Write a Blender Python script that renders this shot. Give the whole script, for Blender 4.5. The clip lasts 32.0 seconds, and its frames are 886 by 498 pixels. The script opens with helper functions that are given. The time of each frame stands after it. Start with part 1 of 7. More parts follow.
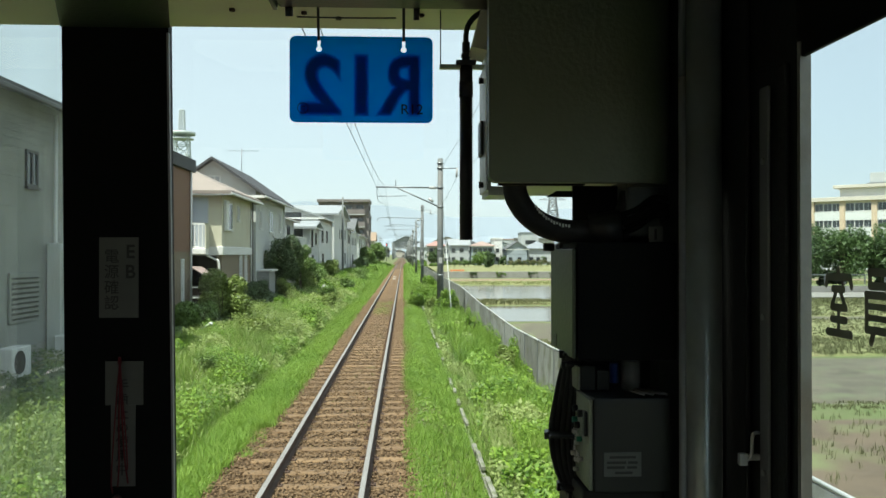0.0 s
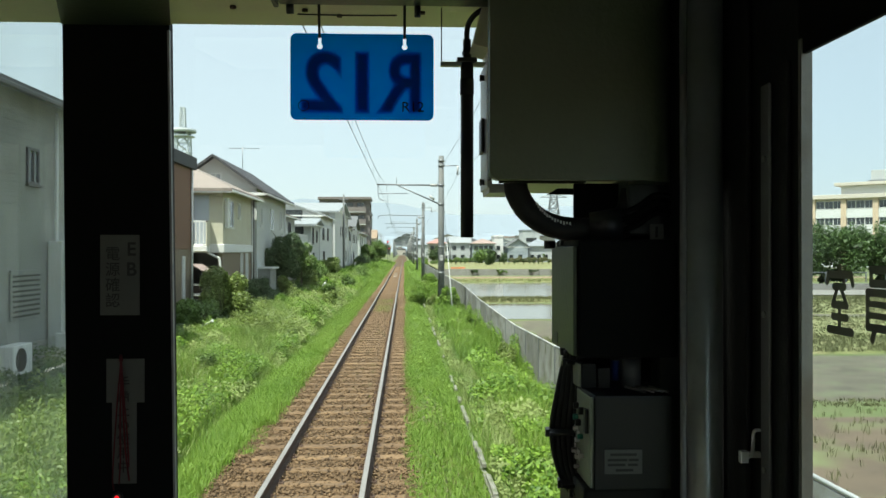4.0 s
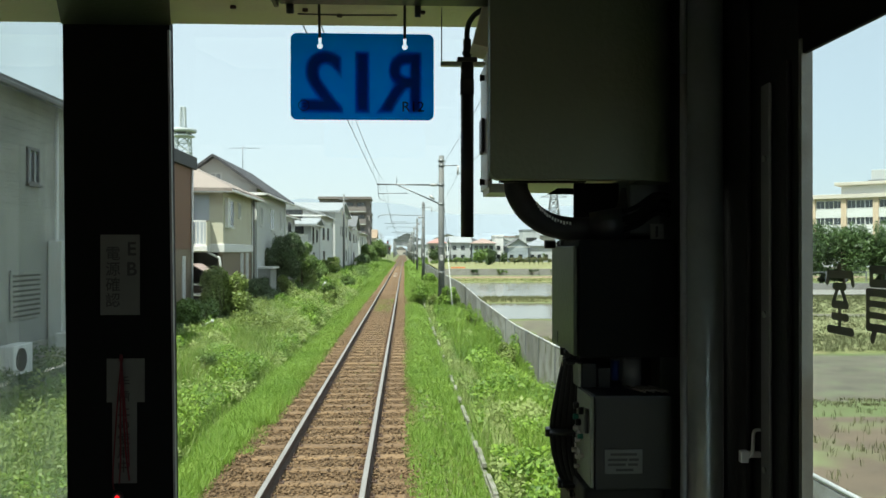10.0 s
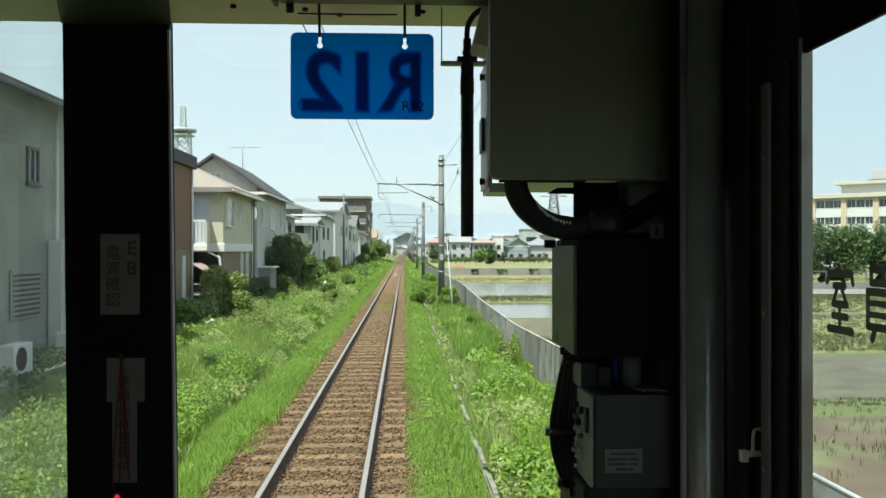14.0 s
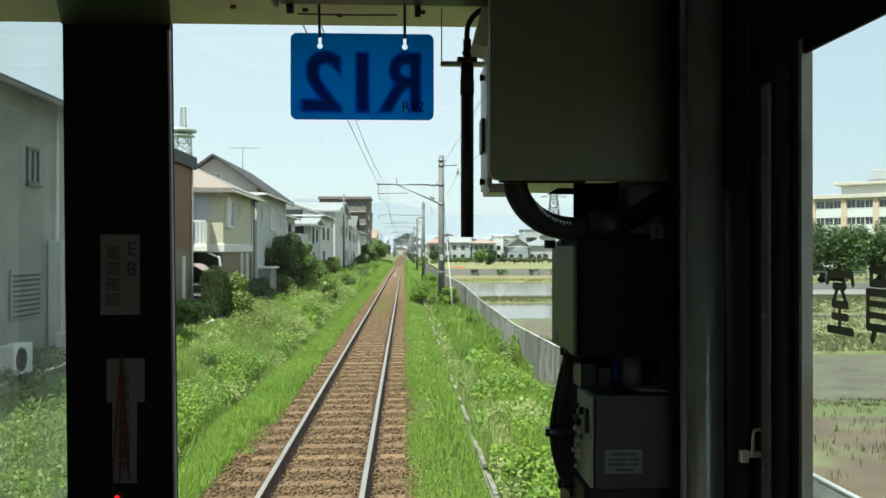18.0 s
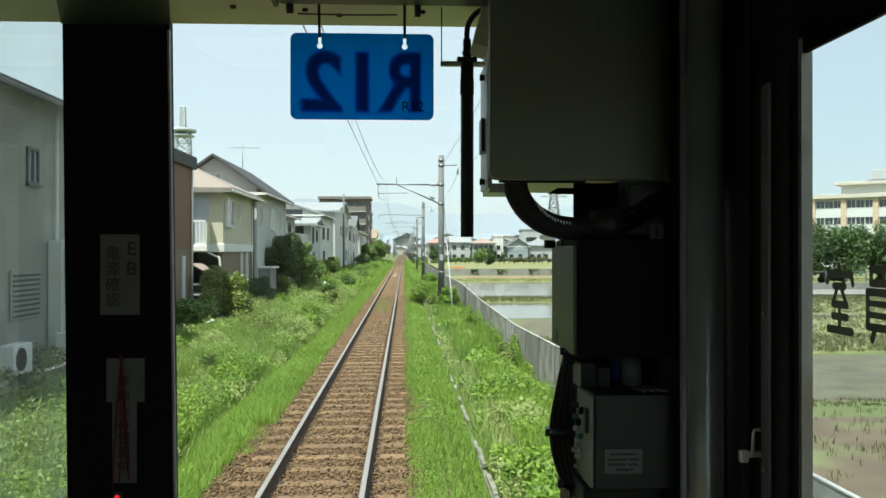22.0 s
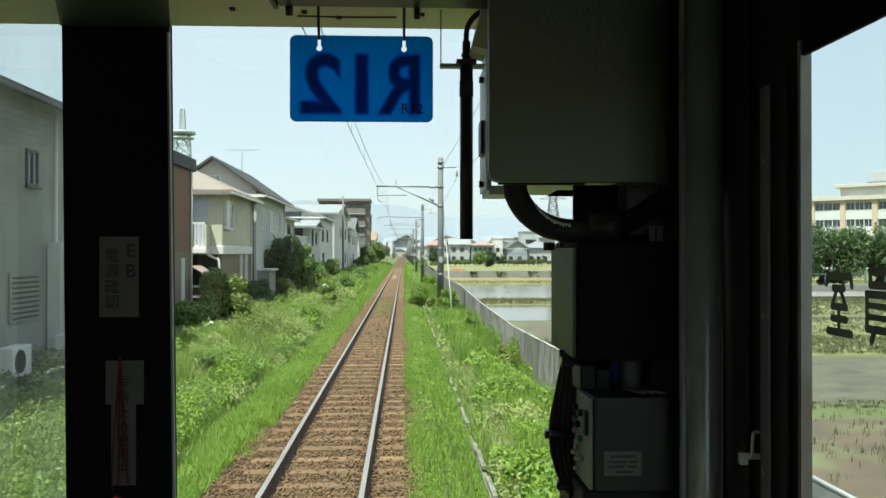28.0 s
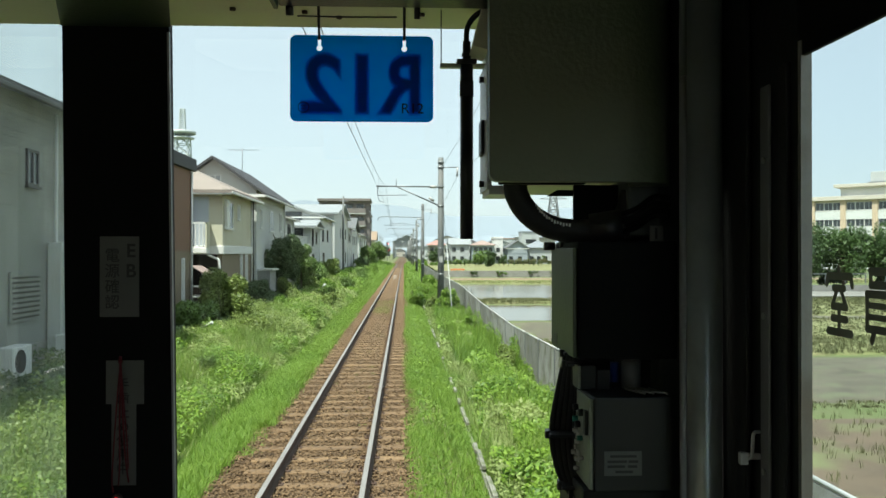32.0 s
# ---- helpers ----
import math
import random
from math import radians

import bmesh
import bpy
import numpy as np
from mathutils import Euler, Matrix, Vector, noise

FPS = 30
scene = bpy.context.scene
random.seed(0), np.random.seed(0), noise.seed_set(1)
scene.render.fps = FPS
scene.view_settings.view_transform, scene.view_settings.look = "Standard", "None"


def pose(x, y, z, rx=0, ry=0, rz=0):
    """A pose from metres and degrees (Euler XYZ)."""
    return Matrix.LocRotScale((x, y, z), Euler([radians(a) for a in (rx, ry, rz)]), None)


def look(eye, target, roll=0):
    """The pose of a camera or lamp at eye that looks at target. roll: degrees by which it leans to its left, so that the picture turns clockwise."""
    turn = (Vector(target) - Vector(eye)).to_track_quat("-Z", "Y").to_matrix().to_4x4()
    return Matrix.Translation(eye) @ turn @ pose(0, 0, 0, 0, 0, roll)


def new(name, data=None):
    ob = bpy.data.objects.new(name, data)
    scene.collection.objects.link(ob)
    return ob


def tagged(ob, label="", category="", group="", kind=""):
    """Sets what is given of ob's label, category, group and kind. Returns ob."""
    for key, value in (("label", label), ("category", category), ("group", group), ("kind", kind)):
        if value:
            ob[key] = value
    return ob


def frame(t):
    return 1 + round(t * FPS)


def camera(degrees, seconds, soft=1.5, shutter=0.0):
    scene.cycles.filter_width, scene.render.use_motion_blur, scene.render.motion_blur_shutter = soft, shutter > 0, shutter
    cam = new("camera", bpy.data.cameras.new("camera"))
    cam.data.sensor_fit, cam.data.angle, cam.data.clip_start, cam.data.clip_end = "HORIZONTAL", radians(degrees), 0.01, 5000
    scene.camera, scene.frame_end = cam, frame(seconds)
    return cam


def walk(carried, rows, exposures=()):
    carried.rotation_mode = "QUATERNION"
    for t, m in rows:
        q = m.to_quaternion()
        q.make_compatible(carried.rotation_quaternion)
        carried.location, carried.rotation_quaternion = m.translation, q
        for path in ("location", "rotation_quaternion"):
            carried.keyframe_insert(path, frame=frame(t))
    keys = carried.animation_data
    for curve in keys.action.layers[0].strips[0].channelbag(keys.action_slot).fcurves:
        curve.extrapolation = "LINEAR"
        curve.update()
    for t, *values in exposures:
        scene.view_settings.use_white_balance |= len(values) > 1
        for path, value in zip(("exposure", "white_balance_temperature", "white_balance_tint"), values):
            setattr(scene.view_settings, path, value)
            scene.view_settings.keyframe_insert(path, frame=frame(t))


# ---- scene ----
# A railway line through fields and houses, seen from inside the cab of a train.
# x to the right of the track, y along it, z up from the top of the rails.
cam = camera(55.0, 32.0, soft=1.5)
EYE = (1.03, 0.0, 2.67)
YAW, PITCH, ROLL = -2.6, 0.15, 0.0
SWAY = [  # seconds, small turns of the camera in degrees: yaw, pitch
    (0, 0.073, 0.182), (0.5, 0.073, 0.225), (1, 0.044, 0.124), (1.5, 0.073, 0.167), (2, 0.073, 0.174), (2.5, 0.014, -0.029),
    (3, 0.029, 0.051), (3.5, 0.007, 0), (5.5, 0.036, 0.101), (6, 0.014, 0.072), (6.5, 0.007, 0.036), (7, 0.007, 0.007),
    (7.5, 0.007, 0.036), (8, 0.014, 0.079), (8.5, 0.021, 0.116), (9, 0.014, 0.065), (9.5, 0.007, 0.058), (10, 0, 0),
    (10.5, 0, -0.044), (11, 0.014, 0.044), (11.5, 0.022, 0.116), (12, 0.007, 0.051), (12.5, 0.007, 0.029), (13, 0, 0),
    (13.5, 0, 0), (14, 0, -0.037), (14.5, 0.007, 0.087), (16.5, 0, -0.014), (17, 0.007, 0.036), (17.5, 0, -0.096),
    (18, 0, -0.007), (18.5, 0.007, 0.021), (19, 0.022, 0.079), (19.5, 0.029, 0.087), (20, 0, 0), (20.5, 0.007, 0.058),
    (21, -0.008, -0.051), (21.5, 0, 0), (22, 0.007, -0.014), (22.5, 0.014, 0.058), (23, 0.051, 0.109), (23.5, 0.066, 0.167),
    (24, 0.095, 0.254), (24.5, 0.102, 0.291), (25, 0.102, 0.291), (25.5, 0.102, 0.305), (27.5, 0.059, 0.182), (28, 0.051, 0.131),
    (28.5, 0.051, 0.16), (29, 0.051, 0.233), (29.5, 0.014, 0.058), (30, 0.014, 0.058), (30.5, 0.059, 0.233), (31, 0.022, 0.065),
    (31.5, 0.014, 0.087), (32, 0.036, 0.124)]
walk(cam, [(t, pose(*EYE, 90 + PITCH + p, ROLL, YAW - a)) for t, a, p in SWAY],
     exposures=[(0.0, 1.1, 6600, 6.0), (32.0, 1.1, 6600, 6.0)])

# ---- light ----
world = bpy.data.worlds.new("sky")
scene.world = world
world.use_nodes = True
sky = world.node_tree.nodes.new("ShaderNodeTexSky")
sky.sky_type, sky.sun_disc = "NISHITA", False
SUN_TO = Vector((-0.28, -0.33, 0.9)).normalized()
sky.sun_elevation = math.asin(SUN_TO.z)
sky.sun_rotation = math.atan2(SUN_TO.x, SUN_TO.y)
sky.air_density, sky.dust_density, sky.ozone_density = 1.0, 1.2, 1.0
haze = world.node_tree.nodes.new("ShaderNodeMix")  # an even summer haze over the clear sky
haze.data_type = "RGBA"
haze.inputs["Factor"].default_value, haze.inputs["B"].default_value = 0.8, (3.46, 3.8, 4.1, 1)
world.node_tree.links.new(sky.outputs[0], haze.inputs["A"])
world.node_tree.links.new(haze.outputs["Result"], world.node_tree.nodes["Background"].inputs[0])
world.node_tree.nodes["Background"].inputs[1].default_value = 0.12
sun = new("sun", bpy.data.lights.new("sun", "SUN"))
sun.data.energy, sun.data.angle, sun.data.color = 4.2, radians(0.53), (1.0, 0.95, 0.87)
sun.matrix_world = look(SUN_TO * 200, (0, 0, 0))


# ---- materials ----
def material(name, a, b=None, scale=6.0, rough=0.7, metal=0.0, bump=0.15, fine=40.0, spec=0.5, island=False, piece=False, wave=None, translucent=0.0, stain=None):
    """Two tones mixed by noise at a coarse and a fine scale, with fine relief. wave: (axis, per metre, depth) of even grooves."""
    m = bpy.data.materials.new(name)
    m.use_nodes = True
    n, l = m.node_tree.nodes, m.node_tree.links
    bsdf = n["Principled BSDF"]
    bsdf.inputs["Roughness"].default_value = rough
    bsdf.inputs["Metallic"].default_value = metal
    bsdf.inputs["Specular IOR Level"].default_value = spec
    b = b or tuple(c * 0.75 for c in a)
    co = n.new("ShaderNodeTexCoord")
    big, small = n.new("ShaderNodeTexNoise"), n.new("ShaderNodeTexNoise")
    big.inputs["Scale"].default_value, small.inputs["Scale"].default_value = scale, fine
    big.inputs["Detail"].default_value = 5
    l.new(co.outputs["Object"], big.inputs["Vector"])
    l.new(co.outputs["Object"], small.inputs["Vector"])
    half = n.new("ShaderNodeMath")
    half.operation = "MULTIPLY_ADD"
    l.new(small.outputs["Fac"], half.inputs[0])
    half.inputs[1].default_value = 0.5
    shift = n.new("ShaderNodeMath")
    shift.operation = "MULTIPLY_ADD"
    l.new(big.outputs["Fac"], shift.inputs[0])
    shift.inputs[1].default_value, shift.inputs[2].default_value = 1.6, -0.55
    l.new(shift.outputs[0], half.inputs[2])
    fac = half.outputs[0]
    if island or piece:
        src = n.new("ShaderNodeNewGeometry" if island else "ShaderNodeObjectInfo")
        add = n.new("ShaderNodeMath")
        add.operation = "MULTIPLY_ADD"
        l.new(src.outputs["Random Per Island" if island else "Random"], add.inputs[0])
        add.inputs[1].default_value = 0.8
        sub = n.new("ShaderNodeMath")
        sub.operation = "MULTIPLY_ADD"
        l.new(fac, sub.inputs[0])
        sub.inputs[1].default_value, sub.inputs[2].default_value = 0.7, -0.25
        l.new(sub.outputs[0], add.inputs[2])
        fac = add.outputs[0]
    mix = n.new("ShaderNodeMix")
    mix.data_type = "RGBA"
    l.new(fac, mix.inputs["Factor"])
    mix.inputs["A"].default_value, mix.inputs["B"].default_value = (*a, 1), (*b, 1)
    colour = mix.outputs["Result"]
    if stain:
        spot, ramp, dirt = n.new("ShaderNodeTexNoise"), n.new("ShaderNodeValToRGB"), n.new("ShaderNodeMix")
        spot.inputs["Scale"].default_value, spot.inputs["Detail"].default_value = stain[1], 6
        l.new(co.outputs["Object"], spot.inputs["Vector"])
        ramp.color_ramp.elements[0].position, ramp.color_ramp.elements[1].position = 0.5, 0.66
        l.new(spot.outputs["Fac"], ramp.inputs[0])
        dirt.data_type = "RGBA"
        l.new(ramp.outputs[0], dirt.inputs["Factor"])
        l.new(colour, dirt.inputs["A"])
        dirt.inputs["B"].default_value = (*stain[0], 1)
        colour = dirt.outputs["Result"]
    l.new(colour, bsdf.inputs["Base Color"])
    height = small.outputs["Fac"]
    if wave:
        w = n.new("ShaderNodeTexWave")
        w.bands_direction, w.wave_profile = wave[0], "SAW"
        w.inputs["Scale"].default_value = wave[1] * 0.314
        l.new(co.outputs["Object"], w.inputs["Vector"])
        mul = n.new("ShaderNodeMath")
        mul.operation = "MULTIPLY_ADD"
        l.new(w.outputs["Fac"], mul.inputs[0])
        mul.inputs[1].default_value = wave[2]
        l.new(height, mul.inputs[2])
        height = mul.outputs[0]
    if bump:
        bp = n.new("ShaderNodeBump")
        bp.inputs["Strength"].default_value, bp.inputs["Distance"].default_value = min(1, bump), 0.02
        l.new(height, bp.inputs["Height"])
        l.new(bp.outputs[0], bsdf.inputs["Normal"])
    if translucent:
        tr, ms = n.new("ShaderNodeBsdfTranslucent"), n.new("ShaderNodeMixShader")
        l.new(colour, tr.inputs["Color"])
        ms.inputs[0].default_value = translucent
        l.new(bsdf.outputs[0], ms.inputs[1])
        l.new(tr.outputs[0], ms.inputs[2])
        l.new(ms.outputs[0], n["Material Output"].inputs["Surface"])
    return m


def glass(name, tint=(0.9, 0.95, 0.94), gloss=0.05, rough=0.0, haze=0.0):
    m = bpy.data.materials.new(name)
    m.use_nodes = True
    n, l = m.node_tree.nodes, m.node_tree.links
    t, g, ms = n.new("ShaderNodeBsdfTransparent"), n.new("ShaderNodeBsdfGlossy"), n.new("ShaderNodeMixShader")
    t.inputs[0].default_value, g.inputs["Roughness"].default_value = (*tint, 1), rough
    ms.inputs[0].default_value = gloss
    l.new(t.outputs[0], ms.inputs[1])
    l.new(g.outputs[0], ms.inputs[2])
    out = ms.outputs[0]
    if haze:
        d, mh = n.new("ShaderNodeBsdfTranslucent"), n.new("ShaderNodeMixShader")
        d.inputs[0].default_value = (0.8, 0.85, 0.85, 1)
        co, st, dirt, rg = n.new("ShaderNodeTexCoord"), n.new("ShaderNodeMapping"), n.new("ShaderNodeTexNoise"), n.new("ShaderNodeMapRange")
        st.inputs["Scale"].default_value = (9, 9, 1.3)
        dirt.inputs["Scale"].default_value, dirt.inputs["Detail"].default_value = 1.6, 6
        l.new(co.outputs["Object"], st.inputs["Vector"])
        l.new(st.outputs[0], dirt.inputs["Vector"])
        l.new(dirt.outputs["Fac"], rg.inputs["Value"])
        rg.inputs["From Min"].default_value, rg.inputs["From Max"].default_value = 0.35, 0.75
        rg.inputs["To Min"].default_value, rg.inputs["To Max"].default_value = haze * 0.6, haze * 2.6
        l.new(rg.outputs[0], mh.inputs[0])
        l.new(out, mh.inputs[1])
        l.new(d.outputs[0], mh.inputs[2])
        out = mh.outputs[0]
    l.new(out, n["Material Output"].inputs["Surface"])
    return m


def lamp_material(name, colour, strength):
    m = bpy.data.materials.new(name)
    m.use_nodes = True
    b = m.node_tree.nodes["Principled BSDF"]
    b.inputs["Base Color"].default_value = (*colour, 1)
    b.inputs["Emission Color"].default_value, b.inputs["Emission Strength"].default_value = (*colour, 1), strength
    return m


M = {
    # cab
    # cream shifted to green for the light thrown up by the grass
    "cream": material("grass_lit_cream_paint", (0.75, 0.79, 0.50), (0.70, 0.72, 0.46), 8, 0.45, bump=0.05, fine=120, stain=((0.68, 0.65, 0.48), 5)),
    "olive": material("olive_grey_paint", (0.155, 0.175, 0.118), (0.130, 0.148, 0.098), 9, 0.5, bump=0.08, fine=160),
    "black": material("black_plastic", (0.016, 0.017, 0.018), (0.026, 0.027, 0.028), 14, 0.4, bump=0.06, fine=200),
    "black_wall": material("black_cab_paint", (0.011, 0.0125, 0.0125), (0.016, 0.018, 0.017), 5, 0.55, bump=0.05, fine=90, spec=0.3),
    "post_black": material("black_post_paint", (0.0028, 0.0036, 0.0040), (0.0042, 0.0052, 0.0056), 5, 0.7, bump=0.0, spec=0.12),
    "dark_wall": material("dark_grey_cab_panel", (0.032, 0.036, 0.034), (0.020, 0.023, 0.022), 4, 0.4, bump=0.05, fine=120),
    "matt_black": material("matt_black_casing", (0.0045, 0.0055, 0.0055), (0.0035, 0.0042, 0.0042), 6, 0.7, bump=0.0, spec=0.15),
    "edge_grey": material("worn_window_edge", (0.26, 0.26, 0.24), (0.19, 0.18, 0.16), 12, 0.5, bump=0.06, fine=150, stain=((0.16, 0.125, 0.09), 6)),
    "dark_steel": material("dark_polished_post", (0.60, 0.66, 0.63), (0.42, 0.45, 0.42), 4, 0.28, 0.5, bump=0.02, fine=60, stain=((0.27, 0.25, 0.21), 3)),
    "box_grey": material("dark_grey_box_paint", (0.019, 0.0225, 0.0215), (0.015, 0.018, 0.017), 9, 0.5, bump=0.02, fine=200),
    "panel_grey": material("grey_green_wall_panel", (0.085, 0.105, 0.098), (0.055, 0.068, 0.064), 5, 0.45, bump=0.0),
    "rubber": material("black_rubber", (0.01, 0.01, 0.01), (0.018, 0.018, 0.018), 20, 0.65, bump=0.1, fine=150),
    "steel": material("brushed_steel", (0.46, 0.46, 0.45), (0.36, 0.36, 0.35), 12, 0.35, 1.0, bump=0.05, fine=220),
    "strip_steel": material("worn_strip_metal", (0.42, 0.42, 0.40), (0.28, 0.275, 0.265), 6, 0.35, 0.2, bump=0.06, fine=150),
    "moulding_steel": material("dark_moulding_metal", (0.26, 0.27, 0.26), (0.18, 0.18, 0.175), 6, 0.4, 0.3, bump=0.04, fine=90),
    "dull_steel": material("dull_grey_metal", (0.86, 0.85, 0.82), (0.70, 0.68, 0.65), 10, 0.3, 0.2, bump=0.06, fine=150),
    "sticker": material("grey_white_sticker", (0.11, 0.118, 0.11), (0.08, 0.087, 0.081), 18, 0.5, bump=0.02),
    "ink": material("black_ink", (0.02, 0.02, 0.022), (0.03, 0.03, 0.03), 20, 0.6, bump=0),
    "window_ink": material("window_print", (0.30, 0.33, 0.26), (0.25, 0.27, 0.21), 20, 0.6, bump=0),
    # unseen saloon surfaces, kept pale to reflect light forward
    "saloon": material("saloon_bounce_wall", (0.82, 0.82, 0.78), (0.77, 0.77, 0.73), 4, 0.6, bump=0.05),
    "deck": material("crossing_deck_concrete", (0.36, 0.34, 0.31), (0.27, 0.26, 0.23), 1.5, 0.9, bump=0.3, fine=30),
    "signal_green": lamp_material("green_signal_lamp", (0.05, 1.0, 0.55), 4.0),
    "red_ink": material("red_ink", (0.13, 0.010, 0.018), (0.09, 0.008, 0.013), 20, 0.6, bump=0),
    "cord_red": material("red_cotton_cord", (0.13, 0.010, 0.018), (0.08, 0.007, 0.012), 60, 0.8, bump=0.2, fine=300),
    "sign_blue": material("blue_translucent_plate", (0.004, 0.50, 0.95), (0.003, 0.44, 0.90), 5, 0.35, bump=0.02, translucent=0.92),
    "sign_ink": material("dark_blue_print", (0.002, 0.20, 0.46), (0.002, 0.18, 0.43), 5, 0.4, bump=0, translucent=0.75),
    "sign_edge": material("faint_blue_print_edge", (0.003, 0.30, 0.64), (0.003, 0.28, 0.60), 5, 0.4, bump=0, translucent=0.85),
    "sign_rim": material("paler_blue_print_edge", (0.0035, 0.40, 0.80), (0.003, 0.37, 0.76), 5, 0.4, bump=0, translucent=0.9),
    "bottle_blue": material("blue_plastic_cap", (0.02, 0.06, 0.30), (0.02, 0.05, 0.24), 20, 0.35, bump=0),
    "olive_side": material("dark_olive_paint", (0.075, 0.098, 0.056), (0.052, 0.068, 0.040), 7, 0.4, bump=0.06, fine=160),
    "white_panel": material("white_enamel", (0.86, 0.88, 0.86), (0.80, 0.82, 0.80), 9, 0.4, bump=0.04),
    "cab_glass": glass("windscreen_glass", (0.93, 0.97, 0.96), 0.03),
    "door_glass": glass("dusty_door_glass", (0.84, 0.90, 0.88), 0.05, 0.0, 0.04),
    "side_glass": glass("side_window_glass", (0.86, 0.92, 0.925), 0.04),
    # floor grey raised so that more light bounces up
    "floor": material("cab_floor_vinyl", (0.24, 0.25, 0.23), (0.19, 0.20, 0.18), 6, 0.6),
    "body": material("train_body_steel", (0.42, 0.42, 0.42), (0.36, 0.36, 0.36), 3, 0.35, 0.8, bump=0.03),
    "seat": material("blue_seat_cloth", (0.06, 0.08, 0.18), (0.04, 0.05, 0.12), 30, 0.9),
    "knob_green": material("green_button", (0.05, 0.35, 0.25), (0.04, 0.28, 0.2), 20, 0.4),
    "red_tip_glow": lamp_material("red_cord_tip_glow", (1.0, 0.02, 0.03), 0.45),
    # line
    "ballast": material("rusty_ballast_bed", (0.125, 0.072, 0.032), (0.070, 0.041, 0.019), 5, 0.95, bump=0.9, fine=22),
    "stone": material("ballast_stone", (0.205, 0.129, 0.066), (0.080, 0.049, 0.025), 3, 0.9, bump=0.3, fine=30, island=True),
    "grey_stone": material("grey_shoulder_stone", (0.25, 0.205, 0.145), (0.10, 0.08, 0.055), 3, 0.9, bump=0.3, fine=30, island=True),
    "sleeper": material("weathered_sleeper", (0.235, 0.147, 0.074), (0.115, 0.069, 0.036), 3, 0.9, bump=0.5, fine=14, piece=True, stain=((0.12, 0.08, 0.05), 5)),
    "rust": material("rusty_rail_side", (0.085, 0.045, 0.028), (0.05, 0.03, 0.02), 7, 0.85, bump=0.3, fine=60),
    "rail_top": material("worn_rail_head", (0.32, 0.305, 0.29), (0.25, 0.23, 0.215), 1.2, 0.5, 0.3, bump=0.02),
    "concrete": material("weathered_concrete", (0.30, 0.29, 0.265), (0.20, 0.195, 0.175), 2.5, 0.85, bump=0.3, fine=50, stain=((0.2, 0.19, 0.16), 3)),
    "trough": material("mossy_old_concrete", (0.24, 0.235, 0.20), (0.12, 0.125, 0.09), 3.5, 0.9, bump=0.3, fine=50, stain=((0.13, 0.15, 0.08), 4), piece=True),
    "pole": material("grey_concrete_pole", (0.165, 0.175, 0.175), (0.11, 0.117, 0.115), 2, 0.75, bump=0.15, fine=40, stain=((0.14, 0.14, 0.135), 1.5)),
    "galv": material("galvanised_steel", (0.25, 0.265, 0.275), (0.19, 0.20, 0.21), 6, 0.5, 0.7, bump=0.05),
    "wire": material("copper_wire", (0.10, 0.10, 0.10), (0.07, 0.07, 0.07), 4, 0.5, 0.5, bump=0),
    "insulator": material("grey_porcelain", (0.42, 0.42, 0.41), (0.34, 0.34, 0.33), 9, 0.25),
    "earth": material("dry_earth_and_weeds", (0.16, 0.17, 0.07), (0.21, 0.17, 0.11), 0.5, 0.95, bump=0.6, fine=9),
    "verge": material("mossy_verge_soil", (0.10, 0.15, 0.04), (0.14, 0.14, 0.07), 1.1, 0.95, bump=0.7, fine=12),
    "mud": material("wet_paddy_mud", (0.145, 0.125, 0.085), (0.06, 0.054, 0.036), 1.6, 0.75, bump=0.25, fine=4, stain=((0.12, 0.125, 0.07), 1.1)),
    "brown_mud": material("wet_brown_field", (0.155, 0.112, 0.073), (0.085, 0.062, 0.041), 0.7, 0.85, bump=0.5, fine=5, stain=((0.15, 0.17, 0.07), 0.5)),
    "dry_mud": material("dry_ploughed_mud", (0.27, 0.19, 0.12), (0.20, 0.14, 0.09), 0.8, 0.9, bump=0.8, fine=4),
    "bund": material("grassy_field_bank", (0.15, 0.19, 0.06), (0.22, 0.19, 0.10), 0.9, 0.95, bump=0.8, fine=8),
    "asphalt": material("asphalt", (0.075, 0.075, 0.075), (0.055, 0.055, 0.055), 1.5, 0.9, bump=0.4, fine=60),
    "road_paint": material("white_road_paint", (0.7, 0.7, 0.67), (0.55, 0.55, 0.52), 4, 0.7),
    "grass": material("grass_blade", (0.26, 0.39, 0.056), (0.075, 0.168, 0.020), 0.5, 0.6, bump=0, fine=3, island=True, translucent=0.35),
    "bank_grass": material("dull_bank_grass", (0.165, 0.165, 0.075), (0.115, 0.125, 0.052), 0.4, 0.7, bump=0, fine=3, island=True, translucent=0.3),
    "short_grass": material("short_grass_blade", (0.235, 0.36, 0.052), (0.140, 0.262, 0.034), 0.4, 0.65, bump=0, fine=3, island=True, translucent=0.35),
    "dry_grass": material("pale_seeding_grass", (0.42, 0.42, 0.21), (0.25, 0.29, 0.11), 0.5, 0.7, bump=0, fine=3, island=True, translucent=0.3),
    "weed": material("bright_weed_leaf", (0.27, 0.415, 0.052), (0.058, 0.138, 0.018), 0.5, 0.55, bump=0, fine=3, island=True, translucent=0.35),
    "pale_weed": material("pale_green_weed", (0.36, 0.43, 0.15), (0.16, 0.22, 0.06), 0.5, 0.6, bump=0, fine=3, island=True, translucent=0.35),
    "leaf": material("tree_leaf", (0.18, 0.28, 0.06), (0.07, 0.125, 0.03), 0.6, 0.5, bump=0, fine=3, island=True, translucent=0.3),
    "dark_leaf": material("dark_evergreen_leaf", (0.085, 0.14, 0.04), (0.035, 0.065, 0.022), 0.8, 0.5, bump=0, fine=3, island=True, translucent=0.2),
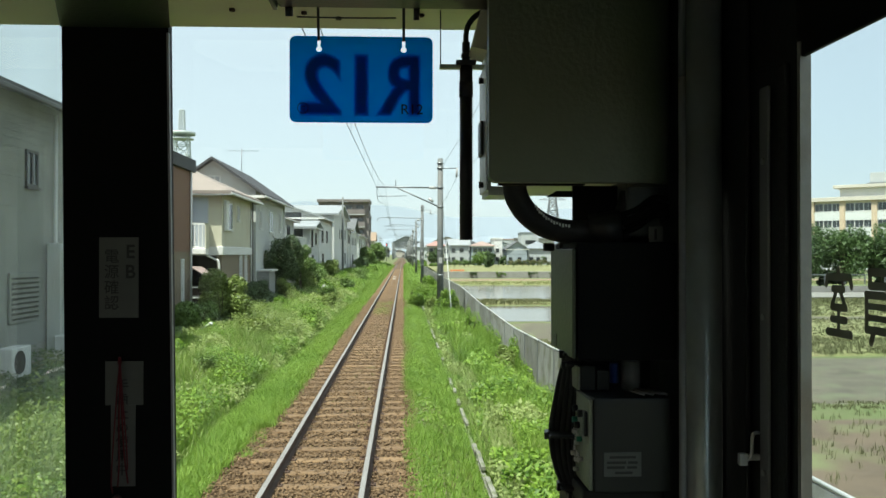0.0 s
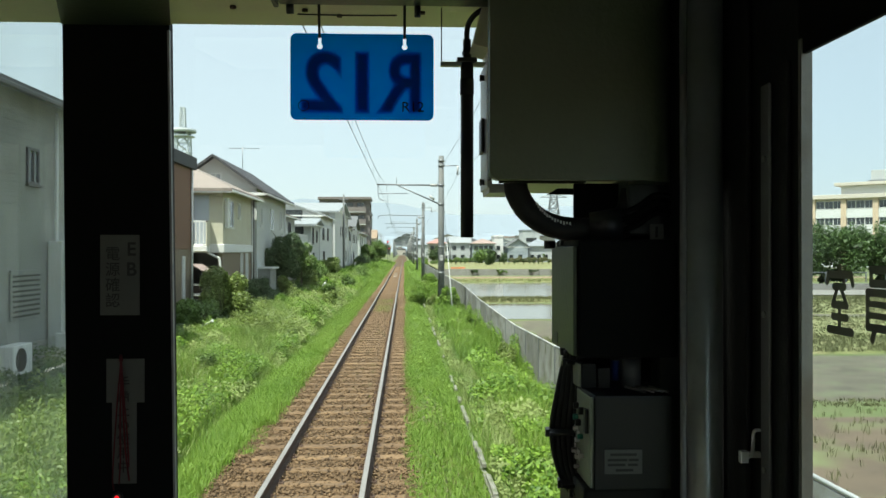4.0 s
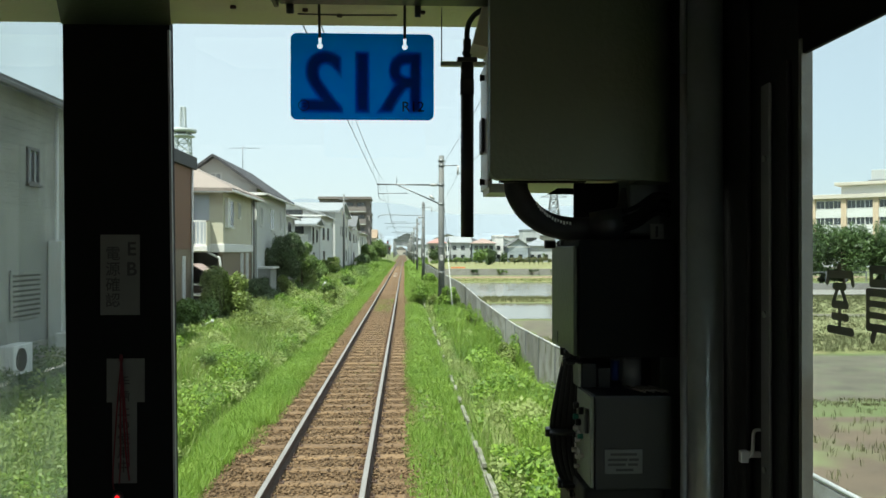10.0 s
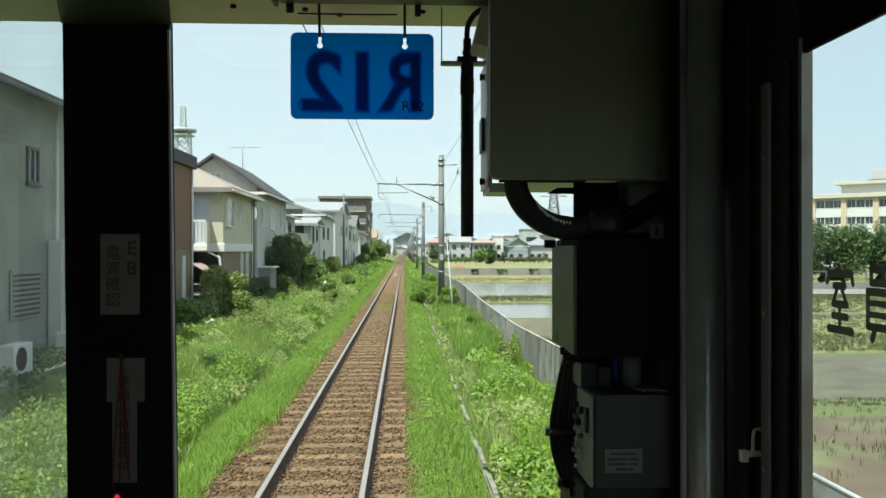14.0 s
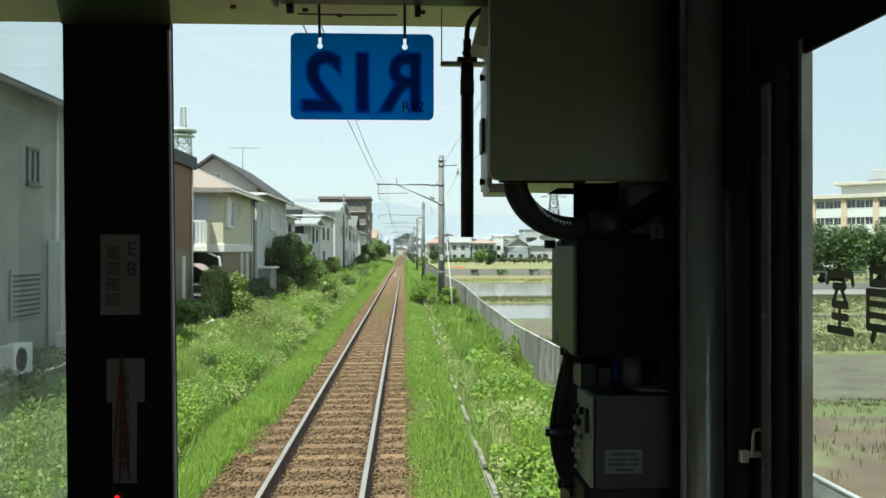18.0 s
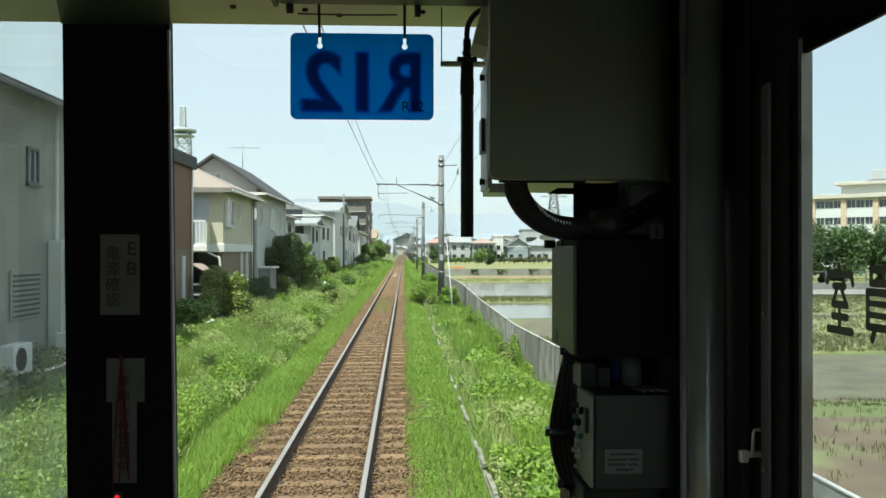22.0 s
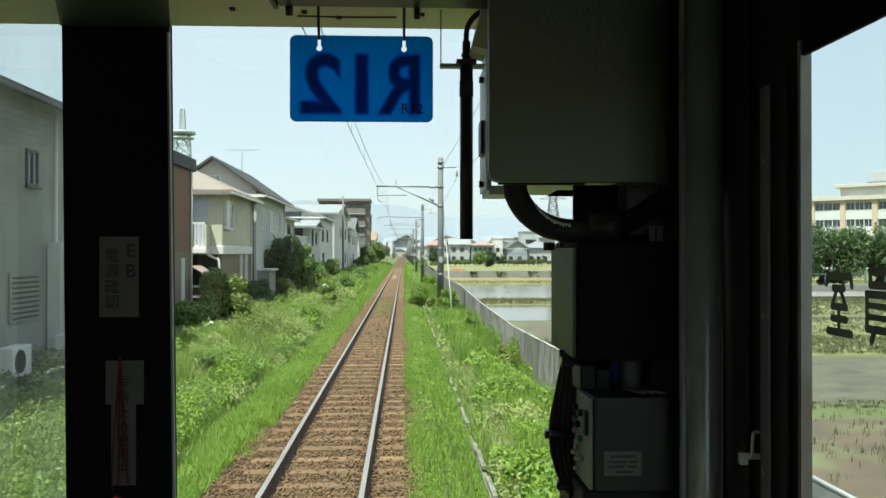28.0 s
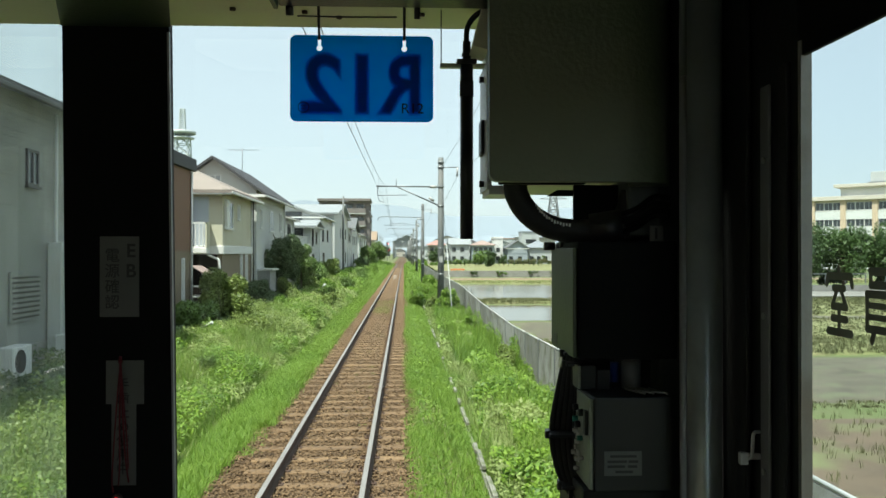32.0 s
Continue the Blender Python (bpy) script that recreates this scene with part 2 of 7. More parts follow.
    "light_leaf": material("yellow_green_leaf", (0.25, 0.32, 0.075), (0.12, 0.18, 0.04), 0.6, 0.5, bump=0, fine=3, island=True, translucent=0.35),
    "bark": material("bark", (0.13, 0.10, 0.07), (0.07, 0.055, 0.04), 6, 0.95, bump=0.8, fine=25),
    "pink": material("pink_moss_phlox", (0.80, 0.22, 0.42), (0.62, 0.13, 0.32), 0.9, 0.7, bump=0, fine=4, island=True, translucent=0.2),
    # houses
    "wall_grey": material("grey_siding", (0.33, 0.335, 0.32), (0.25, 0.255, 0.245), 1.2, 0.75, bump=0.7, fine=30, wave=("Z", 4, 3.0), stain=((0.22, 0.225, 0.215), 0.8)),
    "wall_cream": material("cream_plaster", (0.53, 0.51, 0.40), (0.47, 0.45, 0.35), 1.0, 0.85, bump=0.2, fine=40, stain=((0.44, 0.40, 0.30), 1.2)),
    "wall_white": material("white_siding", (0.60, 0.61, 0.60), (0.53, 0.54, 0.53), 1.0, 0.7, bump=0.2, fine=30, wave=("Z", 5, 2.0)),
    "wall_plain": material("off_white_plaster", (0.51, 0.525, 0.51), (0.44, 0.455, 0.44), 0.9, 0.85, bump=0.2, fine=40, stain=((0.46, 0.46, 0.43), 1.1)),
    "wall_brown": material("brown_tile_cladding", (0.21, 0.115, 0.075), (0.16, 0.085, 0.055), 3, 0.75, bump=0.25, fine=30, wave=("Z", 9, 2.0)),
    "wall_pink": material("pinkish_beige_plaster", (0.52, 0.39, 0.32), (0.46, 0.34, 0.28), 1.0, 0.85, bump=0.2, fine=40),
    "wall_tan": material("tan_base_plaster", (0.22, 0.175, 0.12), (0.175, 0.14, 0.098), 1.2, 0.85, bump=0.2, fine=40),
    "wall_green": material("pale_green_plaster", (0.42, 0.58, 0.48), (0.37, 0.52, 0.43), 1.0, 0.85, bump=0.2, fine=40),
    "wall_taupe": material("taupe_tile_flats", (0.21, 0.185, 0.175), (0.165, 0.145, 0.14), 1.5, 0.75, bump=0.2, fine=30, wave=("Z", 4, 1.2)),
    "wall_red": material("red_brown_siding", (0.22, 0.065, 0.05), (0.17, 0.05, 0.04), 2, 0.75, bump=0.2, fine=30, wave=("Z", 6, 1.5)),
    "tile_grey": material("grey_roof_tile", (0.15, 0.155, 0.16), (0.10, 0.105, 0.11), 2, 0.7, bump=0.5, fine=20, wave=("X", 4, 3.0)),
    "tile_dark": material("dark_slate_roof", (0.05, 0.05, 0.054), (0.033, 0.033, 0.037), 2, 0.7, bump=0.4, fine=20, wave=("X", 4, 3.0)),
    "tile_tan": material("tan_roof_slate", (0.30, 0.22, 0.16), (0.23, 0.17, 0.12), 2, 0.85, bump=0.4, fine=20, wave=("X", 4, 3.0)),
    "tile_pink": material("faded_pink_roof_slate", (0.28, 0.235, 0.21), (0.22, 0.185, 0.165), 2, 0.85, bump=0.4, fine=20, wave=("X", 4, 3.0)),
    "tile_orange": material("orange_roof_tile", (0.42, 0.22, 0.14), (0.33, 0.17, 0.11), 2, 0.8, bump=0.4, fine=20, wave=("X", 4, 3.0)),
    "tin": material("pale_metal_roof", (0.38, 0.40, 0.41), (0.31, 0.33, 0.34), 1.5, 0.45, 0.3, bump=0.1),
    "trim": material("white_trim_paint", (0.68, 0.68, 0.66), (0.60, 0.60, 0.58), 5, 0.6, bump=0.05),
    "dark_trim": material("dark_bronze_aluminium", (0.06, 0.055, 0.05), (0.045, 0.04, 0.04), 6, 0.45, 0.5, bump=0.05),
    "pane": material("dark_window_pane", (0.05, 0.06, 0.065), (0.03, 0.035, 0.04), 0.7, 0.06, bump=0.01, spec=0.9),
    "curtain_pane": material("curtained_window_pane", (0.34, 0.36, 0.36), (0.26, 0.28, 0.29), 1.0, 0.08, bump=0.01, spec=0.8),
    "block": material("concrete_block_wall", (0.30, 0.29, 0.27), (0.23, 0.22, 0.20), 1.5, 0.9, bump=0.4, fine=30, wave=("Z", 5, 1.5)),
    "mesh": material("galvanised_fence_wire", (0.45, 0.47, 0.47), (0.38, 0.40, 0.40), 8, 0.5, 0.5, bump=0),
    "sheet": material("grey_corrugated_sheet", (0.33, 0.335, 0.325), (0.15, 0.15, 0.14), 1.6, 0.7, 0.1, bump=0.3, fine=20, wave=("Y", 9, 3.0), stain=((0.13, 0.13, 0.095), 2.2), piece=True),
    "cabinet": material("grey_equipment_paint", (0.46, 0.47, 0.46), (0.40, 0.41, 0.40), 5, 0.5, bump=0.05),
    "signal_black": material("black_signal_paint", (0.014, 0.014, 0.014), (0.02, 0.02, 0.02), 6, 0.6, bump=0.05),
    "signal_red": lamp_material("red_signal_lamp", (1.0, 0.04, 0.03), 6.0),
    "yellow_black": material("yellow_warning_paint", (0.62, 0.42, 0.02), (0.5, 0.34, 0.02), 5, 0.6),
    "blue_sheet": material("blue_tarpaulin", (0.03, 0.18, 0.50), (0.02, 0.14, 0.42), 3, 0.6, bump=0.3, fine=14),
    "car_white": material("white_car_paint", (0.66, 0.67, 0.68), (0.60, 0.61, 0.62), 2, 0.25, bump=0.0),
    "car_dark": material("dark_green_car_paint", (0.02, 0.045, 0.04), (0.015, 0.035, 0.03), 2, 0.25, bump=0.0),
    "tyre": material("tyre_rubber", (0.02, 0.02, 0.02), (0.03, 0.03, 0.03), 10, 0.85),
    # far walls: the pale and blue-grey tones carry the haze of distance
    "far_wall": material("pale_haze_tint_wall", (0.46, 0.48, 0.49), (0.38, 0.40, 0.41), 0.3, 0.85, bump=0.1, fine=8),
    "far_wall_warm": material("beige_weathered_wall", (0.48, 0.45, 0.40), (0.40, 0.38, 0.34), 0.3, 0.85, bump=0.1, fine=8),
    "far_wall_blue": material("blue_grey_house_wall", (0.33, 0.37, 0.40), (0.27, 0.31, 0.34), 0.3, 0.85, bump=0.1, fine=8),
    "far_roof_red": material("faded_red_roof", (0.40, 0.22, 0.19), (0.32, 0.18, 0.16), 0.5, 0.8, bump=0.2, fine=6),
    "orange": material("orange_plastic", (0.70, 0.24, 0.10), (0.60, 0.20, 0.09), 3, 0.6, bump=0.05),
    # near-black brown that holds the shade of the open garage
    "garage": material("garage_shade_brown", (0.014, 0.011, 0.010), (0.009, 0.008, 0.007), 2, 0.95, bump=0.0, spec=0.1),
    # darker grey that paints the shade on the wall pipe's upper end
    "sleeve": material("strip_shade_grey", (0.20, 0.205, 0.20), (0.12, 0.12, 0.115), 4, 0.35, 0.2, bump=0.05, fine=60),
    "mid_leaf": material("summer_tree_leaf", (0.105, 0.175, 0.045), (0.042, 0.078, 0.024), 0.6, 0.5, bump=0, fine=3, island=True, translucent=0.3),
    "school_column": material("ochre_school_column", (0.62, 0.47, 0.33), (0.55, 0.42, 0.30), 0.6, 0.85, bump=0.1, fine=20),
    "post_edge": material("worn_post_edge", (0.30, 0.30, 0.32), (0.20, 0.20, 0.22), 12, 0.5, bump=0.06, fine=150),
    # mast steel paled towards the sky to stand for haze
    "haze_tint_steel": material("haze_tint_mast", (0.46, 0.50, 0.51), (0.40, 0.44, 0.45), 3, 0.7, bump=0.05),
    # worn olive, lightened for the windscreen light on the box sides
    "olive_lit_side": material("worn_olive_lit_side", (0.34, 0.36, 0.27), (0.25, 0.27, 0.20), 14, 0.5, bump=0.08, fine=160, stain=((0.24, 0.24, 0.20), 22)),
    "recess": material("balcony_shade_blue_grey", (0.40, 0.44, 0.48), (0.34, 0.38, 0.42), 1.0, 0.8, bump=0.1, fine=30),
    "shed": material("grey_green_metal", (0.26, 0.29, 0.27), (0.21, 0.235, 0.22), 2, 0.55, bump=0.1, fine=20),
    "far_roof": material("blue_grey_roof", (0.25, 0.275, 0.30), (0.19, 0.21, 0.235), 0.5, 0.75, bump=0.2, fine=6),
    "far_roof_warm": material("dull_red_roof", (0.34, 0.25, 0.22), (0.28, 0.21, 0.19), 0.5, 0.8, bump=0.2, fine=6),
    "pale_road": material("pale_farm_road", (0.25, 0.24, 0.215), (0.20, 0.19, 0.17), 0.5, 0.9, bump=0.3, fine=10),
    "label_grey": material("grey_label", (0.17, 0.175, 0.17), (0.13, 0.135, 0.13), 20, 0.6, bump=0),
    "school": material("cream_school_plaster", (0.60, 0.54, 0.46), (0.54, 0.48, 0.41), 0.6, 0.85, bump=0.15, fine=20),
    # the blue haze of distance is mixed into this hill colour
    "far_hill": material("far_hill_haze_tint", (0.255, 0.30, 0.345), (0.235, 0.28, 0.33), 0.002, 1.0, bump=0, fine=0.01),
}
water = material("paddy_water", (0.15, 0.13, 0.095), (0.10, 0.085, 0.06), 0.25, 0.12, bump=0.06, fine=3, spec=0.4)
M["water"] = water


# ---- small builders ----
def part(name, bm, mat, parent=None, label="", at=None):
    """Links a bmesh as one mesh object, under a thing or a part."""
    me = bpy.data.meshes.new(name)
    bm.to_mesh(me)
    bm.free()
    return part_mesh(name, me, mat, parent, label, at)


def part_mesh(name, me, mat, parent=None, label="", at=None):
    if mat and not me.materials:
        me.materials.append(M[mat])
    ob = new(name, me)
    if at:
        ob.location = at
    if parent:
        ob.parent = parent
    if label:
        ob["label"] = label
    return ob


def raw(name, verts, faces, mat, parent=None, label="", smooth=False):
    me = bpy.data.meshes.new(name)
    me.from_pydata(verts, [], faces)
    if smooth:
        me.shade_smooth()
    return part_mesh(name, me, mat, parent, label)


def add_box(bm, x0, x1, y0, y1, z0, z1, bevel=0.0, seg=2):
    r = bmesh.ops.create_cube(bm, size=1)
    for v in r["verts"]:
        v.co = Vector(((x0 + x1) / 2 + v.co.x * (x1 - x0), (y0 + y1) / 2 + v.co.y * (y1 - y0), (z0 + z1) / 2 + v.co.z * (z1 - z0)))
    if bevel:
        edges = {e for v in r["verts"] for e in v.link_edges}
        bmesh.ops.bevel(bm, geom=list(edges), offset=bevel, segments=seg, affect="EDGES", profile=0.6)
    return bm


def box(x0, x1, y0, y1, z0, z1, bevel=0.0, seg=2):
    return add_box(bmesh.new(), x0, x1, y0, y1, z0, z1, bevel, seg)


def add_tube(bm, a, b, r, sides=8, r2=None):
    a, b = Vector(a), Vector(b)
    d = b - a
    m = Matrix.Translation((a + b) / 2) @ d.to_track_quat("Z", "Y").to_matrix().to_4x4()
    bmesh.ops.create_cone(bm, cap_ends=True, segments=sides, radius1=r, radius2=r if r2 is None else r2, depth=d.length, matrix=m)
    return bm


def tube(a, b, r, sides=8, r2=None):
    bm = add_tube(bmesh.new(), a, b, r, sides, r2)
    for f in bm.faces:
        f.smooth = len(f.verts) == 4
    return bm


def path_tube(points, r, sides=10, smooth=12):
    """A round hose along a smoothed line of points."""
    pts = [Vector(p) for p in points]
    line = []
    for i in range(len(pts) - 1):
        p0, p1, p2, p3 = pts[max(0, i - 1)], pts[i], pts[i + 1], pts[min(len(pts) - 1, i + 2)]
        for k in range(smooth):
            t = k / smooth
            line.append(0.5 * ((2 * p1) + (p2 - p0) * t + (2 * p0 - 5 * p1 + 4 * p2 - p3) * t * t + (3 * p1 - p0 - 3 * p2 + p3) * t ** 3))
    line.append(pts[-1])
    bm = bmesh.new()
    rings = []
    for i, p in enumerate(line):
        d = (line[min(i + 1, len(line) - 1)] - line[max(i - 1, 0)]).normalized()
        u = d.cross(Vector((0.3, 0.9, 0.2))).normalized()
        w = d.cross(u)
        rings.append([bm.verts.new(p + r * (math.cos(2 * math.pi * k / sides) * u + math.sin(2 * math.pi * k / sides) * w)) for k in range(sides)])
    for a, b in zip(rings, rings[1:]):
        for k in range(sides):
            bm.faces.new((a[k], a[(k + 1) % sides], b[(k + 1) % sides], b[k])).smooth = True
    bm.faces.new(rings[0])
    bm.faces.new(rings[-1][::-1])
    bmesh.ops.recalc_face_normals(bm, faces=bm.faces)
    return bm


def thing(name, at, label, category, group="", kind=""):
    ob = new(name)
    ob.location = at
    ob.empty_display_size = 0.1
    return tagged(ob, label, category, group, kind)


def settle(ob):
    """Parts were built in world places: take the thing's own place back out of them."""
    for c in ob.children:
        c.location = c.location - ob.location
    return ob


def lettering(name, text, size, matrix, mat, parent, thick=0.0, bold=0.0, stretch=1.0):
    cu = bpy.data.curves.new(name, "FONT")
    cu.body, cu.size, cu.extrude, cu.offset = text, size, thick, bold
    cu.align_x, cu.align_y = "CENTER", "CENTER"
    tmp = new("lettering", cu)
    bpy.context.view_layer.update()
    me = bpy.data.meshes.new_from_object(tmp.evaluated_get(bpy.context.evaluated_depsgraph_get()))
    bpy.data.objects.remove(tmp)
    me.transform(Matrix.Diagonal((1, stretch, 1, 1)))
    me.transform(matrix)
    me.materials.clear()
    return part_mesh(name, me, mat, parent)


# ---- the train's cab ----
HALF = 1.40          # inner half width
FLOOR, TOP = 1.15, 3.26
FRONT = 1.25         # inner face of the front wall


def structure(name, bm, mat, label, category):
    return tagged(part(name, bm, mat), label, category, kind="structure")


structure("floor", box(-1.46, 1.46, -7.0, 1.40, FLOOR - 0.08, FLOOR), "floor", "grey vinyl floor of the train cab, paled to bounce light", "floor")
structure("ceiling", box(-1.46, 1.46, -0.62, 1.46, TOP, TOP + 0.06), "dark_wall", "dark ceiling of the train cab", "ceiling")
# out of view; a pale reflector behind the driver's seat area
structure("ceiling_saloon", box(-1.46, 1.46, -7.0, -0.621, TOP, TOP + 0.06), "saloon", "unseen pale saloon ceiling, added to bounce light into the cab", "ceiling")

# front wall: sill below, header above, corner posts; openings between them
structure("wall_front_lower", box(-1.46, 1.46, FRONT + 0.004, FRONT + 0.12, FLOOR, 2.05), "cream", "cream painted lower front wall of the cab", "wall")
bm = box(-1.46, 1.46, FRONT + 0.05, FRONT + 0.12, 3.09, TOP)
add_box(bm, -1.46, -1.36, FRONT + 0.02, FRONT + 0.12, 2.05, 3.09)
add_box(bm, 1.36, 1.46, FRONT + 0.02, FRONT + 0.12, 2.05, 3.09)
structure("wall_front", bm, "black_wall", "black front wall of the cab round the windscreens", "wall")

# header: a cream soffit over the windscreen
soffit = thing("windscreen_header", (0.3, 1.2, 3.0), "cream painted steel header above the windscreen", "header", kind="structure")
part("soffit", box(0.614, 1.36, 1.10, 1.252, 3.0, 3.02, 0.002), "cream", soffit)
part("soffit", box(-1.40, 0.612, 1.10, 1.252, 3.0, 3.02, 0.002), "cream", soffit)
bm = bmesh.new()
vs = [bm.verts.new(p) for z in (2.9975, 3.03) for p in ((0.536, 1.249, z), (0.692, 1.249, z), (0.735, 1.08, z), (0.594, 1.08, z))]
for q in ((3, 2, 1, 0), (4, 5, 6, 7), (0, 1, 5, 4), (1, 2, 6, 5), (2, 3, 7, 6), (3, 0, 4, 7)):
    bm.faces.new([vs[i] for i in q])
bmesh.ops.recalc_face_normals(bm, faces=bm.faces)
part("door_lintel", bm, "olive_side", soffit)
part("fascia", box(-1.40, 1.40, 1.06, 1.10, 3.004, TOP), "dark_wall", soffit)
part("outer_lip", box(-1.40, 1.40, 1.254, 1.298, 3.045, 3.12), "cream", soffit)
for x, y in ((0.80, 1.155), (0.895, 1.165), (0.94, 1.19), (1.055, 1.17), (0.25, 1.18), (0.43, 1.21)):
    part("rivet", tube((x, y, 3.0), (x, y, 2.9965), 0.004, 10), "rust", soffit)
part("cord", path_tube([(0.885, 1.165, 2.993), (0.95, 1.166, 2.9925), (1.02, 1.165, 2.993)], 0.0011, 6, 4), "black", soffit)
settle(soffit)

# post between the gangway door and the driver's windscreen
post = thing("windscreen_post", (0.62, 1.28, FLOOR), "black post beside the cab's gangway door", "post", kind="structure")
bm = bmesh.new()
xs = ((0.558, 0.712), (0.537, 0.689))
vs = [bm.verts.new((x, y, z)) for z, (a, b) in zip((FLOOR, 3.04), xs) for x, y in ((a, FRONT), (b, FRONT), (b - 0.003, FRONT + 0.03), (a, FRONT + 0.03))]
for q in ((0, 1, 5, 4), (1, 2, 6, 5), (2, 3, 7, 6), (3, 0, 4, 7), (3, 2, 1, 0), (4, 5, 6, 7)):
    bm.faces.new([vs[i] for i in q])
bmesh.ops.recalc_face_normals(bm, faces=bm.faces)
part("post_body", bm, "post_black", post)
bm = bmesh.new()
vs = [bm.verts.new((x, y, z)) for z, b in ((2.0, 0.7045), (2.99, 0.6905)) for x, y in ((b - 0.003, FRONT - 0.004), (b, FRONT - 0.004), (b, FRONT + 0.004), (b - 0.003, FRONT + 0.004))]
for q in ((0, 1, 5, 4), (1, 2, 6, 5), (2, 3, 7, 6), (3, 0, 4, 7), (3, 2, 1, 0), (4, 5, 6, 7)):
    bm.faces.new([vs[i] for i in q])
bmesh.ops.recalc_face_normals(bm, faces=bm.faces)
part("edge_trim", bm, "post_edge", post, "thin worn metal edge strip")
settle(post)
post2 = tagged(part("windscreen_post", box(-0.20, -0.05, FRONT, FRONT + 0.06, 2.05, 2.998, 0.004), "black_wall"), "black post on the far side of the gangway door", "post", kind="structure")

# glass
for name, x0, x1, mat, lab in (("window_1", 0.625, 1.36, "cab_glass", "clear driver's windscreen of the train cab"),
                               ("window_2", -0.05, 0.615, "door_glass", "dusty window of the gangway door"),
                               ("window_3", -1.36, -0.20, "cab_glass", "clear far windscreen of the train cab")):
    w = thing(name, ((x0 + x1) / 2, FRONT + 0.09, 2.05), lab, "window", kind="structure")
    p = part("pane", box(x0, x1, FRONT + 0.075, FRONT + 0.079, 2.05, 3.09), mat, w)
    p.visible_shadow = False
    settle(w)

# stickers on the post
st = thing("sticker", (0.62, FRONT, 2.63), "white sticker with black lettering on the black post", "sticker")
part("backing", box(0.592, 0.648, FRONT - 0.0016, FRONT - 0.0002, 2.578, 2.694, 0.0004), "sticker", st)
face = Matrix.Translation((0.6365, FRONT - 0.0022, 2.6725)) @ Euler((radians(90), 0, 0)).to_matrix().to_4x4()
lettering("letter", "E", 0.027, face, "ink", st, bold=0.0006)
face = Matrix.Translation((0.6365, FRONT - 0.0022, 2.6435)) @ Euler((radians(90), 0, 0)).to_matrix().to_4x4()
lettering("letter", "B", 0.027, face, "ink", st, bold=0.0006)
for i, ch in enumerate("電源確認"):
    face = Matrix.Translation((0.610, FRONT - 0.0022, 2.6655 - i * 0.0225)) @ Euler((radians(90), 0, 0)).to_matrix().to_4x4()
    lettering("letter", ch, 0.0215, face, "ink", st, bold=0.0002)
settle(st)
st = thing("sticker", (0.63, FRONT, 2.34), "white vertical sticker with dark lettering on the black post", "sticker")
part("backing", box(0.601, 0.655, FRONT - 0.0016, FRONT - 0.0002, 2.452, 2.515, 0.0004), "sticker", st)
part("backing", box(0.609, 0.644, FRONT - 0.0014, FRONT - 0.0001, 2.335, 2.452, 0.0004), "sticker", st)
for i, ch in enumerate("手歯止め使用中"):
    face = Matrix.Translation((0.6255, FRONT - 0.0022, 2.4795 - i * 0.0202)) @ Euler((radians(90), 0, 0)).to_matrix().to_4x4()
    lettering("letter", ch, 0.0185, face, "ink", st, bold=0.0003)
settle(st)
cord = thing("red_cord", (0.623, FRONT - 0.005, 2.507), "loose red cord loop hanging over the sticker on the black post", "cord")
for pts, r_ in (([(0.622, 2.5165), (0.6215, 2.50), (0.618, 2.46), (0.614, 2.40), (0.611, 2.345), (0.613, 2.326)], 0.0011), ([(0.623, 2.5165), (0.6235, 2.49), (0.626, 2.44), (0.629, 2.385), (0.6345, 2.34)], 0.0013),
                ([(0.6225, 2.5165), (0.6225, 2.48), (0.6215, 2.42), (0.622, 2.37), (0.620, 2.335)], 0.0012), ([(0.6235, 2.51), (0.627, 2.46), (0.632, 2.40), (0.634, 2.36)], 0.0010)):
    part("strand", path_tube([(x, FRONT - 0.0045, z) for x, z in pts], r_, 6, 5), "cord_red", cord)
part("knot", tube((0.6225, FRONT - 0.0045, 2.512), (0.6225, FRONT - 0.0045, 2.5215), 0.0032, 8, 0.0022), "cord_red", cord)
settle(cord)
# the glow stands for sun on the red cord's end
lamp = thing("indicator_lamp", (0.618, FRONT - 0.012, 2.318), "small red dot on the black post, glowing for the sunlit cord end", "lamp")
part("bezel", tube((0.618, FRONT, 2.316), (0.618, FRONT - 0.008, 2.316), 0.007, 16), "black", lamp)
part("lens", tube((0.618, FRONT - 0.008, 2.316), (0.618, FRONT - 0.012, 2.316), 0.0038, 16, 0.0025), "red_tip_glow", lamp)
settle(lamp)

# the blue plate that hangs in the windscreen
blind = thing("roller_blind", (1.0, 1.07, 2.982), "black rolled sun blind above the windscreen", "blind")
part("housing", box(0.872, 1.150, 1.02, 1.085, 2.982, 3.05, 0.004), "black", blind)
part("end_cap", box(0.866, 0.872, 1.025, 1.08, 2.977, 3.04, 0.002), "black", blind)
part("screw", tube((0.885, 1.085, 2.985), (0.885, 1.090, 2.973), 0.005, 8), "black", blind)
part("screw", tube((1.047, 1.085, 2.985), (1.047, 1.090, 2.970), 0.004, 8), "black", blind)
settle(blind)
plate = thing("train_number_plate", (0.976, 1.10, 2.84), "blue plastic plate seen from behind, hung on two hooks", "sign plate")
cu = bpy.data.curves.new("plate", "CURVE")
cu.dimensions, cu.fill_mode, cu.extrude = "2D", "BOTH", 0.0012


def outline(points):
    sp = cu.splines.new("POLY")
    sp.points.add(len(points) - 1)
    for p, (x, z) in zip(sp.points, points):
        p.co = (x, z, 0, 1)
    sp.use_cyclic_u = True


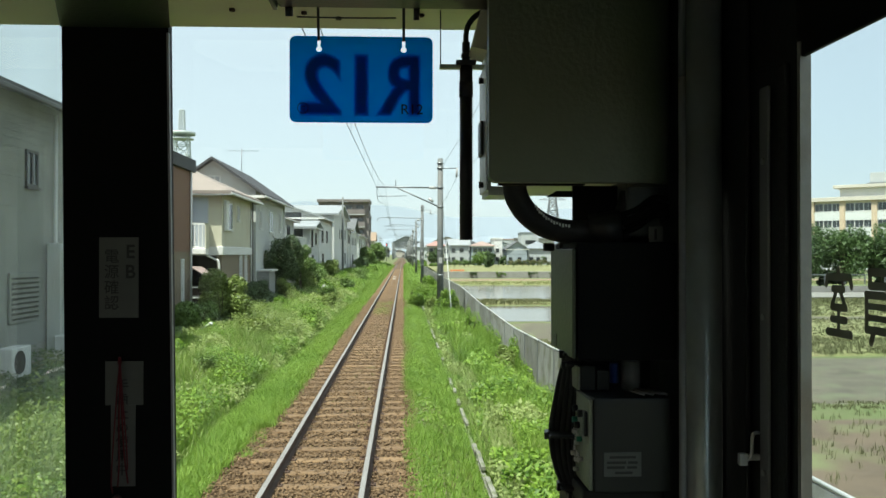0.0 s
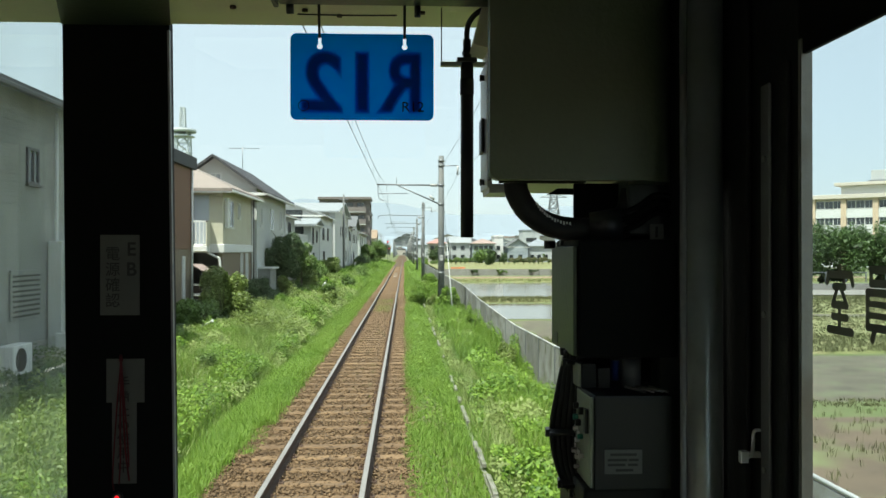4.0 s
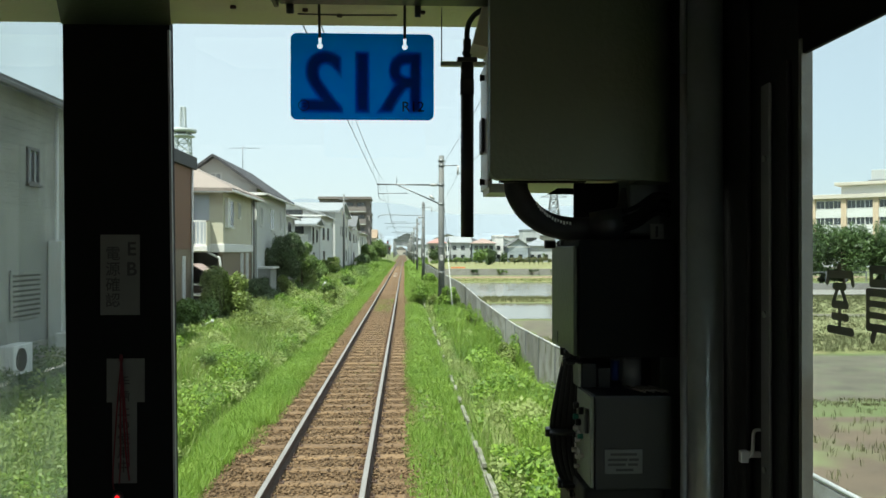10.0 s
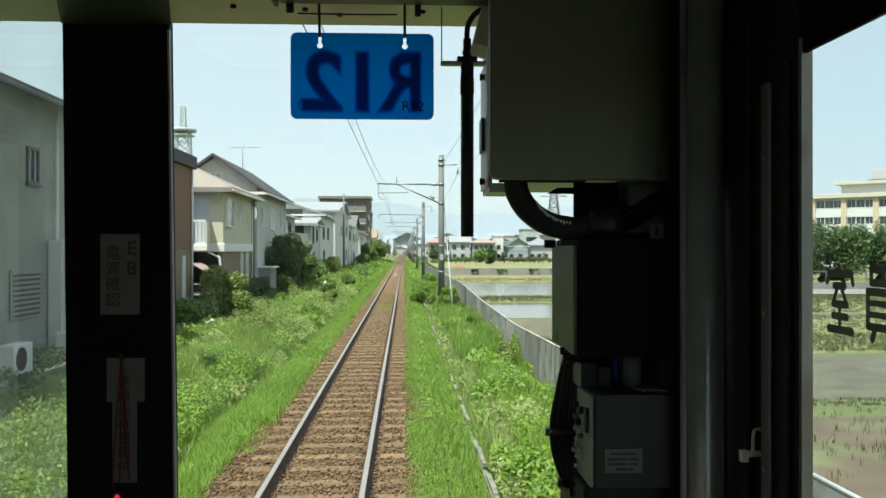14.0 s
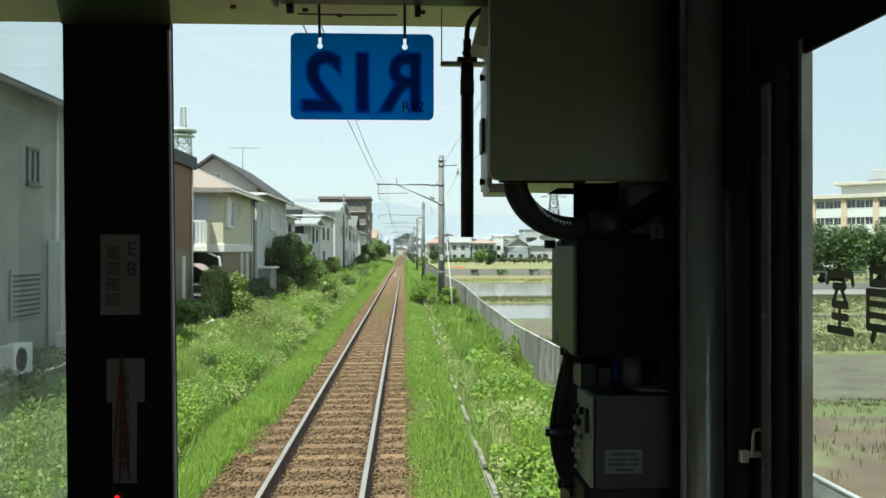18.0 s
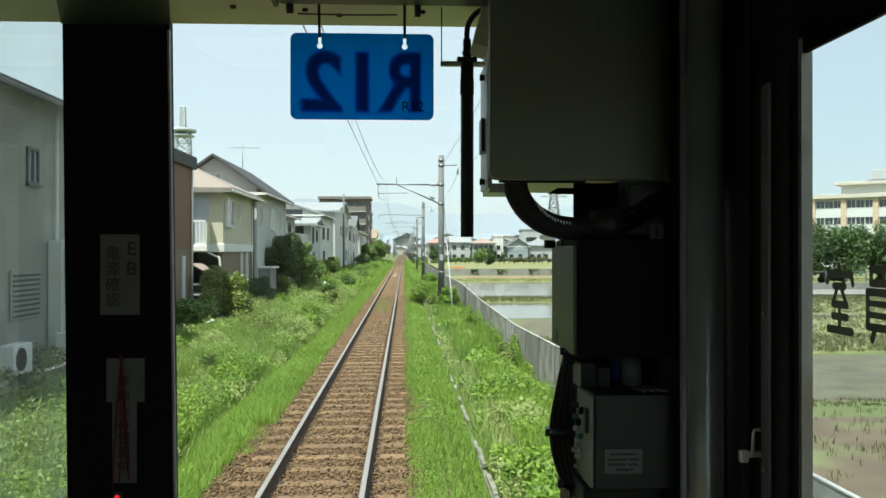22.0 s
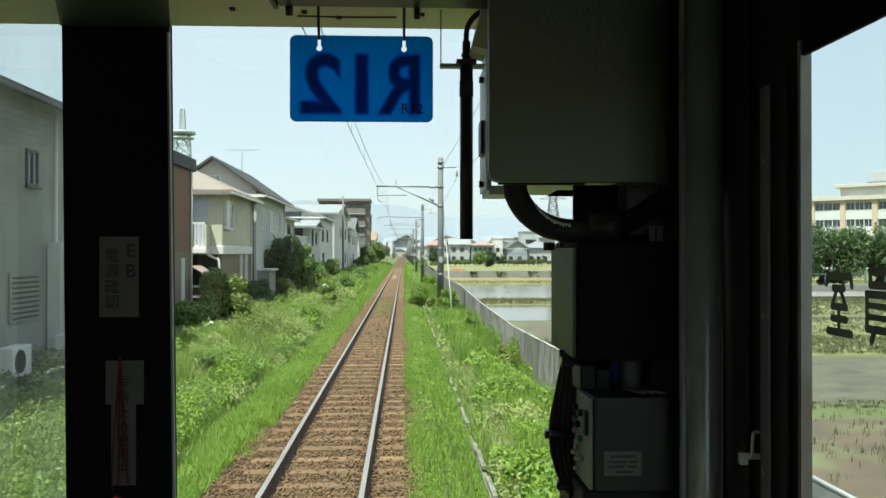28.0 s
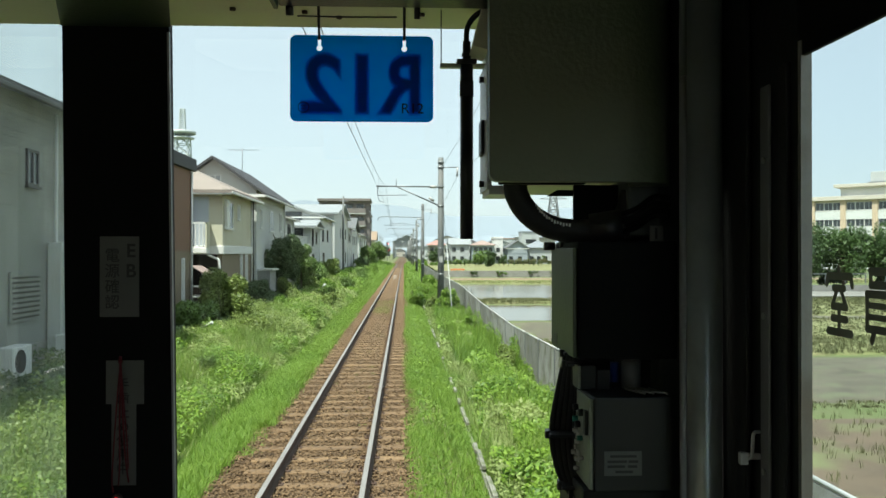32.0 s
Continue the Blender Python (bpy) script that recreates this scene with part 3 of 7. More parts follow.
x0, x1, z0, z1, r = 0.884, 1.068, 2.8395, 2.9505, 0.008
ring = []
for cx, cz, a0 in ((x1 - r, z1 - r, 0), (x0 + r, z1 - r, 90), (x0 + r, z0 + r, 180), (x1 - r, z0 + r, 270)):
    ring += [(cx + r * math.cos(radians(a0 + k * 15)), cz + r * math.sin(radians(a0 + k * 15))) for k in range(7)]
outline(ring)
for x in (0.9215, 1.0305):  # keyhole slots
    outline([(x + 0.0038 * math.cos(radians(a)), 2.934 + 0.0038 * math.sin(radians(a))) for a in range(120, 421, 20)] + [(x + 0.0024, 2.9455), (x - 0.0024, 2.9455)])
tmp = new("outline", cu)
bpy.context.view_layer.update()
me = bpy.data.meshes.new_from_object(tmp.evaluated_get(bpy.context.evaluated_depsgraph_get()))
bpy.data.objects.remove(tmp)
me.transform(Matrix.Translation((0, 1.1012, 0)) @ Euler((radians(90), 0, 0)).to_matrix().to_4x4())
me.materials.clear()
part_mesh("plate", me, "sign_blue", plate)
mirror = Matrix.Translation((0.976, 1.0994, 2.8835)) @ Euler((radians(90), 0, 0)).to_matrix().to_4x4() @ Matrix.Diagonal((-1, 1, 1, 1))
for ch, dx in (("R", 0.0525), ("I", 0.0), ("2", -0.052)):
    lettering("letter", ch, 0.104, Matrix.Translation((dx, 0, 0)) @ mirror @ Matrix.Diagonal((0.86 if ch == "R" else 1, 1, 1, 1)), "sign_ink", plate, bold=0.0002)
    lettering("letter_edge", ch, 0.104, Matrix.Translation((dx, 0.0004, 0)) @ mirror @ Matrix.Diagonal((0.86 if ch == "R" else 1, 1, 1, 1)), "sign_edge", plate, bold=0.0026)
    lettering("letter_edge", ch, 0.104, Matrix.Translation((dx, 0.0005, 0)) @ mirror @ Matrix.Diagonal((0.86 if ch == "R" else 1, 1, 1, 1)), "sign_rim", plate, bold=0.0048)
face = Matrix.Translation((1.041, 1.0990, 2.8560)) @ Euler((radians(90), 0, 0)).to_matrix().to_4x4()
lettering("small_lettering", "R12", 0.0185, face, "ink", plate, bold=0.0001)
bm = bmesh.new()
for k in range(20):
    a, b = 2 * math.pi * k / 20, 2 * math.pi * (k + 1) / 20
    add_tube(bm, (0.901 + 0.0068 * math.cos(a), 1.0992, 2.8575 + 0.0068 * math.sin(a)), (0.901 + 0.0068 * math.cos(b), 1.0992, 2.8575 + 0.0068 * math.sin(b)), 0.0005, 5)
part("round_mark", bm, "ink", plate)
part("text_bar", box(0.8985, 0.9035, 1.0988, 1.0992, 2.8555, 2.8562), "ink", plate)
part("text_bar", box(0.8985, 0.9035, 1.0988, 1.0992, 2.859, 2.8597), "ink", plate)
for x in (0.9215, 1.0305):
    part("hook", path_tube([(x, 1.088, 2.984), (x, 1.091, 2.965), (x, 1.096, 2.95), (x, 1.0978, 2.944)], 0.0019, 8, 5), "black", plate)
settle(plate)

# black rod and its bracket beside the plate
rod = thing("radio_microphone_rod", (1.115, 1.15, 2.69), "black hanging cable end with plug in front of the windscreen", "cable")
part("sleeve", tube((1.115, 1.15, 2.689), (1.115, 1.15, 2.885), 0.0088, 20), "black", rod)
part("collar", tube((1.115, 1.15, 2.882), (1.115, 1.15, 2.903), 0.0094, 20), "rubber", rod)
part("collar", tube((1.115, 1.15, 2.903), (1.115, 1.15, 2.925), 0.0088, 20), "rubber", rod)
part("nut", box(1.101, 1.128, 1.138, 1.162, 2.925, 2.931, 0.001), "black", rod)
part("plug", tube((1.115, 1.15, 2.931), (1.115, 1.15, 2.957), 0.0055, 14), "rubber", rod)
part("plug_ring", tube((1.115, 1.15, 2.936), (1.115, 1.15, 2.941), 0.0068, 14), "black", rod)
part("cable", path_tube([(1.115, 1.15, 2.955), (1.115, 1.15, 2.968), (1.118, 1.148, 2.980), (1.127, 1.14, 2.990), (1.142, 1.13, 2.995), (1.165, 1.12, 2.996)], 0.0038, 8, 6), "rubber", rod)
part("bracket", box(1.079, 1.150, 1.146, 1.158, 2.921, 2.9265, 0.001), "cream", rod)
part("drop_wire", tube((1.0805, 1.152, 2.925), (1.0805, 1.152, 3.0), 0.0009, 6), "black", rod)
settle(rod)

# upper equipment box
ub = thing("equipment_box", (1.22, 1.0, 2.75), "large olive grey equipment box hung from the cab ceiling", "equipment box")
# front cover: flat face that turns round a wide corner towards the wall
bm = bmesh.new()
prof_c = [(1.126, 0.972), (1.126, 0.95)] + [(1.260 + 0.090 * math.sin(radians(a)), 1.020 - 0.07 * math.cos(radians(a))) for a in range(0, 91, 9)] + [(1.350, 1.024), (1.3025, 1.024), (1.3025, 0.972)]
low = [bm.verts.new((x, y, 2.751)) for x, y in prof_c]
top = [bm.verts.new((x, y, TOP - 0.002)) for x, y in prof_c]
for i in range(len(low)):
    j = (i + 1) % len(low)
    bm.faces.new((low[i], low[j], top[j], top[i])).smooth = 0 < i < 12
bm.faces.new(low[::-1])
bm.faces.new(top)
bmesh.ops.recalc_face_normals(bm, faces=bm.faces)
for e in bm.edges:
    e.smooth = abs(e.verts[0].co.z - e.verts[1].co.z) > 0.01 and 1.13 < e.verts[0].co.x
edges = [e for e in bm.edges if all(abs(v.co.x - 1.126) < 1e-5 and v.co.z < 2.76 for v in e.verts)]
bmesh.ops.bevel(bm, geom=edges, offset=0.010, segments=5, affect="EDGES", profile=0.5)
part("front_cover", bm, "olive", ub)
part("body", box(1.140, 1.300, 0.974, 1.19, 2.774, TOP - 0.002, 0.002), "cream", ub)
# white here stands for window light falling on the box's side
part("side_panel", box(1.1365, 1.1395, 1.09, 1.185, 2.752, 2.918, 0.001), "white_panel", ub)
for z in (2.762, 2.901):
    part("knob", tube((1.1365, 1.13, z), (1.1330, 1.13, z), 0.0040, 12), "black", ub)
    part("knob_cap", tube((1.1330, 1.13, z), (1.1305, 1.13, z), 0.0046, 12), "black", ub)
part("seal", box(1.1372, 1.1398, 0.980, 1.085, 2.76, 2.92, 0.001), "rubber", ub)
bm = bmesh.new()
add_box(bm, 1.131, 1.1355, 1.11, 1.15, 2.80, 2.845, 0.004)
part("latch", bm, "black", ub)
part("side_filler", box(1.304, 1.345, 1.028, 1.19, 2.69, TOP - 0.002, 0.006, 3), "panel_grey", ub)
part("lip", box(1.14, 1.172, 1.10, 1.19, 2.746, 2.758, 0.001), "white_panel", ub)
part("lower_rail", box(1.140, 1.24, 0.974, 0.99, 2.7495, 2.756, 0.001), "matt_black", ub)
part("shelf", box(1.173, 1.349, 1.05, 1.310, 2.760, 2.768, 0.001), "cream", ub, "pale underside plate, green grass light in its colour")
raw("shelf_gusset", [(1.228, 1.092, 2.7515), (1.262, 1.092, 2.7515), (1.262, 1.092, 2.7435), (1.215, 1.092, 2.7440), (1.228, 1.098, 2.7515), (1.262, 1.098, 2.7515), (1.262, 1.098, 2.7435), (1.215, 1.098, 2.7440)],
    [(0, 1, 2, 3), (7, 6, 5, 4), (0, 4, 5, 1), (1, 5, 6, 2), (2, 6, 7, 3), (3, 7, 4, 0)], "matt_black", ub)
part("lip_post", box(1.1402, 1.146, 1.12, 1.17, 2.758, 2.774), "white_panel", ub)
bm = bmesh.new()
vs = [bm.verts.new((x, y, z)) for y in (1.09, 1.16) for x, z in ((1.139, 2.999), (1.1385, 2.932), (1.118, 2.937), (1.134, 2.999))]
for q in ((0, 1, 2, 3), (7, 6, 5, 4), (0, 4, 5, 1), (1, 5, 6, 2), (2, 6, 7, 3), (3, 7, 4, 0)):
    bm.faces.new([vs[i] for i in q])
bmesh.ops.recalc_face_normals(bm, faces=bm.faces)
part("bracket", bm, "cream", ub)
part("under_bracket", box(1.247, 1.349, 1.078, 1.086, 2.675, 2.757, 0.001), "matt_black", ub)
part("hose_gland", tube((1.262, 1.05, 2.699), (1.300, 1.04, 2.703), 0.0195, 20, 0.0215), "black", ub)
part("gland_nut", tube((1.300, 1.04, 2.703), (1.307, 1.038, 2.704), 0.0165, 6), "black", ub)
for z0, z1, r_, m in ((2.712, 2.728, 0.0046, "matt_black"), (2.700, 2.716, 0.0038, "matt_black"), (2.722, 2.738, 0.0030, "matt_black"), (2.706, 2.722, 0.0024, "matt_black")):
    part("wiring", path_tube([(1.296, 1.030, z0 - 0.004), (1.312, 1.020, z0 + 0.002), (1.332, 1.014, z1), (1.350, 1.010, z1 - 0.002)], r_, 8, 6), m, ub)
part("clamp_plate", box(1.326, 1.343, 1.012, 1.0165, 2.684, 2.703, 0.001), "label_grey", ub)
part("clamp_slot", box(1.332, 1.335, 1.0112, 1.0118, 2.687, 2.700), "black", ub)
settle(ub)
hose = thing("cable_hose", (1.17, 1.05, 2.75), "thick black ribbed cable hose curving down from the box", "hose")
part("hose", path_tube([(1.168, 1.05, 2.762), (1.170, 1.05, 2.742), (1.184, 1.05, 2.720), (1.208, 1.05, 2.704), (1.24, 1.05, 2.6975), (1.28, 1.05, 2.700), (1.305, 1.05, 2.715), (1.315, 1.05, 2.745)], 0.0150, 16, 8), "rubber", hose)
for i in range(14):  # worn print along the hose
    a = radians(212 + i * 4.2)
    part("print_mark", box(-0.0011, 0.0011, -0.0004, 0.0004, -0.0016 - 0.0007 * (i % 3), 0.0015), "white_panel", hose, at=(1.236 + 0.052 * math.cos(a), 1.0335 , 2.756 + 0.0515 * math.sin(a)))
settle(hose)

# middle box
mb = thing("display_box", (1.29, 1.05, 2.55), "black display box with an olive grey side on the cab wall", "equipment box")
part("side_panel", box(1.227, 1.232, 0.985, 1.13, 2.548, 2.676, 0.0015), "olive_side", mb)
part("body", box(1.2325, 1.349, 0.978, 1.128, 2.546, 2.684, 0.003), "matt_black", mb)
part("hinge_knob", tube((1.214, 1.11, 2.679), (1.228, 1.11, 2.679), 0.0055, 12), "black", mb)
part("hinge_knob", tube((1.229, 1.08, 2.683), (1.252, 1.08, 2.683), 0.006, 12), "black", mb)
part("sticker", box(1.2262, 1.2268, 1.085, 1.105, 2.552, 2.567), "sticker", mb)
settle(mb)

# lower control box
lb = thing("control_box", (1.29, 1.0, 2.40), "grey metal control box with switches and a label", "control box")
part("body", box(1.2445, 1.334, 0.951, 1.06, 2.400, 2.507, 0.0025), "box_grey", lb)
# window light on this side is painted in by the lighter olive
part("side_panel", box(1.240, 1.2445, 0.955, 1.058, 2.402, 2.505, 0.001), "olive_lit_side", lb)
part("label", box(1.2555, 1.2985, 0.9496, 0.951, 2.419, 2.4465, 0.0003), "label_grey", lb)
for i, (a, b) in enumerate(((1.262, 1.292), (1.259, 1.281), (1.283, 1.294), (1.259, 1.279), (1.282, 1.293), (1.268, 1.288))):
    z = (2.441, 2.435, 2.435, 2.4295, 2.4295, 2.4235)[i]
    part("text_bar", box(a, b, 0.9490, 0.9495, z - 0.0014, z + 0.0014), "dark_wall", lb)
for y, z, m, r in ((1.045, 2.488, "black", 0.004), (1.02, 2.484, "black", 0.004), (1.04, 2.472, "knob_green", 0.0035), (1.022, 2.470, "knob_green", 0.0035), (1.008, 2.466, "black", 0.004),
                   (1.03, 2.448, "dull_steel", 0.003), (1.01, 2.445, "dull_steel", 0.003), (1.03, 2.428, "dull_steel", 0.003), (1.01, 2.425, "dull_steel", 0.003), (0.99, 2.483, "black", 0.0045), (1.045, 2.458, "dull_steel", 0.0025), (1.022, 2.456, "dull_steel", 0.0025), (0.995, 2.452, "knob_green", 0.003), (1.045, 2.437, "black", 0.003), (0.99, 2.43, "dull_steel", 0.0025), (1.04, 2.415, "black", 0.003), (1.015, 2.412, "dull_steel", 0.0025)):
    part("switch", tube((1.240, y, z), (1.234, y, z), r, 10), m, lb)
for i in range(9):  # terminal strip marks
    part("terminal_mark", box(1.2388, 1.2398, 1.048, 1.056, 2.4985 - i * 0.0058, 2.5012 - i * 0.0058), "trim" if i % 2 else "black", lb)
for i in range(6):
    part("terminal_mark", box(1.2388, 1.2398, 1.030 - i * 0.006, 1.033 - i * 0.006, 2.4785, 2.4825), "trim", lb)
for y, z in ((1.036, 2.452), (1.014, 2.449), (1.036, 2.430), (1.014, 2.427)):
    part("connector_flange", box(1.2382, 1.2398, y - 0.0065, y + 0.0065, z - 0.0065, z + 0.0065, 0.0005, 1), "dull_steel", lb)
part("hand_grip", box(1.236, 1.240, 0.962, 0.972, 2.462, 2.49, 0.001), "black", lb)
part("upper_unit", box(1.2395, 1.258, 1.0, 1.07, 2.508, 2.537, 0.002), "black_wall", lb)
part("upper_unit_side", box(1.236, 1.2393, 1.0, 1.07, 2.509, 2.536, 0.001), "olive_lit_side", lb)
part("rear_plate", box(1.250, 1.3515, 1.095, 1.105, 2.40, 2.547, 0.002), "dark_wall", lb)
part("upper_unit_front", box(1.2585, 1.274, 0.998, 1.05, 2.508, 2.532, 0.002), "black_wall", lb)
part("pedestal", box(1.236, 1.332, 0.97, 1.12, FLOOR, 2.398, 0.004), "black_wall", lb)
settle(lb)
can = thing("thermos_can", (1.306, 1.02, 2.507), "pale grey metal can standing on the control box", "can")
part("can_body", tube((1.305, 1.02, 2.507), (1.305, 1.02, 2.540), 0.0115, 24), "label_grey", can)
part("blue_cap", tube((1.2885, 1.035, 2.512), (1.2885, 1.035, 2.536), 0.0055, 16), "bottle_blue", can, "blue plastic cap")
part("can_lid", tube((1.305, 1.02, 2.540), (1.305, 1.02, 2.546), 0.009, 24), "label_grey", can)
settle(can)
clip = thing("paper_clips", (1.31, 0.97, 2.507), "shiny metal clips lying on the control box", "clips")
for i, (x, y, dx, dy) in enumerate(((1.288, 0.985, 0.018, -0.022), (1.300, 0.983, 0.016, -0.020), (1.307, 0.985, 0.02, -0.02), (1.316, 0.985, 0.016, -0.022))):
    part("clip_bar", tube((x, y, 2.512), (x + dx, y + dy, 2.509), 0.0016, 6), "steel", clip)
settle(clip)
cb = thing("cable_bundle", (1.24, 1.04, 2.36), "bundle of black cables tied beside the control box", "cable")
for i in range(5):
    o = 0.005 * i
    part("cable", path_tube([(1.232 + o * 0.6, 1.05 - o, 2.545), (1.222 + o, 1.05 - o, 2.50), (1.214 + o * 1.3, 1.05 - o * 0.5, 2.445), (1.224 + o, 1.05 - o, 2.395), (1.245 + o, 1.04 - o, 2.365), (1.29 + o, 1.03, 2.34)], 0.0042, 8, 6), "rubber", cb)
for x, z in ((1.211, 2.449), (1.226, 2.386), (1.232, 2.535), (1.24, 2.375), (1.229, 2.548)):
    part("cable_tie", box(x - 0.005, x + 0.026, 1.02, 1.058, z - 0.002, z + 0.002, 0.001), "black", cb)
    part("tie_tail", box(x - 0.009, x - 0.003, 1.03, 1.036, z - 0.005, z + 0.004, 0.001), "black", cb)
settle(cb)

# right-hand wall, posts and door
bm = box(HALF, 1.46, 0.96, FRONT + 0.02, FLOOR, TOP)
add_box(bm, HALF, 1.46, -0.2, 0.96, 2.98, TOP)
add_box(bm, HALF, 1.46, -0.62, -0.2, FLOOR, TOP)
structure("wall_right", bm, "dark_wall", "dark grey side wall of the train cab", "wall")
ps = thing("wall_post", (1.37, 1.03, FLOOR), "dark round-edged post with a worn metal strip on the cab wall", "post", kind="structure")
part("metal_strip", tube((1.3375, 0.925, FLOOR), (1.3375, 0.925, 2.865), 0.0040, 20), "strip_steel", ps, "worn grey metal pipe")
# no separate part: the pipe's shaded top, made as a darker tube
part("strip_sleeve", tube((1.3375, 0.925, 2.865), (1.3375, 0.925, 3.2), 0.0041, 20), "sleeve", ps)
part("round_post", tube((1.3665, 0.945, FLOOR), (1.3665, 0.945, 3.2), 0.0215, 40), "dark_steel", ps)
part("back_panel", box(1.352, HALF - 0.001, 1.06, 1.2, FLOOR, TOP - 0.01, 0.002), "panel_grey", ps)
part("flat_panel", box(1.392, HALF - 0.001, 0.885, 0.965, FLOOR, TOP - 0.01, 0.003), "black_wall", ps)
settle(ps)
door = thing("crew_door", (1.405, 0.4, FLOOR), "dark crew side door with a tall window", "door")
part("door_stile", box(HALF, 1.411, 0.7845, 0.958, FLOOR, 2.978, 0.001), "black_wall", door)
part("door_stile", box(HALF, 1.412, -0.198, -0.08, FLOOR, 2.978, 0.001), "black_wall", door)
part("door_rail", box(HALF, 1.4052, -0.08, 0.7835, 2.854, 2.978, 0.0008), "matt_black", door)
part("lower_panel", box(HALF, 1.412, -0.08, 0.794, FLOOR, 2.02, 0.001), "black_wall", door)
bm = bmesh.new()
vs = [bm.verts.new((x, y, z)) for z in (2.02, 2.868) for x, y in ((1.3985, 0.774), (1.4112, 0.7785), (1.4112, 0.7835), (1.3985, 0.7800))]
for q in ((0, 1, 5, 4), (1, 2, 6, 5), (2, 3, 7, 6), (3, 0, 4, 7), (3, 2, 1, 0), (4, 5, 6, 7)):
    bm.faces.new([vs[i] for i in q])
bmesh.ops.recalc_face_normals(bm, faces=bm.faces)
part("window_frame", bm, "edge_grey", door, "worn grey bevelled window edge")
part("moulding", box(1.3955, HALF - 0.0005, 0.838, 0.859, FLOOR, 2.84, 0.0025, 4), "moulding_steel", door)
for z in (2.764, 2.606, 2.448):
    part("screw", tube((1.3955, 0.848, z), (1.3935, 0.848, z), 0.0034, 12), "dark_steel", door)
part("rubber_seal", box(1.394, HALF - 0.0005, 0.795, 0.812, FLOOR, 2.853, 0.002), "rubber", door)
part("hook", path_tube([(1.399, 0.868, 2.4845), (1.393, 0.867, 2.4840), (1.391, 0.866, 2.4790), (1.3905, 0.866, 2.4660), (1.3890, 0.866, 2.4595), (1.3850, 0.866, 2.4570)], 0.0019, 10, 6), "white_panel", door, "small white hook")
part("hook_plate", box(1.3765, 1.3850, 0.862, 0.870, 2.4515, 2.4640, 0.0015), "white_panel", door)
part("hook_foot", box(1.3850, 1.3995, 0.866, 0.872, 2.4560, 2.4620, 0.001), "dull_steel", door)
p = part("pane", box(1.4135, 1.4165, -0.08, 0.784, 2.02, 2.93), "side_glass", door)
p.visible_shadow = False


def brush(y, z, strokes, width, height):
    """One window character from round-ended strokes in a unit square, as seen from inside."""
    bm = bmesh.new()
    for (a, b), (c, d), wd in strokes:
        p, q = Vector((0, y - a * width, z + b * height)), Vector((0, y - c * width, z + d * height))
        e, r = (q - p).normalized(), wd * height / 2
        n = Vector((0, -e.z, e.y))
        lift = Vector((1.4126 + 0.00005 * len(bm.faces), 0, 0))
        ring = [q + r * (math.cos(k * math.pi / 6) * n + math.sin(k * math.pi / 6) * e) for k in range(7)]
        ring += [p - r * (math.cos(k * math.pi / 6) * n + math.sin(k * math.pi / 6) * e) for k in range(7)]
        bm.faces.new([bm.verts.new(v + lift) for v in ring])
    return part("window_lettering", bm, "window_ink", door, "dark lettering on the glass")


T = 0.108
brush(0.756, 2.594, [((0.5, 1.0), (0.5, 0.92), 0.09), ((0.1, 0.89), (0.92, 0.89), T), ((0.08, 0.88), (0.04, 0.77), 0.09), ((0.92, 0.88), (0.97, 0.76), 0.09),
                     ((0.3, 0.72), (0.68, 0.72), T), ((0.42, 0.70), (0.25, 0.47), 0.085), ((0.55, 0.70), (0.76, 0.46), 0.085), ((0.25, 0.46), (0.75, 0.46), T),
                     ((0.49, 0.44), (0.49, 0.10), 0.085), ((0.24, 0.29), (0.75, 0.29), T), ((0.08, 0.10), (0.92, 0.10), 0.118)], 0.047, 0.0625)
brush(0.691, 2.595, [((0.2, 0.96), (0.85, 0.96), T), ((0.2, 0.78), (0.85, 0.78), T), ((0.2, 0.96), (0.2, 0.78), 0.09), ((0.85, 0.96), (0.85, 0.78), 0.09),
                     ((0.08, 0.66), (0.95, 0.66), T), ((0.08, 0.2), (0.95, 0.2), T), ((0.08, 0.66), (0.08, 0.2), 0.09), ((0.95, 0.66), (0.95, 0.2), 0.09),
                     ((0.08, 0.51), (0.95, 0.51), 0.085), ((0.08, 0.36), (0.95, 0.36), 0.085), ((0.3, 0.18), (0.22, 0.04), 0.11), ((0.72, 0.18), (0.82, 0.04), 0.11)], 0.047, 0.0625)
settle(door)

# the rest of the car: far wall, partition, saloon with its windows
bm = box(-1.46, -HALF, -0.62, FRONT + 0.02, FLOOR, 2.02)
add_box(bm, -1.46, -HALF, -0.62, FRONT + 0.02, 2.86, TOP)
add_box(bm, -1.46, -HALF, 0.8, FRONT + 0.02, 2.02, 2.86)
add_box(bm, -1.46, -HALF, -0.62, -0.1, 2.02, 2.86)
structure("wall_left", bm, "dark_wall", "dark grey far side wall of the cab with a window", "wall")
# out of view; openings sized for how much light reaches the cab
bm = box(-HALF, HALF, -0.66, -0.62, FLOOR, 1.65)
add_box(bm, -HALF, HALF, -0.66, -0.62, 3.08, TOP)
for a, b in ((-1.40, -1.3), (-0.42, -0.34), (0.34, 0.42), (1.3, 1.40)):
    add_box(bm, a, b, -0.66, -0.62, 1.65, 3.08)
structure("wall_back", bm, "dark_wall", "unseen partition between cab and saloon, its windows widened for light", "wall")
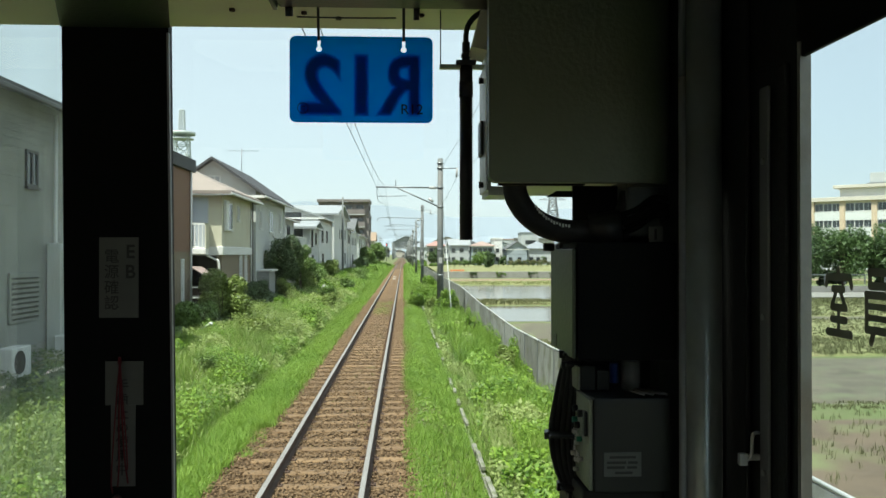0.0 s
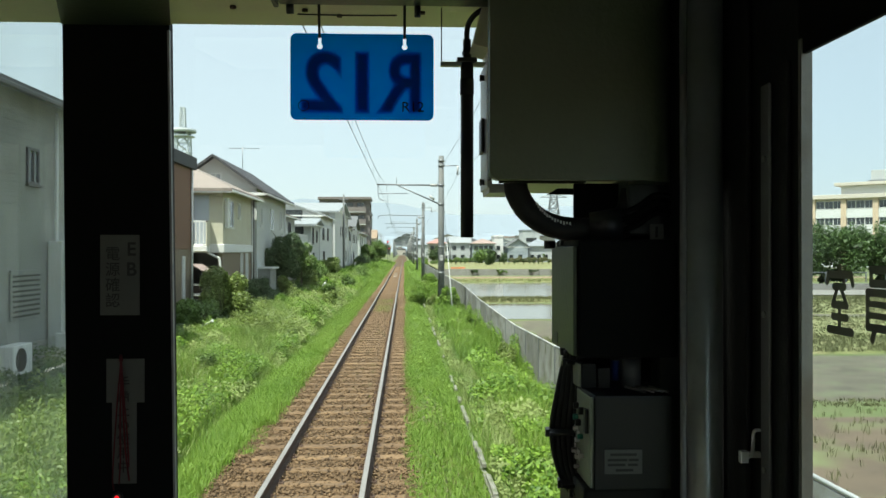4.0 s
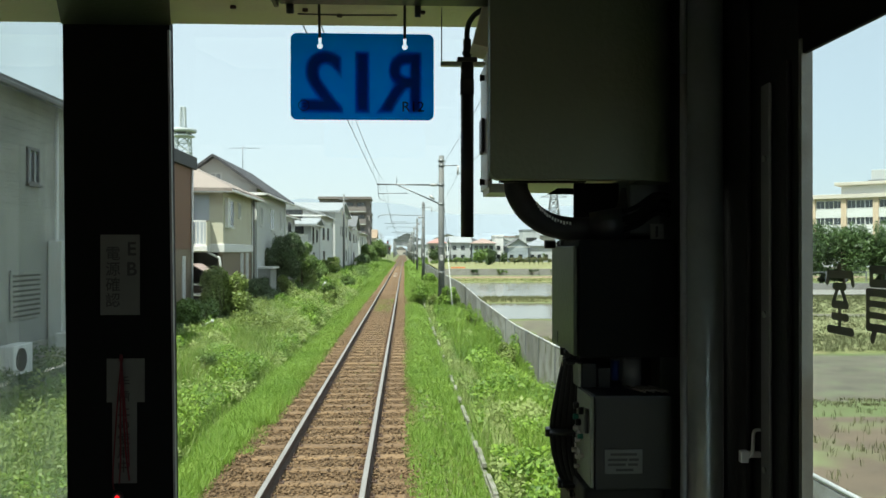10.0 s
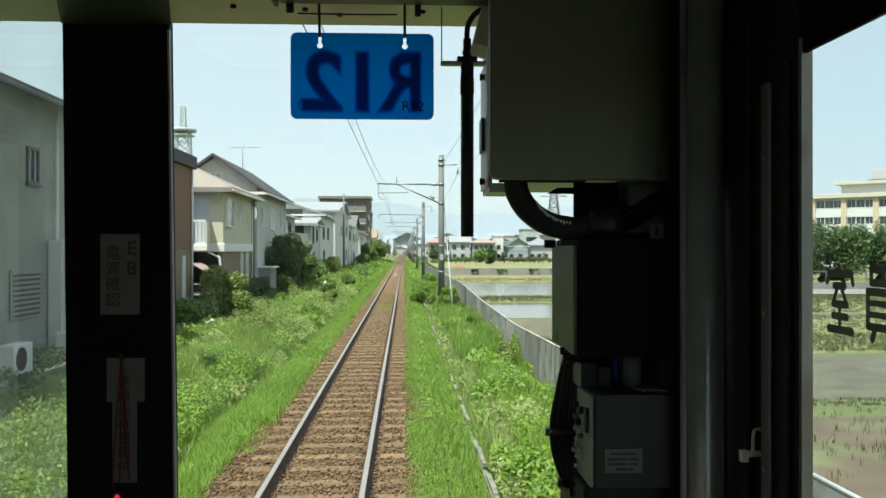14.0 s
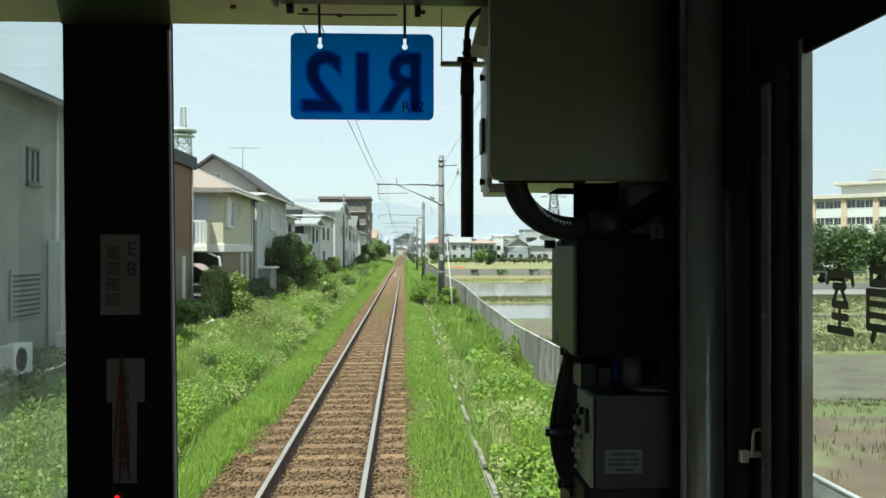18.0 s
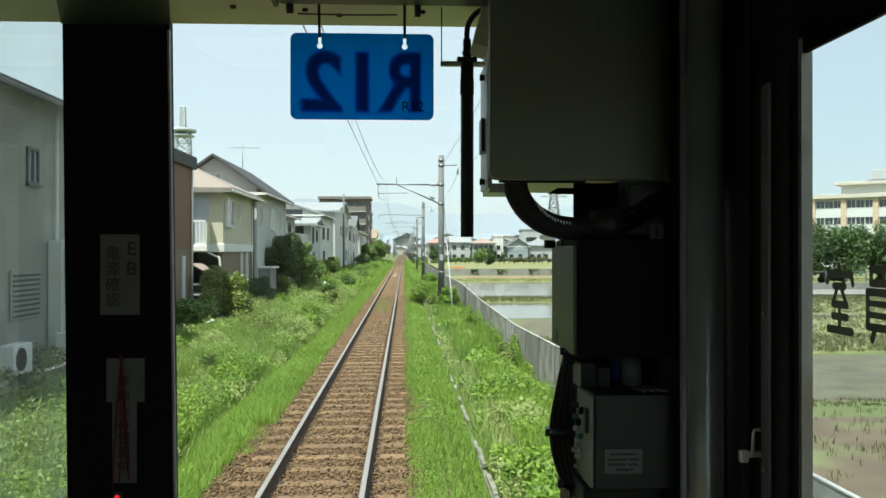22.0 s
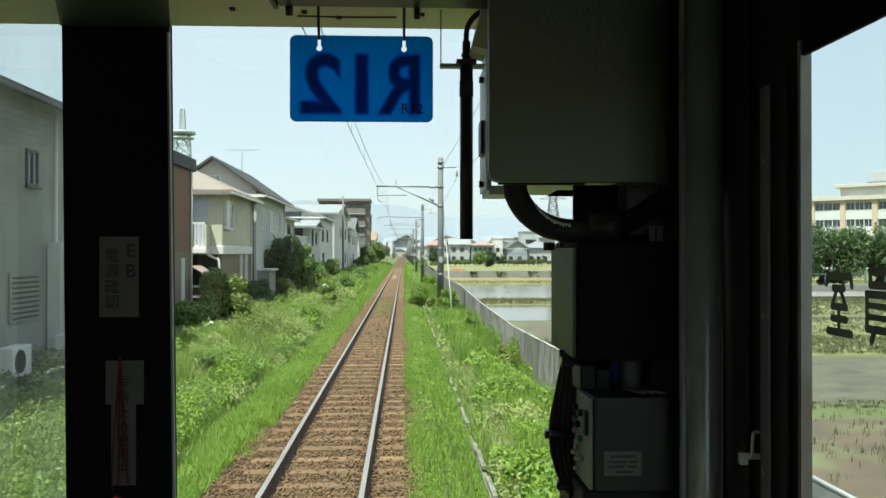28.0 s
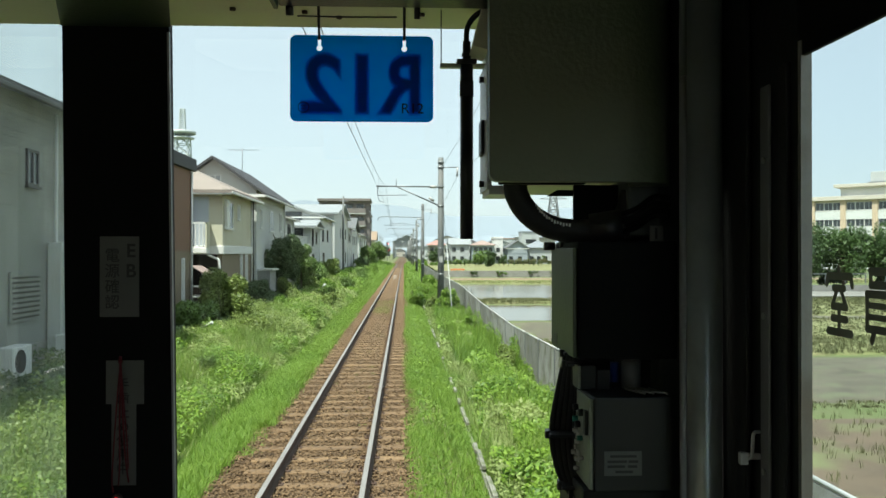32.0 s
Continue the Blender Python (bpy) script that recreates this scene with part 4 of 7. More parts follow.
for side in (-1, 1):
    a, b = (HALF, 1.46) if side > 0 else (-1.46, -HALF)
    bm = box(a, b, -7.0, -0.62, FLOOR, 1.85)
    add_box(bm, a, b, -7.0, -0.62, 2.97, TOP)
    for y0, y1 in ((-0.9, -0.62), (-3.0, -2.8), (-4.9, -4.7), (-7.0, -6.8)):
        add_box(bm, a, b, y0, y1, 1.85, 2.97)
    structure("wall_saloon", bm, "saloon", "unseen saloon side wall, windows enlarged to light the cab", "wall")
structure("wall_end", box(-1.46, 1.46, -7.06, -7.0, FLOOR - 0.08, TOP + 0.06), "saloon", "unseen end wall of the saloon", "wall")
car = thing("train_carriage", (0, -3, 0.35), "steel body shell and bogies of the train", "train")
part("roof", box(-1.40, 1.40, -7.0, 1.3, TOP + 0.064, TOP + 0.30, 0.12, 3), "body", car)
for a, b in ((1.462, 1.474), (-1.474, -1.462)):
    part("side_skin", box(a, b, -7.05, 1.36, 0.9, 1.84), "body", car)
    part("side_skin", box(a, b, -7.05, 1.36, 2.98, TOP + 0.06), "body", car)
    for y0, y1 in ((0.98, 1.36), (-0.9, -0.64), (-3.0, -2.8), (-4.9, -4.7), (-7.05, -6.8)):
        part("side_skin", box(a, b, y0, y1, 1.844, 2.976), "body", car)
    part("colour_band", box(a - 0.002 if a < 0 else b, a if a < 0 else b + 0.002, -7.05, 1.36, 1.62, 1.74), "tile_orange", car)
part("front_skin", box(-1.46, 1.46, 1.374, 1.386, 0.9, 2.04), "body", car)
part("front_skin", box(-1.46, 1.46, 1.374, 1.386, 3.1, TOP + 0.06), "body", car)
part("underframe", box(-1.40, 1.40, -7.0, 1.3, 0.62, FLOOR - 0.084, 0.02), "black", car)
part("coupler", box(-0.12, 0.12, 1.3, 1.62, 0.72, 0.95, 0.03), "black", car)
for y in (-2.2, -4.3):
    for x in (-0.565, 0.565):
        part("wheel", tube((x - 0.06, y, 0.43), (x + 0.06, y, 0.43), 0.43, 28), "rust", car)
    part("axle", tube((-0.6, y, 0.43), (0.6, y, 0.43), 0.08, 12), "rust", car)
settle(car)


# ---- ground and railway line ----
rng = np.random.default_rng(7)
PROFILE = [(-3500, 0.4), (-60, 0.4), (-9, 0.45), (-6.4, 0.42), (-5.2, 0.25), (-3.4, -0.12), (-2.2, -0.42), (2.0, -0.42), (3.2, -0.45), (4.0, -0.72), (5.2, -1.05), (70, -1.05), (3500, -1.05)]


def ground_z(x):
    return float(np.interp(x, [p[0] for p in PROFILE], [p[1] for p in PROFILE]))


ys = [-3000, -400, -120, -60, -30, -10] + list(range(0, 200, 4)) + [220, 260, 320, 420, 600, 1000, 3500]
xs = [-3500, -600, -150, -60, -25, -14, -9, -7.5, -6.4, -5.8, -5.2, -4.6, -4.0, -3.4, -2.8, -2.2, 0, 2.0, 2.6, 3.2, 3.6, 4.0, 4.6, 5.2, 8, 14, 25, 40, 70, 150, 600, 3500]
verts = [(x, y, ground_z(x) + (0.05 * noise.noise((x * 0.7, y * 0.3, 0)) if 2.3 < abs(x) < 5.1 else 0)) for y in ys for x in xs]
faces = [(j * len(xs) + i, j * len(xs) + i + 1, (j + 1) * len(xs) + i + 1, (j + 1) * len(xs) + i) for j in range(len(ys) - 1) for i in range(len(xs) - 1)]
ground = raw("ground", verts, faces, "verge", smooth=True)
tagged(ground, "green and brown open ground beside the railway", "ground", kind="structure")

track = thing("railway_track", (0, 0, -0.2), "single rusty railway track on brown ballast", "railway track", kind="structure")
bm = bmesh.new()
prof = [(-2.3, -0.5), (-1.75, -0.22), (-1.15, -0.175), (1.15, -0.175), (1.6, -0.22), (2.15, -0.5)]
rows = [[bm.verts.new((x, y, z)) for x, z in prof] for y in (-300, -60, 0, 30, 80, 200, 700)]
for a, b in zip(rows, rows[1:]):
    for i in range(len(prof) - 1):
        bm.faces.new((a[i], a[i + 1], b[i + 1], b[i]))
bm.faces.new(rows[0])
bm.faces.new(rows[-1][::-1])
part("ballast", bm, "ballast", track)
RAIL = [(-0.061, -0.15), (0.061, -0.15), (0.061, -0.139), (0.012, -0.126), (0.009, -0.045), (0.031, -0.036), (0.033, -0.006), (0.0, -0.002), (-0.033, -0.006), (-0.031, -0.036), (-0.009, -0.045), (-0.012, -0.126), (-0.061, -0.139)]
for x in (-0.565, 0.565):
    v = [(x + px, y, pz) for y in (-300, 700) for px, pz in RAIL]
    n = len(RAIL)
    f = [(i, (i + 1) % n, n + (i + 1) % n, n + i) for i in range(n)] + [tuple(range(n))[::-1], tuple(range(n, 2 * n))]
    rail = raw("rail", v, f, "rust", track, "rusty brown rail with a polished top")
    v = [(x + px, y, pz) for y in (-300, 700) for px, pz in ((-0.0305, -0.0045), (-0.022, 0.0), (0.022, 0.0), (0.0305, -0.0045))]
    raw("rail_head", v, [(0, 1, 5, 4), (1, 2, 6, 5), (2, 3, 7, 6)], "rail_top", rail, "polished grey running surface")


# ---- plants ----
def blades(n, place, height, width, lean=0.35, seed=0, group=5):
    """n grass blades, each a bent strip of two pieces; place(u) gives x, y, z of the roots."""
    r = np.random.default_rng(seed)
    roots, keep = place(r, max(1, n // group))
    roots = np.repeat(roots, group, 0)
    roots[:, :2] += r.normal(0, 0.05, (len(roots), 2))
    k = len(roots)
    ang = r.uniform(0, 2 * np.pi, k)
    h = height * r.uniform(0.45, 1.15, k) * np.repeat(keep, group)
    d = np.stack([np.cos(ang), np.sin(ang), np.zeros(k)], 1)
    s = np.stack([-np.sin(ang), np.cos(ang), np.zeros(k)], 1) * (width * r.uniform(0.6, 1.3, k))[:, None]
    ln = (lean * h * r.uniform(0.2, 1.4, k))[:, None]
    mid = roots + d * ln * 0.35 + np.array([0, 0, 1]) * (h * 0.6)[:, None]
    tip = roots + d * ln + np.array([0, 0, 1]) * h[:, None]
    v = np.stack([roots - s * 0.6, roots + s * 0.6, mid + s * 0.5, mid - s * 0.5, tip], 1).reshape(-1, 3)
    b = np.arange(k) * 5
    quads = np.stack([b, b + 1, b + 2, b + 3], 1)
    tris = np.stack([b + 3, b + 2, b + 4], 1)
    return v, quads, tris


def soft_mesh(name, v, quads, tris=None):
    me = bpy.data.meshes.new(name)
    tris = np.zeros((0, 3), int) if tris is None else tris
    loops = np.concatenate([quads.ravel(), tris.ravel()]).astype(np.int32)
    starts = np.concatenate([np.arange(len(quads)) * 4, len(quads) * 4 + np.arange(len(tris)) * 3]).astype(np.int32)
    me.vertices.add(len(v))
    me.vertices.foreach_set("co", np.asarray(v, np.float32).ravel())
    me.loops.add(len(loops))
    me.loops.foreach_set("vertex_index", loops)
    me.polygons.add(len(starts))
    me.polygons.foreach_set("loop_start", starts)
    me.update(calc_edges=True)
    me.validate()
    return me


def leaf_cloud(n, centres, radii, size, seed=0, flat=0.75):
    """n leaves near the surface of several lumps, as folded diamonds."""
    r = np.random.default_rng(seed)
    centres, radii = np.asarray(centres, float), np.asarray(radii, float)
    if radii.ndim == 1:
        radii = np.stack([radii] * 3, 1)
    w = radii.prod(1) ** (2 / 3)
    idx = r.choice(len(centres), n, p=w / w.sum())
    d = r.normal(0, 1, (n, 3))
    d /= np.linalg.norm(d, axis=1)[:, None]
    p = centres[idx] + d * radii[idx] * (r.uniform(0.25, 1, n) ** 0.35)[:, None] * r.uniform(0.85, 1.12, n)[:, None]
    nrm = d * 0.6 + r.normal(0, 0.6, (n, 3)) + np.array([0, 0, 0.35])
    nrm /= np.linalg.norm(nrm, axis=1)[:, None]
    a = np.cross(nrm, r.normal(0, 1, (n, 3)))
    a /= np.linalg.norm(a, axis=1)[:, None]
    b = np.cross(nrm, a)
    s = (size * r.uniform(0.55, 1.35, n))[:, None]
    v = np.stack([p - a * s, p + b * s * flat * 0.6 + nrm * s * 0.15, p + a * s, p - b * s * flat * 0.6 + nrm * s * 0.15], 1).reshape(-1, 3)
    q = (np.arange(n) * 4)[:, None] + np.arange(4)
    return v, q


def lumps(r, cx, cy, cz, rx, ry, rz, n, size):
    """Centres and radii of n lumps that fill an uneven crown."""
    c, rad = [], []
    for _ in range(n):
        d = r.normal(0, 1, 3)
        d /= np.linalg.norm(d)
        k = r.uniform(0.25, 0.8)
        c.append((cx + d[0] * rx * k, cy + d[1] * ry * k, cz + d[2] * rz * k))
        rad.append(size * r.uniform(0.6, 1.25))
    return c, rad


def tree(x, y, zg, height, spread, mat, label, n=5000, leaf=0.09, seed=1, name="tree", low=0.25):
    r = np.random.default_rng(seed)
    t = thing(name, (x, y, zg), label, "tree")
    z0 = height * low
    bm = bmesh.new()
    add_tube(bm, (x, y, zg - 0.1), (x + 0.05, y, zg + height * 0.6), 0.035 * height * 0.6, 8, 0.012 * height)
    for k in range(6):
        a = r.uniform(0, 6.28)
        h = zg + height * r.uniform(0.25, 0.5)
        add_tube(bm, (x, y, h), (x + math.cos(a) * spread * 0.6, y + math.sin(a) * spread * 0.6, h + height * r.uniform(0.15, 0.35)), 0.012 * height, 6, 0.004 * height)
    part("trunk", bm, "bark", t)
    c, rad = lumps(r, x, y, zg + (height + z0) / 2, spread, spread, (height - z0) / 2, 16, spread * 0.42)
    v, q = leaf_cloud(n, c, rad, leaf, seed)
    me = soft_mesh("crown", v, q)
    part_mesh("crown", me, mat, t)
    return settle(t)


def bush(x, y, zg, rx, ry, h, mat, label, n=2500, leaf=0.06, seed=1, name="bush"):
    r = np.random.default_rng(seed)
    t = thing(name, (x, y, zg), label, "bush")
    bm = bmesh.new()
    for k in range(5):
        a = r.uniform(0, 6.28)
        add_tube(bm, (x, y, zg - 0.05), (x + math.cos(a) * rx * 0.6, y + math.sin(a) * ry * 0.6, zg + h * 0.7), 0.025, 6, 0.008)
    part("stems", bm, "bark", t)
    c, rad = lumps(r, x, y, zg + h * 0.5, rx, ry, h * 0.5, max(6, int(5 * max(rx, ry))), min(rx, ry, h) * 0.5)
    v, q = leaf_cloud(n, c, rad, leaf, seed)
    me = soft_mesh("foliage", v, q)
    part_mesh("foliage", me, mat, t)
    return settle(t)


def strip(x0, x1, y0, y1, keep=None, power=1.0):
    """Roots spread over a strip beside the track, denser near its near end."""
    def place(r, k):
        u = r.uniform(0, 1, k) ** power
        y = y0 + (y1 - y0) * u
        x = r.uniform(x0, x1, k)
        z = np.interp(x, [p[0] for p in PROFILE], [p[1] for p in PROFILE])
        z = np.maximum(z, np.interp(x, [p[0] for p in prof], [p[1] for p in prof], left=-9, right=-9)) - 0.02
        patch = np.array([0.75 + 0.5 * noise.noise((a * 0.8, b * 0.35, 3.3)) for a, b in zip(x, y)])
        if keep:
            patch = patch * keep(x, y)
        return np.stack([x, y, z], 1), patch
    return place


def grass(name, label, mat, n, place, height, width, lean=0.35, seed=0, group=5):
    me = soft_mesh(name, *blades(n, place, height, width, lean, seed, group))
    ob = part_mesh(name, me, mat)
    return tagged(ob, label, "grass", kind="stuff")


def left_rise(x, y):
    return np.clip((-1.5 - x) / 1.2, 0.25, 1.15)


grass("verge_grass", "tall green grass on the embankment beside the track", "grass", 140000, strip(-4.9, -2.0, 5, 60, left_rise, 1.3), 0.48, 0.010, 0.5, 11, 6)
grass("verge_grass", "tall green grass further along the embankment", "grass", 80000, strip(-6.0, -1.9, 55, 230, left_rise, 1.3), 0.55, 0.022, 0.5, 12, 6)
grass("low_grass", "short grass creeping over the ballast edge", "short_grass", 90000, strip(-2.4, -1.12, 14, 75, None, 1.3), 0.2, 0.009, 0.6, 13, 8)
grass("low_grass", "thin grass tufts on the ballast shoulder", "short_grass", 60000, strip(-2.4, -1.36, 7.5, 24), 0.19, 0.008, 0.7, 24, 8)
grass("low_grass", "short green grass between the sleepers and the cable trough", "short_grass", 170000, strip(1.12, 2.14, 4, 75, None, 1.7), 0.15, 0.007, 0.6, 14, 8)
grass("low_grass", "short green grass beyond the cable trough", "short_grass", 120000, strip(2.15, 3.3, 4, 75, None, 1.6), 0.2, 0.008, 0.6, 15, 8)
grass("verge_grass", "tall green grass along the fence", "grass", 90000, strip(2.8, 4.2, 5, 75, None, 1.4), 0.62, 0.011, 0.5, 16, 6)
grass("verge_grass", "green grass further along the fence", "grass", 70000, strip(1.6, 4.4, 70, 240, None, 1.3), 0.45, 0.022, 0.5, 17, 6)
grass("low_grass", "short grass over the ballast edge further on", "short_grass", 40000, strip(-2.6, -1.12, 70, 220, None, 1.3), 0.3, 0.022, 0.6, 27, 8)
grass("low_grass", "short grass beside the sleepers further on", "short_grass", 40000, strip(1.12, 2.4, 70, 220, None, 1.3), 0.3, 0.022, 0.6, 28, 8)
grass("verge_grass", "grass on the embankment beside the train", "grass", 36000, strip(-6.0, -2.2, -14, 6, left_rise), 0.45, 0.012, 0.5, 29, 6)
grass("verge_grass", "grass between the train and the fence line", "grass", 36000, strip(1.9, 5.0, -14, 6), 0.3, 0.011, 0.5, 30, 6)
grass("dry_grass", "pale seeding grass among the weeds", "dry_grass", 14000, strip(2.6, 4.0, 6, 90), 0.55, 0.006, 0.6, 18, 5)
grass("dry_grass", "pale seeding grass on the embankment", "dry_grass", 12000, strip(-4.9, -2.4, 6, 90), 0.66, 0.006, 0.6, 19, 5)



def leafy(name, label, mat, n, x0, x1, y0, y1, tall, size, seed, power=1.3, lump=0.5):
    """Low leafy plants that cover a strip unevenly: leaves at all heights of a lumpy carpet."""
    r = np.random.default_rng(seed)
    x, y = r.uniform(x0, x1, n), y0 + (y1 - y0) * r.uniform(0, 1, n) ** power
    hill = np.array([noise.noise((a * lump, b * lump * 0.7, seed * 1.7)) + 0.4 * noise.noise((a * 2.1, b * 1.6, seed)) for a, b in zip(x, y)])
    keep = hill > -0.12
    x, y, hill = x[keep], y[keep], hill[keep]
    k = len(x)
    z = np.interp(x, [p[0] for p in PROFILE], [p[1] for p in PROFILE])
    z = np.maximum(z, np.interp(x, [p[0] for p in prof], [p[1] for p in prof], left=-9, right=-9))
    p = np.stack([x, y, z + tall * (0.25 + 1.3 * np.clip(hill, 0, 1)) * r.uniform(0.35, 1.05, k)], 1)
    nrm = r.normal(0, 0.55, (k, 3)) + np.array([0, -0.25, 0.8])
    nrm /= np.linalg.norm(nrm, axis=1)[:, None]
    a = np.cross(nrm, r.normal(0, 1, (k, 3)))
    a /= np.linalg.norm(a, axis=1)[:, None]
    b = np.cross(nrm, a)
    s = (size * r.uniform(0.5, 1.4, k) * (1 + y / 60))[:, None]
    v = np.stack([p - a * s, p + b * s * 0.45 + nrm * s * 0.12, p + a * s, p - b * s * 0.45 + nrm * s * 0.12], 1).reshape(-1, 3)
    ob = part_mesh(name, soft_mesh(name, v, (np.arange(k) * 4)[:, None] + np.arange(4)), mat)
    return tagged(ob, label, "weeds", kind="stuff")


leafy("weed_carpet", "leafy bright green weeds on the embankment", "weed", 160000, -4.9, -2.3, 6, 85, 0.62, 0.026, 2)
leafy("weed_carpet", "yellow-green leafy weeds on the embankment", "light_leaf", 90000, -4.9, -2.6, 6, 85, 0.7, 0.026, 5)
# dark leaves here give the shaded dip between bank and houses
leafy("weed_carpet", "leafy weeds at the garden edges, darkened as shade", "dark_leaf", 60000, -6.5, -4.7, 8, 90, 0.6, 0.03, 9)
leafy("weed_carpet", "leafy green weeds along the fence", "weed", 130000, 2.75, 4.05, 5, 80, 0.55, 0.024, 12)
leafy("weed_carpet", "small leafy weeds beside the cable trough", "weed", 40000, 1.3, 2.9, 5, 60, 0.2, 0.018, 15)
leafy("weed_carpet", "leafy weeds further along the embankment", "weed", 60000, -6.4, -1.9, 80, 230, 0.8, 0.03, 17, 1.2, 0.25)
leafy("weed_carpet", "leafy weeds further along the fence", "weed", 40000, 1.6, 5.5, 78, 230, 0.7, 0.03, 19, 1.2, 0.25)

leafy("weed_carpet", "broad-leaved bright weeds in patches beside the fence", "weed", 60000, 2.3, 4.05, 4, 40, 0.5, 0.045, 23, 1.3, 0.8)
leafy("weed_carpet", "pale broad-leaved weeds in patches beside the fence", "pale_weed", 50000, 2.2, 4.05, 4, 45, 0.45, 0.038, 26, 1.3, 1.1)
leafy("weed_carpet", "pale broad-leaved weeds in patches on the embankment", "pale_weed", 60000, -4.9, -2.2, 6, 60, 0.55, 0.036, 27, 1.3, 0.9)
grass("dry_grass", "pale green feathery grass on the verge", "pale_weed", 30000, strip(2.2, 4.1, 4, 60, None, 1.4), 0.5, 0.008, 0.6, 66, 6)
grass("dry_grass", "pale green feathery grass on the embankment", "pale_weed", 40000, strip(-4.9, -2.1, 5, 60, left_rise, 1.3), 0.55, 0.008, 0.6, 67, 6)

# ---- beside the track ----
trough = thing("cable_trough", (2.14, 30, -0.42), "pale concrete cable trough with lids along the track", "cable trough", kind="structure")
lid = bpy.data.meshes.new("lid")
bm = box(-0.032, 0.032, -0.245, 0.245, -0.06, 0.0, 0.006, 1)
bm.to_mesh(lid)
bm.free()
lid.materials.append(M["trough"])
for i in range(230):
    if rng.uniform() < 0.2 or noise.noise((i * 0.16, 5.1, 0)) > -0.02:  # lids lost under the grass
        continue
    o = new("lid", lid)
    o.parent = trough
    o.location = Vector((2.14 + rng.normal(0, 0.006), -8 + i * 0.5, -0.272 + rng.normal(0, 0.006))) - trough.location
    o.rotation_euler = (0, rng.normal(0, 0.01), rng.normal(0, 0.012))
part("trough_bed", box(2.11, 2.17, -9, 120, -0.5, -0.37), "trough", trough).location = -trough.location

fence = thing("railway_fence", (4.1, 60, -0.8), "grey corrugated sheet fence with a pale top rail", "fence")
FX = 4.25


def fence_top(y):
    """Height of the fence's top, which rises and sinks along the line."""
    return float(np.interp(y, [-8, 6, 16.7, 25, 36, 48, 62, 90, 140], [0.94, 0.92, 0.68, 0.52, 0.62, 0.86, 0.82, 0.78, 0.75]))


for i in range(66):
    y = -8.4 + i * 2.2
    a, b = fence_top(y), fence_top(y + 2.2)
    p = box(FX - 0.012, FX + 0.012, y + 0.03, y + 2.17, -0.95, 0.0, 0.0)
    for vv in p.verts:
        if vv.co.z > -0.1:
            vv.co.z = (a if vv.co.y < y + 1 else b) - 0.03
    part("sheet_panel", p, "sheet", fence)
    part("fence_post", box(FX - 0.03, FX + 0.03, y - 0.03, y + 0.03, -1.1, a - 0.02, 0.004, 1), "galv", fence)
    part("top_rail", tube((FX, y, a), (FX, y + 2.2, b), 0.020, 8), "cabinet", fence)
settle(fence)

# creepers and weeds against the fence
rv = np.random.default_rng(33)
cc = [(FX - 0.12, rv.uniform(8, 90), rv.uniform(-0.75, 0.05)) for _ in range(150)]
v, q = leaf_cloud(26000, cc, [(0.12, rv.uniform(0.25, 0.7), rv.uniform(0.12, 0.4)) for _ in cc], 0.03, 34)
tagged(part_mesh("fence_creeper", soft_mesh("fence_creeper", v, q), "weed"), "green creepers growing up the fence", "creeper", kind="stuff")

# ---- overhead line ----
def catenary_pole(y, x=2.9, style=0):
    t = thing("catenary_pole", (x, y, -0.4), "grey concrete overhead line pole with a bracket arm", "pole", "overhead line poles")
    part("shaft", tube((x, y, -0.6), (x, y, 7.5), 0.175, 20, 0.135), "pole", t)
    for z in (5.05, 6.02, 7.0, 7.25, 2.9, 1.6):
        part("band", tube((x, y, z - 0.04), (x, y, z + 0.04), 0.168, 20), "galv", t)
    if style == 0:
        part("bracket_arm", tube((x - 0.12, y, 6.02), (-0.35, y, 6.05), 0.04, 10), "galv", t)
        part("strut", tube((x - 0.12, y, 5.08), (0.72, y, 6.0), 0.035, 10), "galv", t)
        part("upright", tube((0.65, y, 6.03), (0.65, y, 6.42), 0.02, 8), "galv", t)
    else:
        part("bracket_arm", path_tube([(x - 0.1, y, 6.2), (0.6, y, 6.24), (-1.1, y, 6.26), (-1.45, y, 6.15), (-1.5, y, 5.85)], 0.04, 8, 6), "galv", t)
        part("lower_arm", tube((x - 0.1, y, 5.45), (-0.9, y, 5.42), 0.025, 8), "galv", t)
    part("steady_arm", path_tube([(-0.3, y, 6.0), (-0.28, y, 5.55), (-0.2, y, 5.32), (0.05, y, 5.22)], 0.017, 8, 5), "galv", t)
    part("registration_arm", tube((-0.3, y, 5.58), (1.2, y, 5.60), 0.018, 8), "galv", t)
    part("insulator", tube((x - 0.22, y, 6.02), (x - 0.55, y, 6.02), 0.075, 12), "insulator", t)
    part("insulator", tube((x - 0.35, y, 5.3), (x - 0.6, y, 5.48), 0.065, 12), "insulator", t)
    part("feeder_arm", tube((x, y, 7.0), (x + 0.85, y, 7.02), 0.025, 8), "galv", t)
    part("feeder_insulator", tube((x + 0.85, y, 7.02), (x + 0.82, y, 6.55), 0.05, 10), "insulator", t)
    part("number_plate", box(x - 0.09, x + 0.09, y - 0.175, y - 0.168, 2.2, 2.5, 0.002), "insulator", t)
    return settle(t)


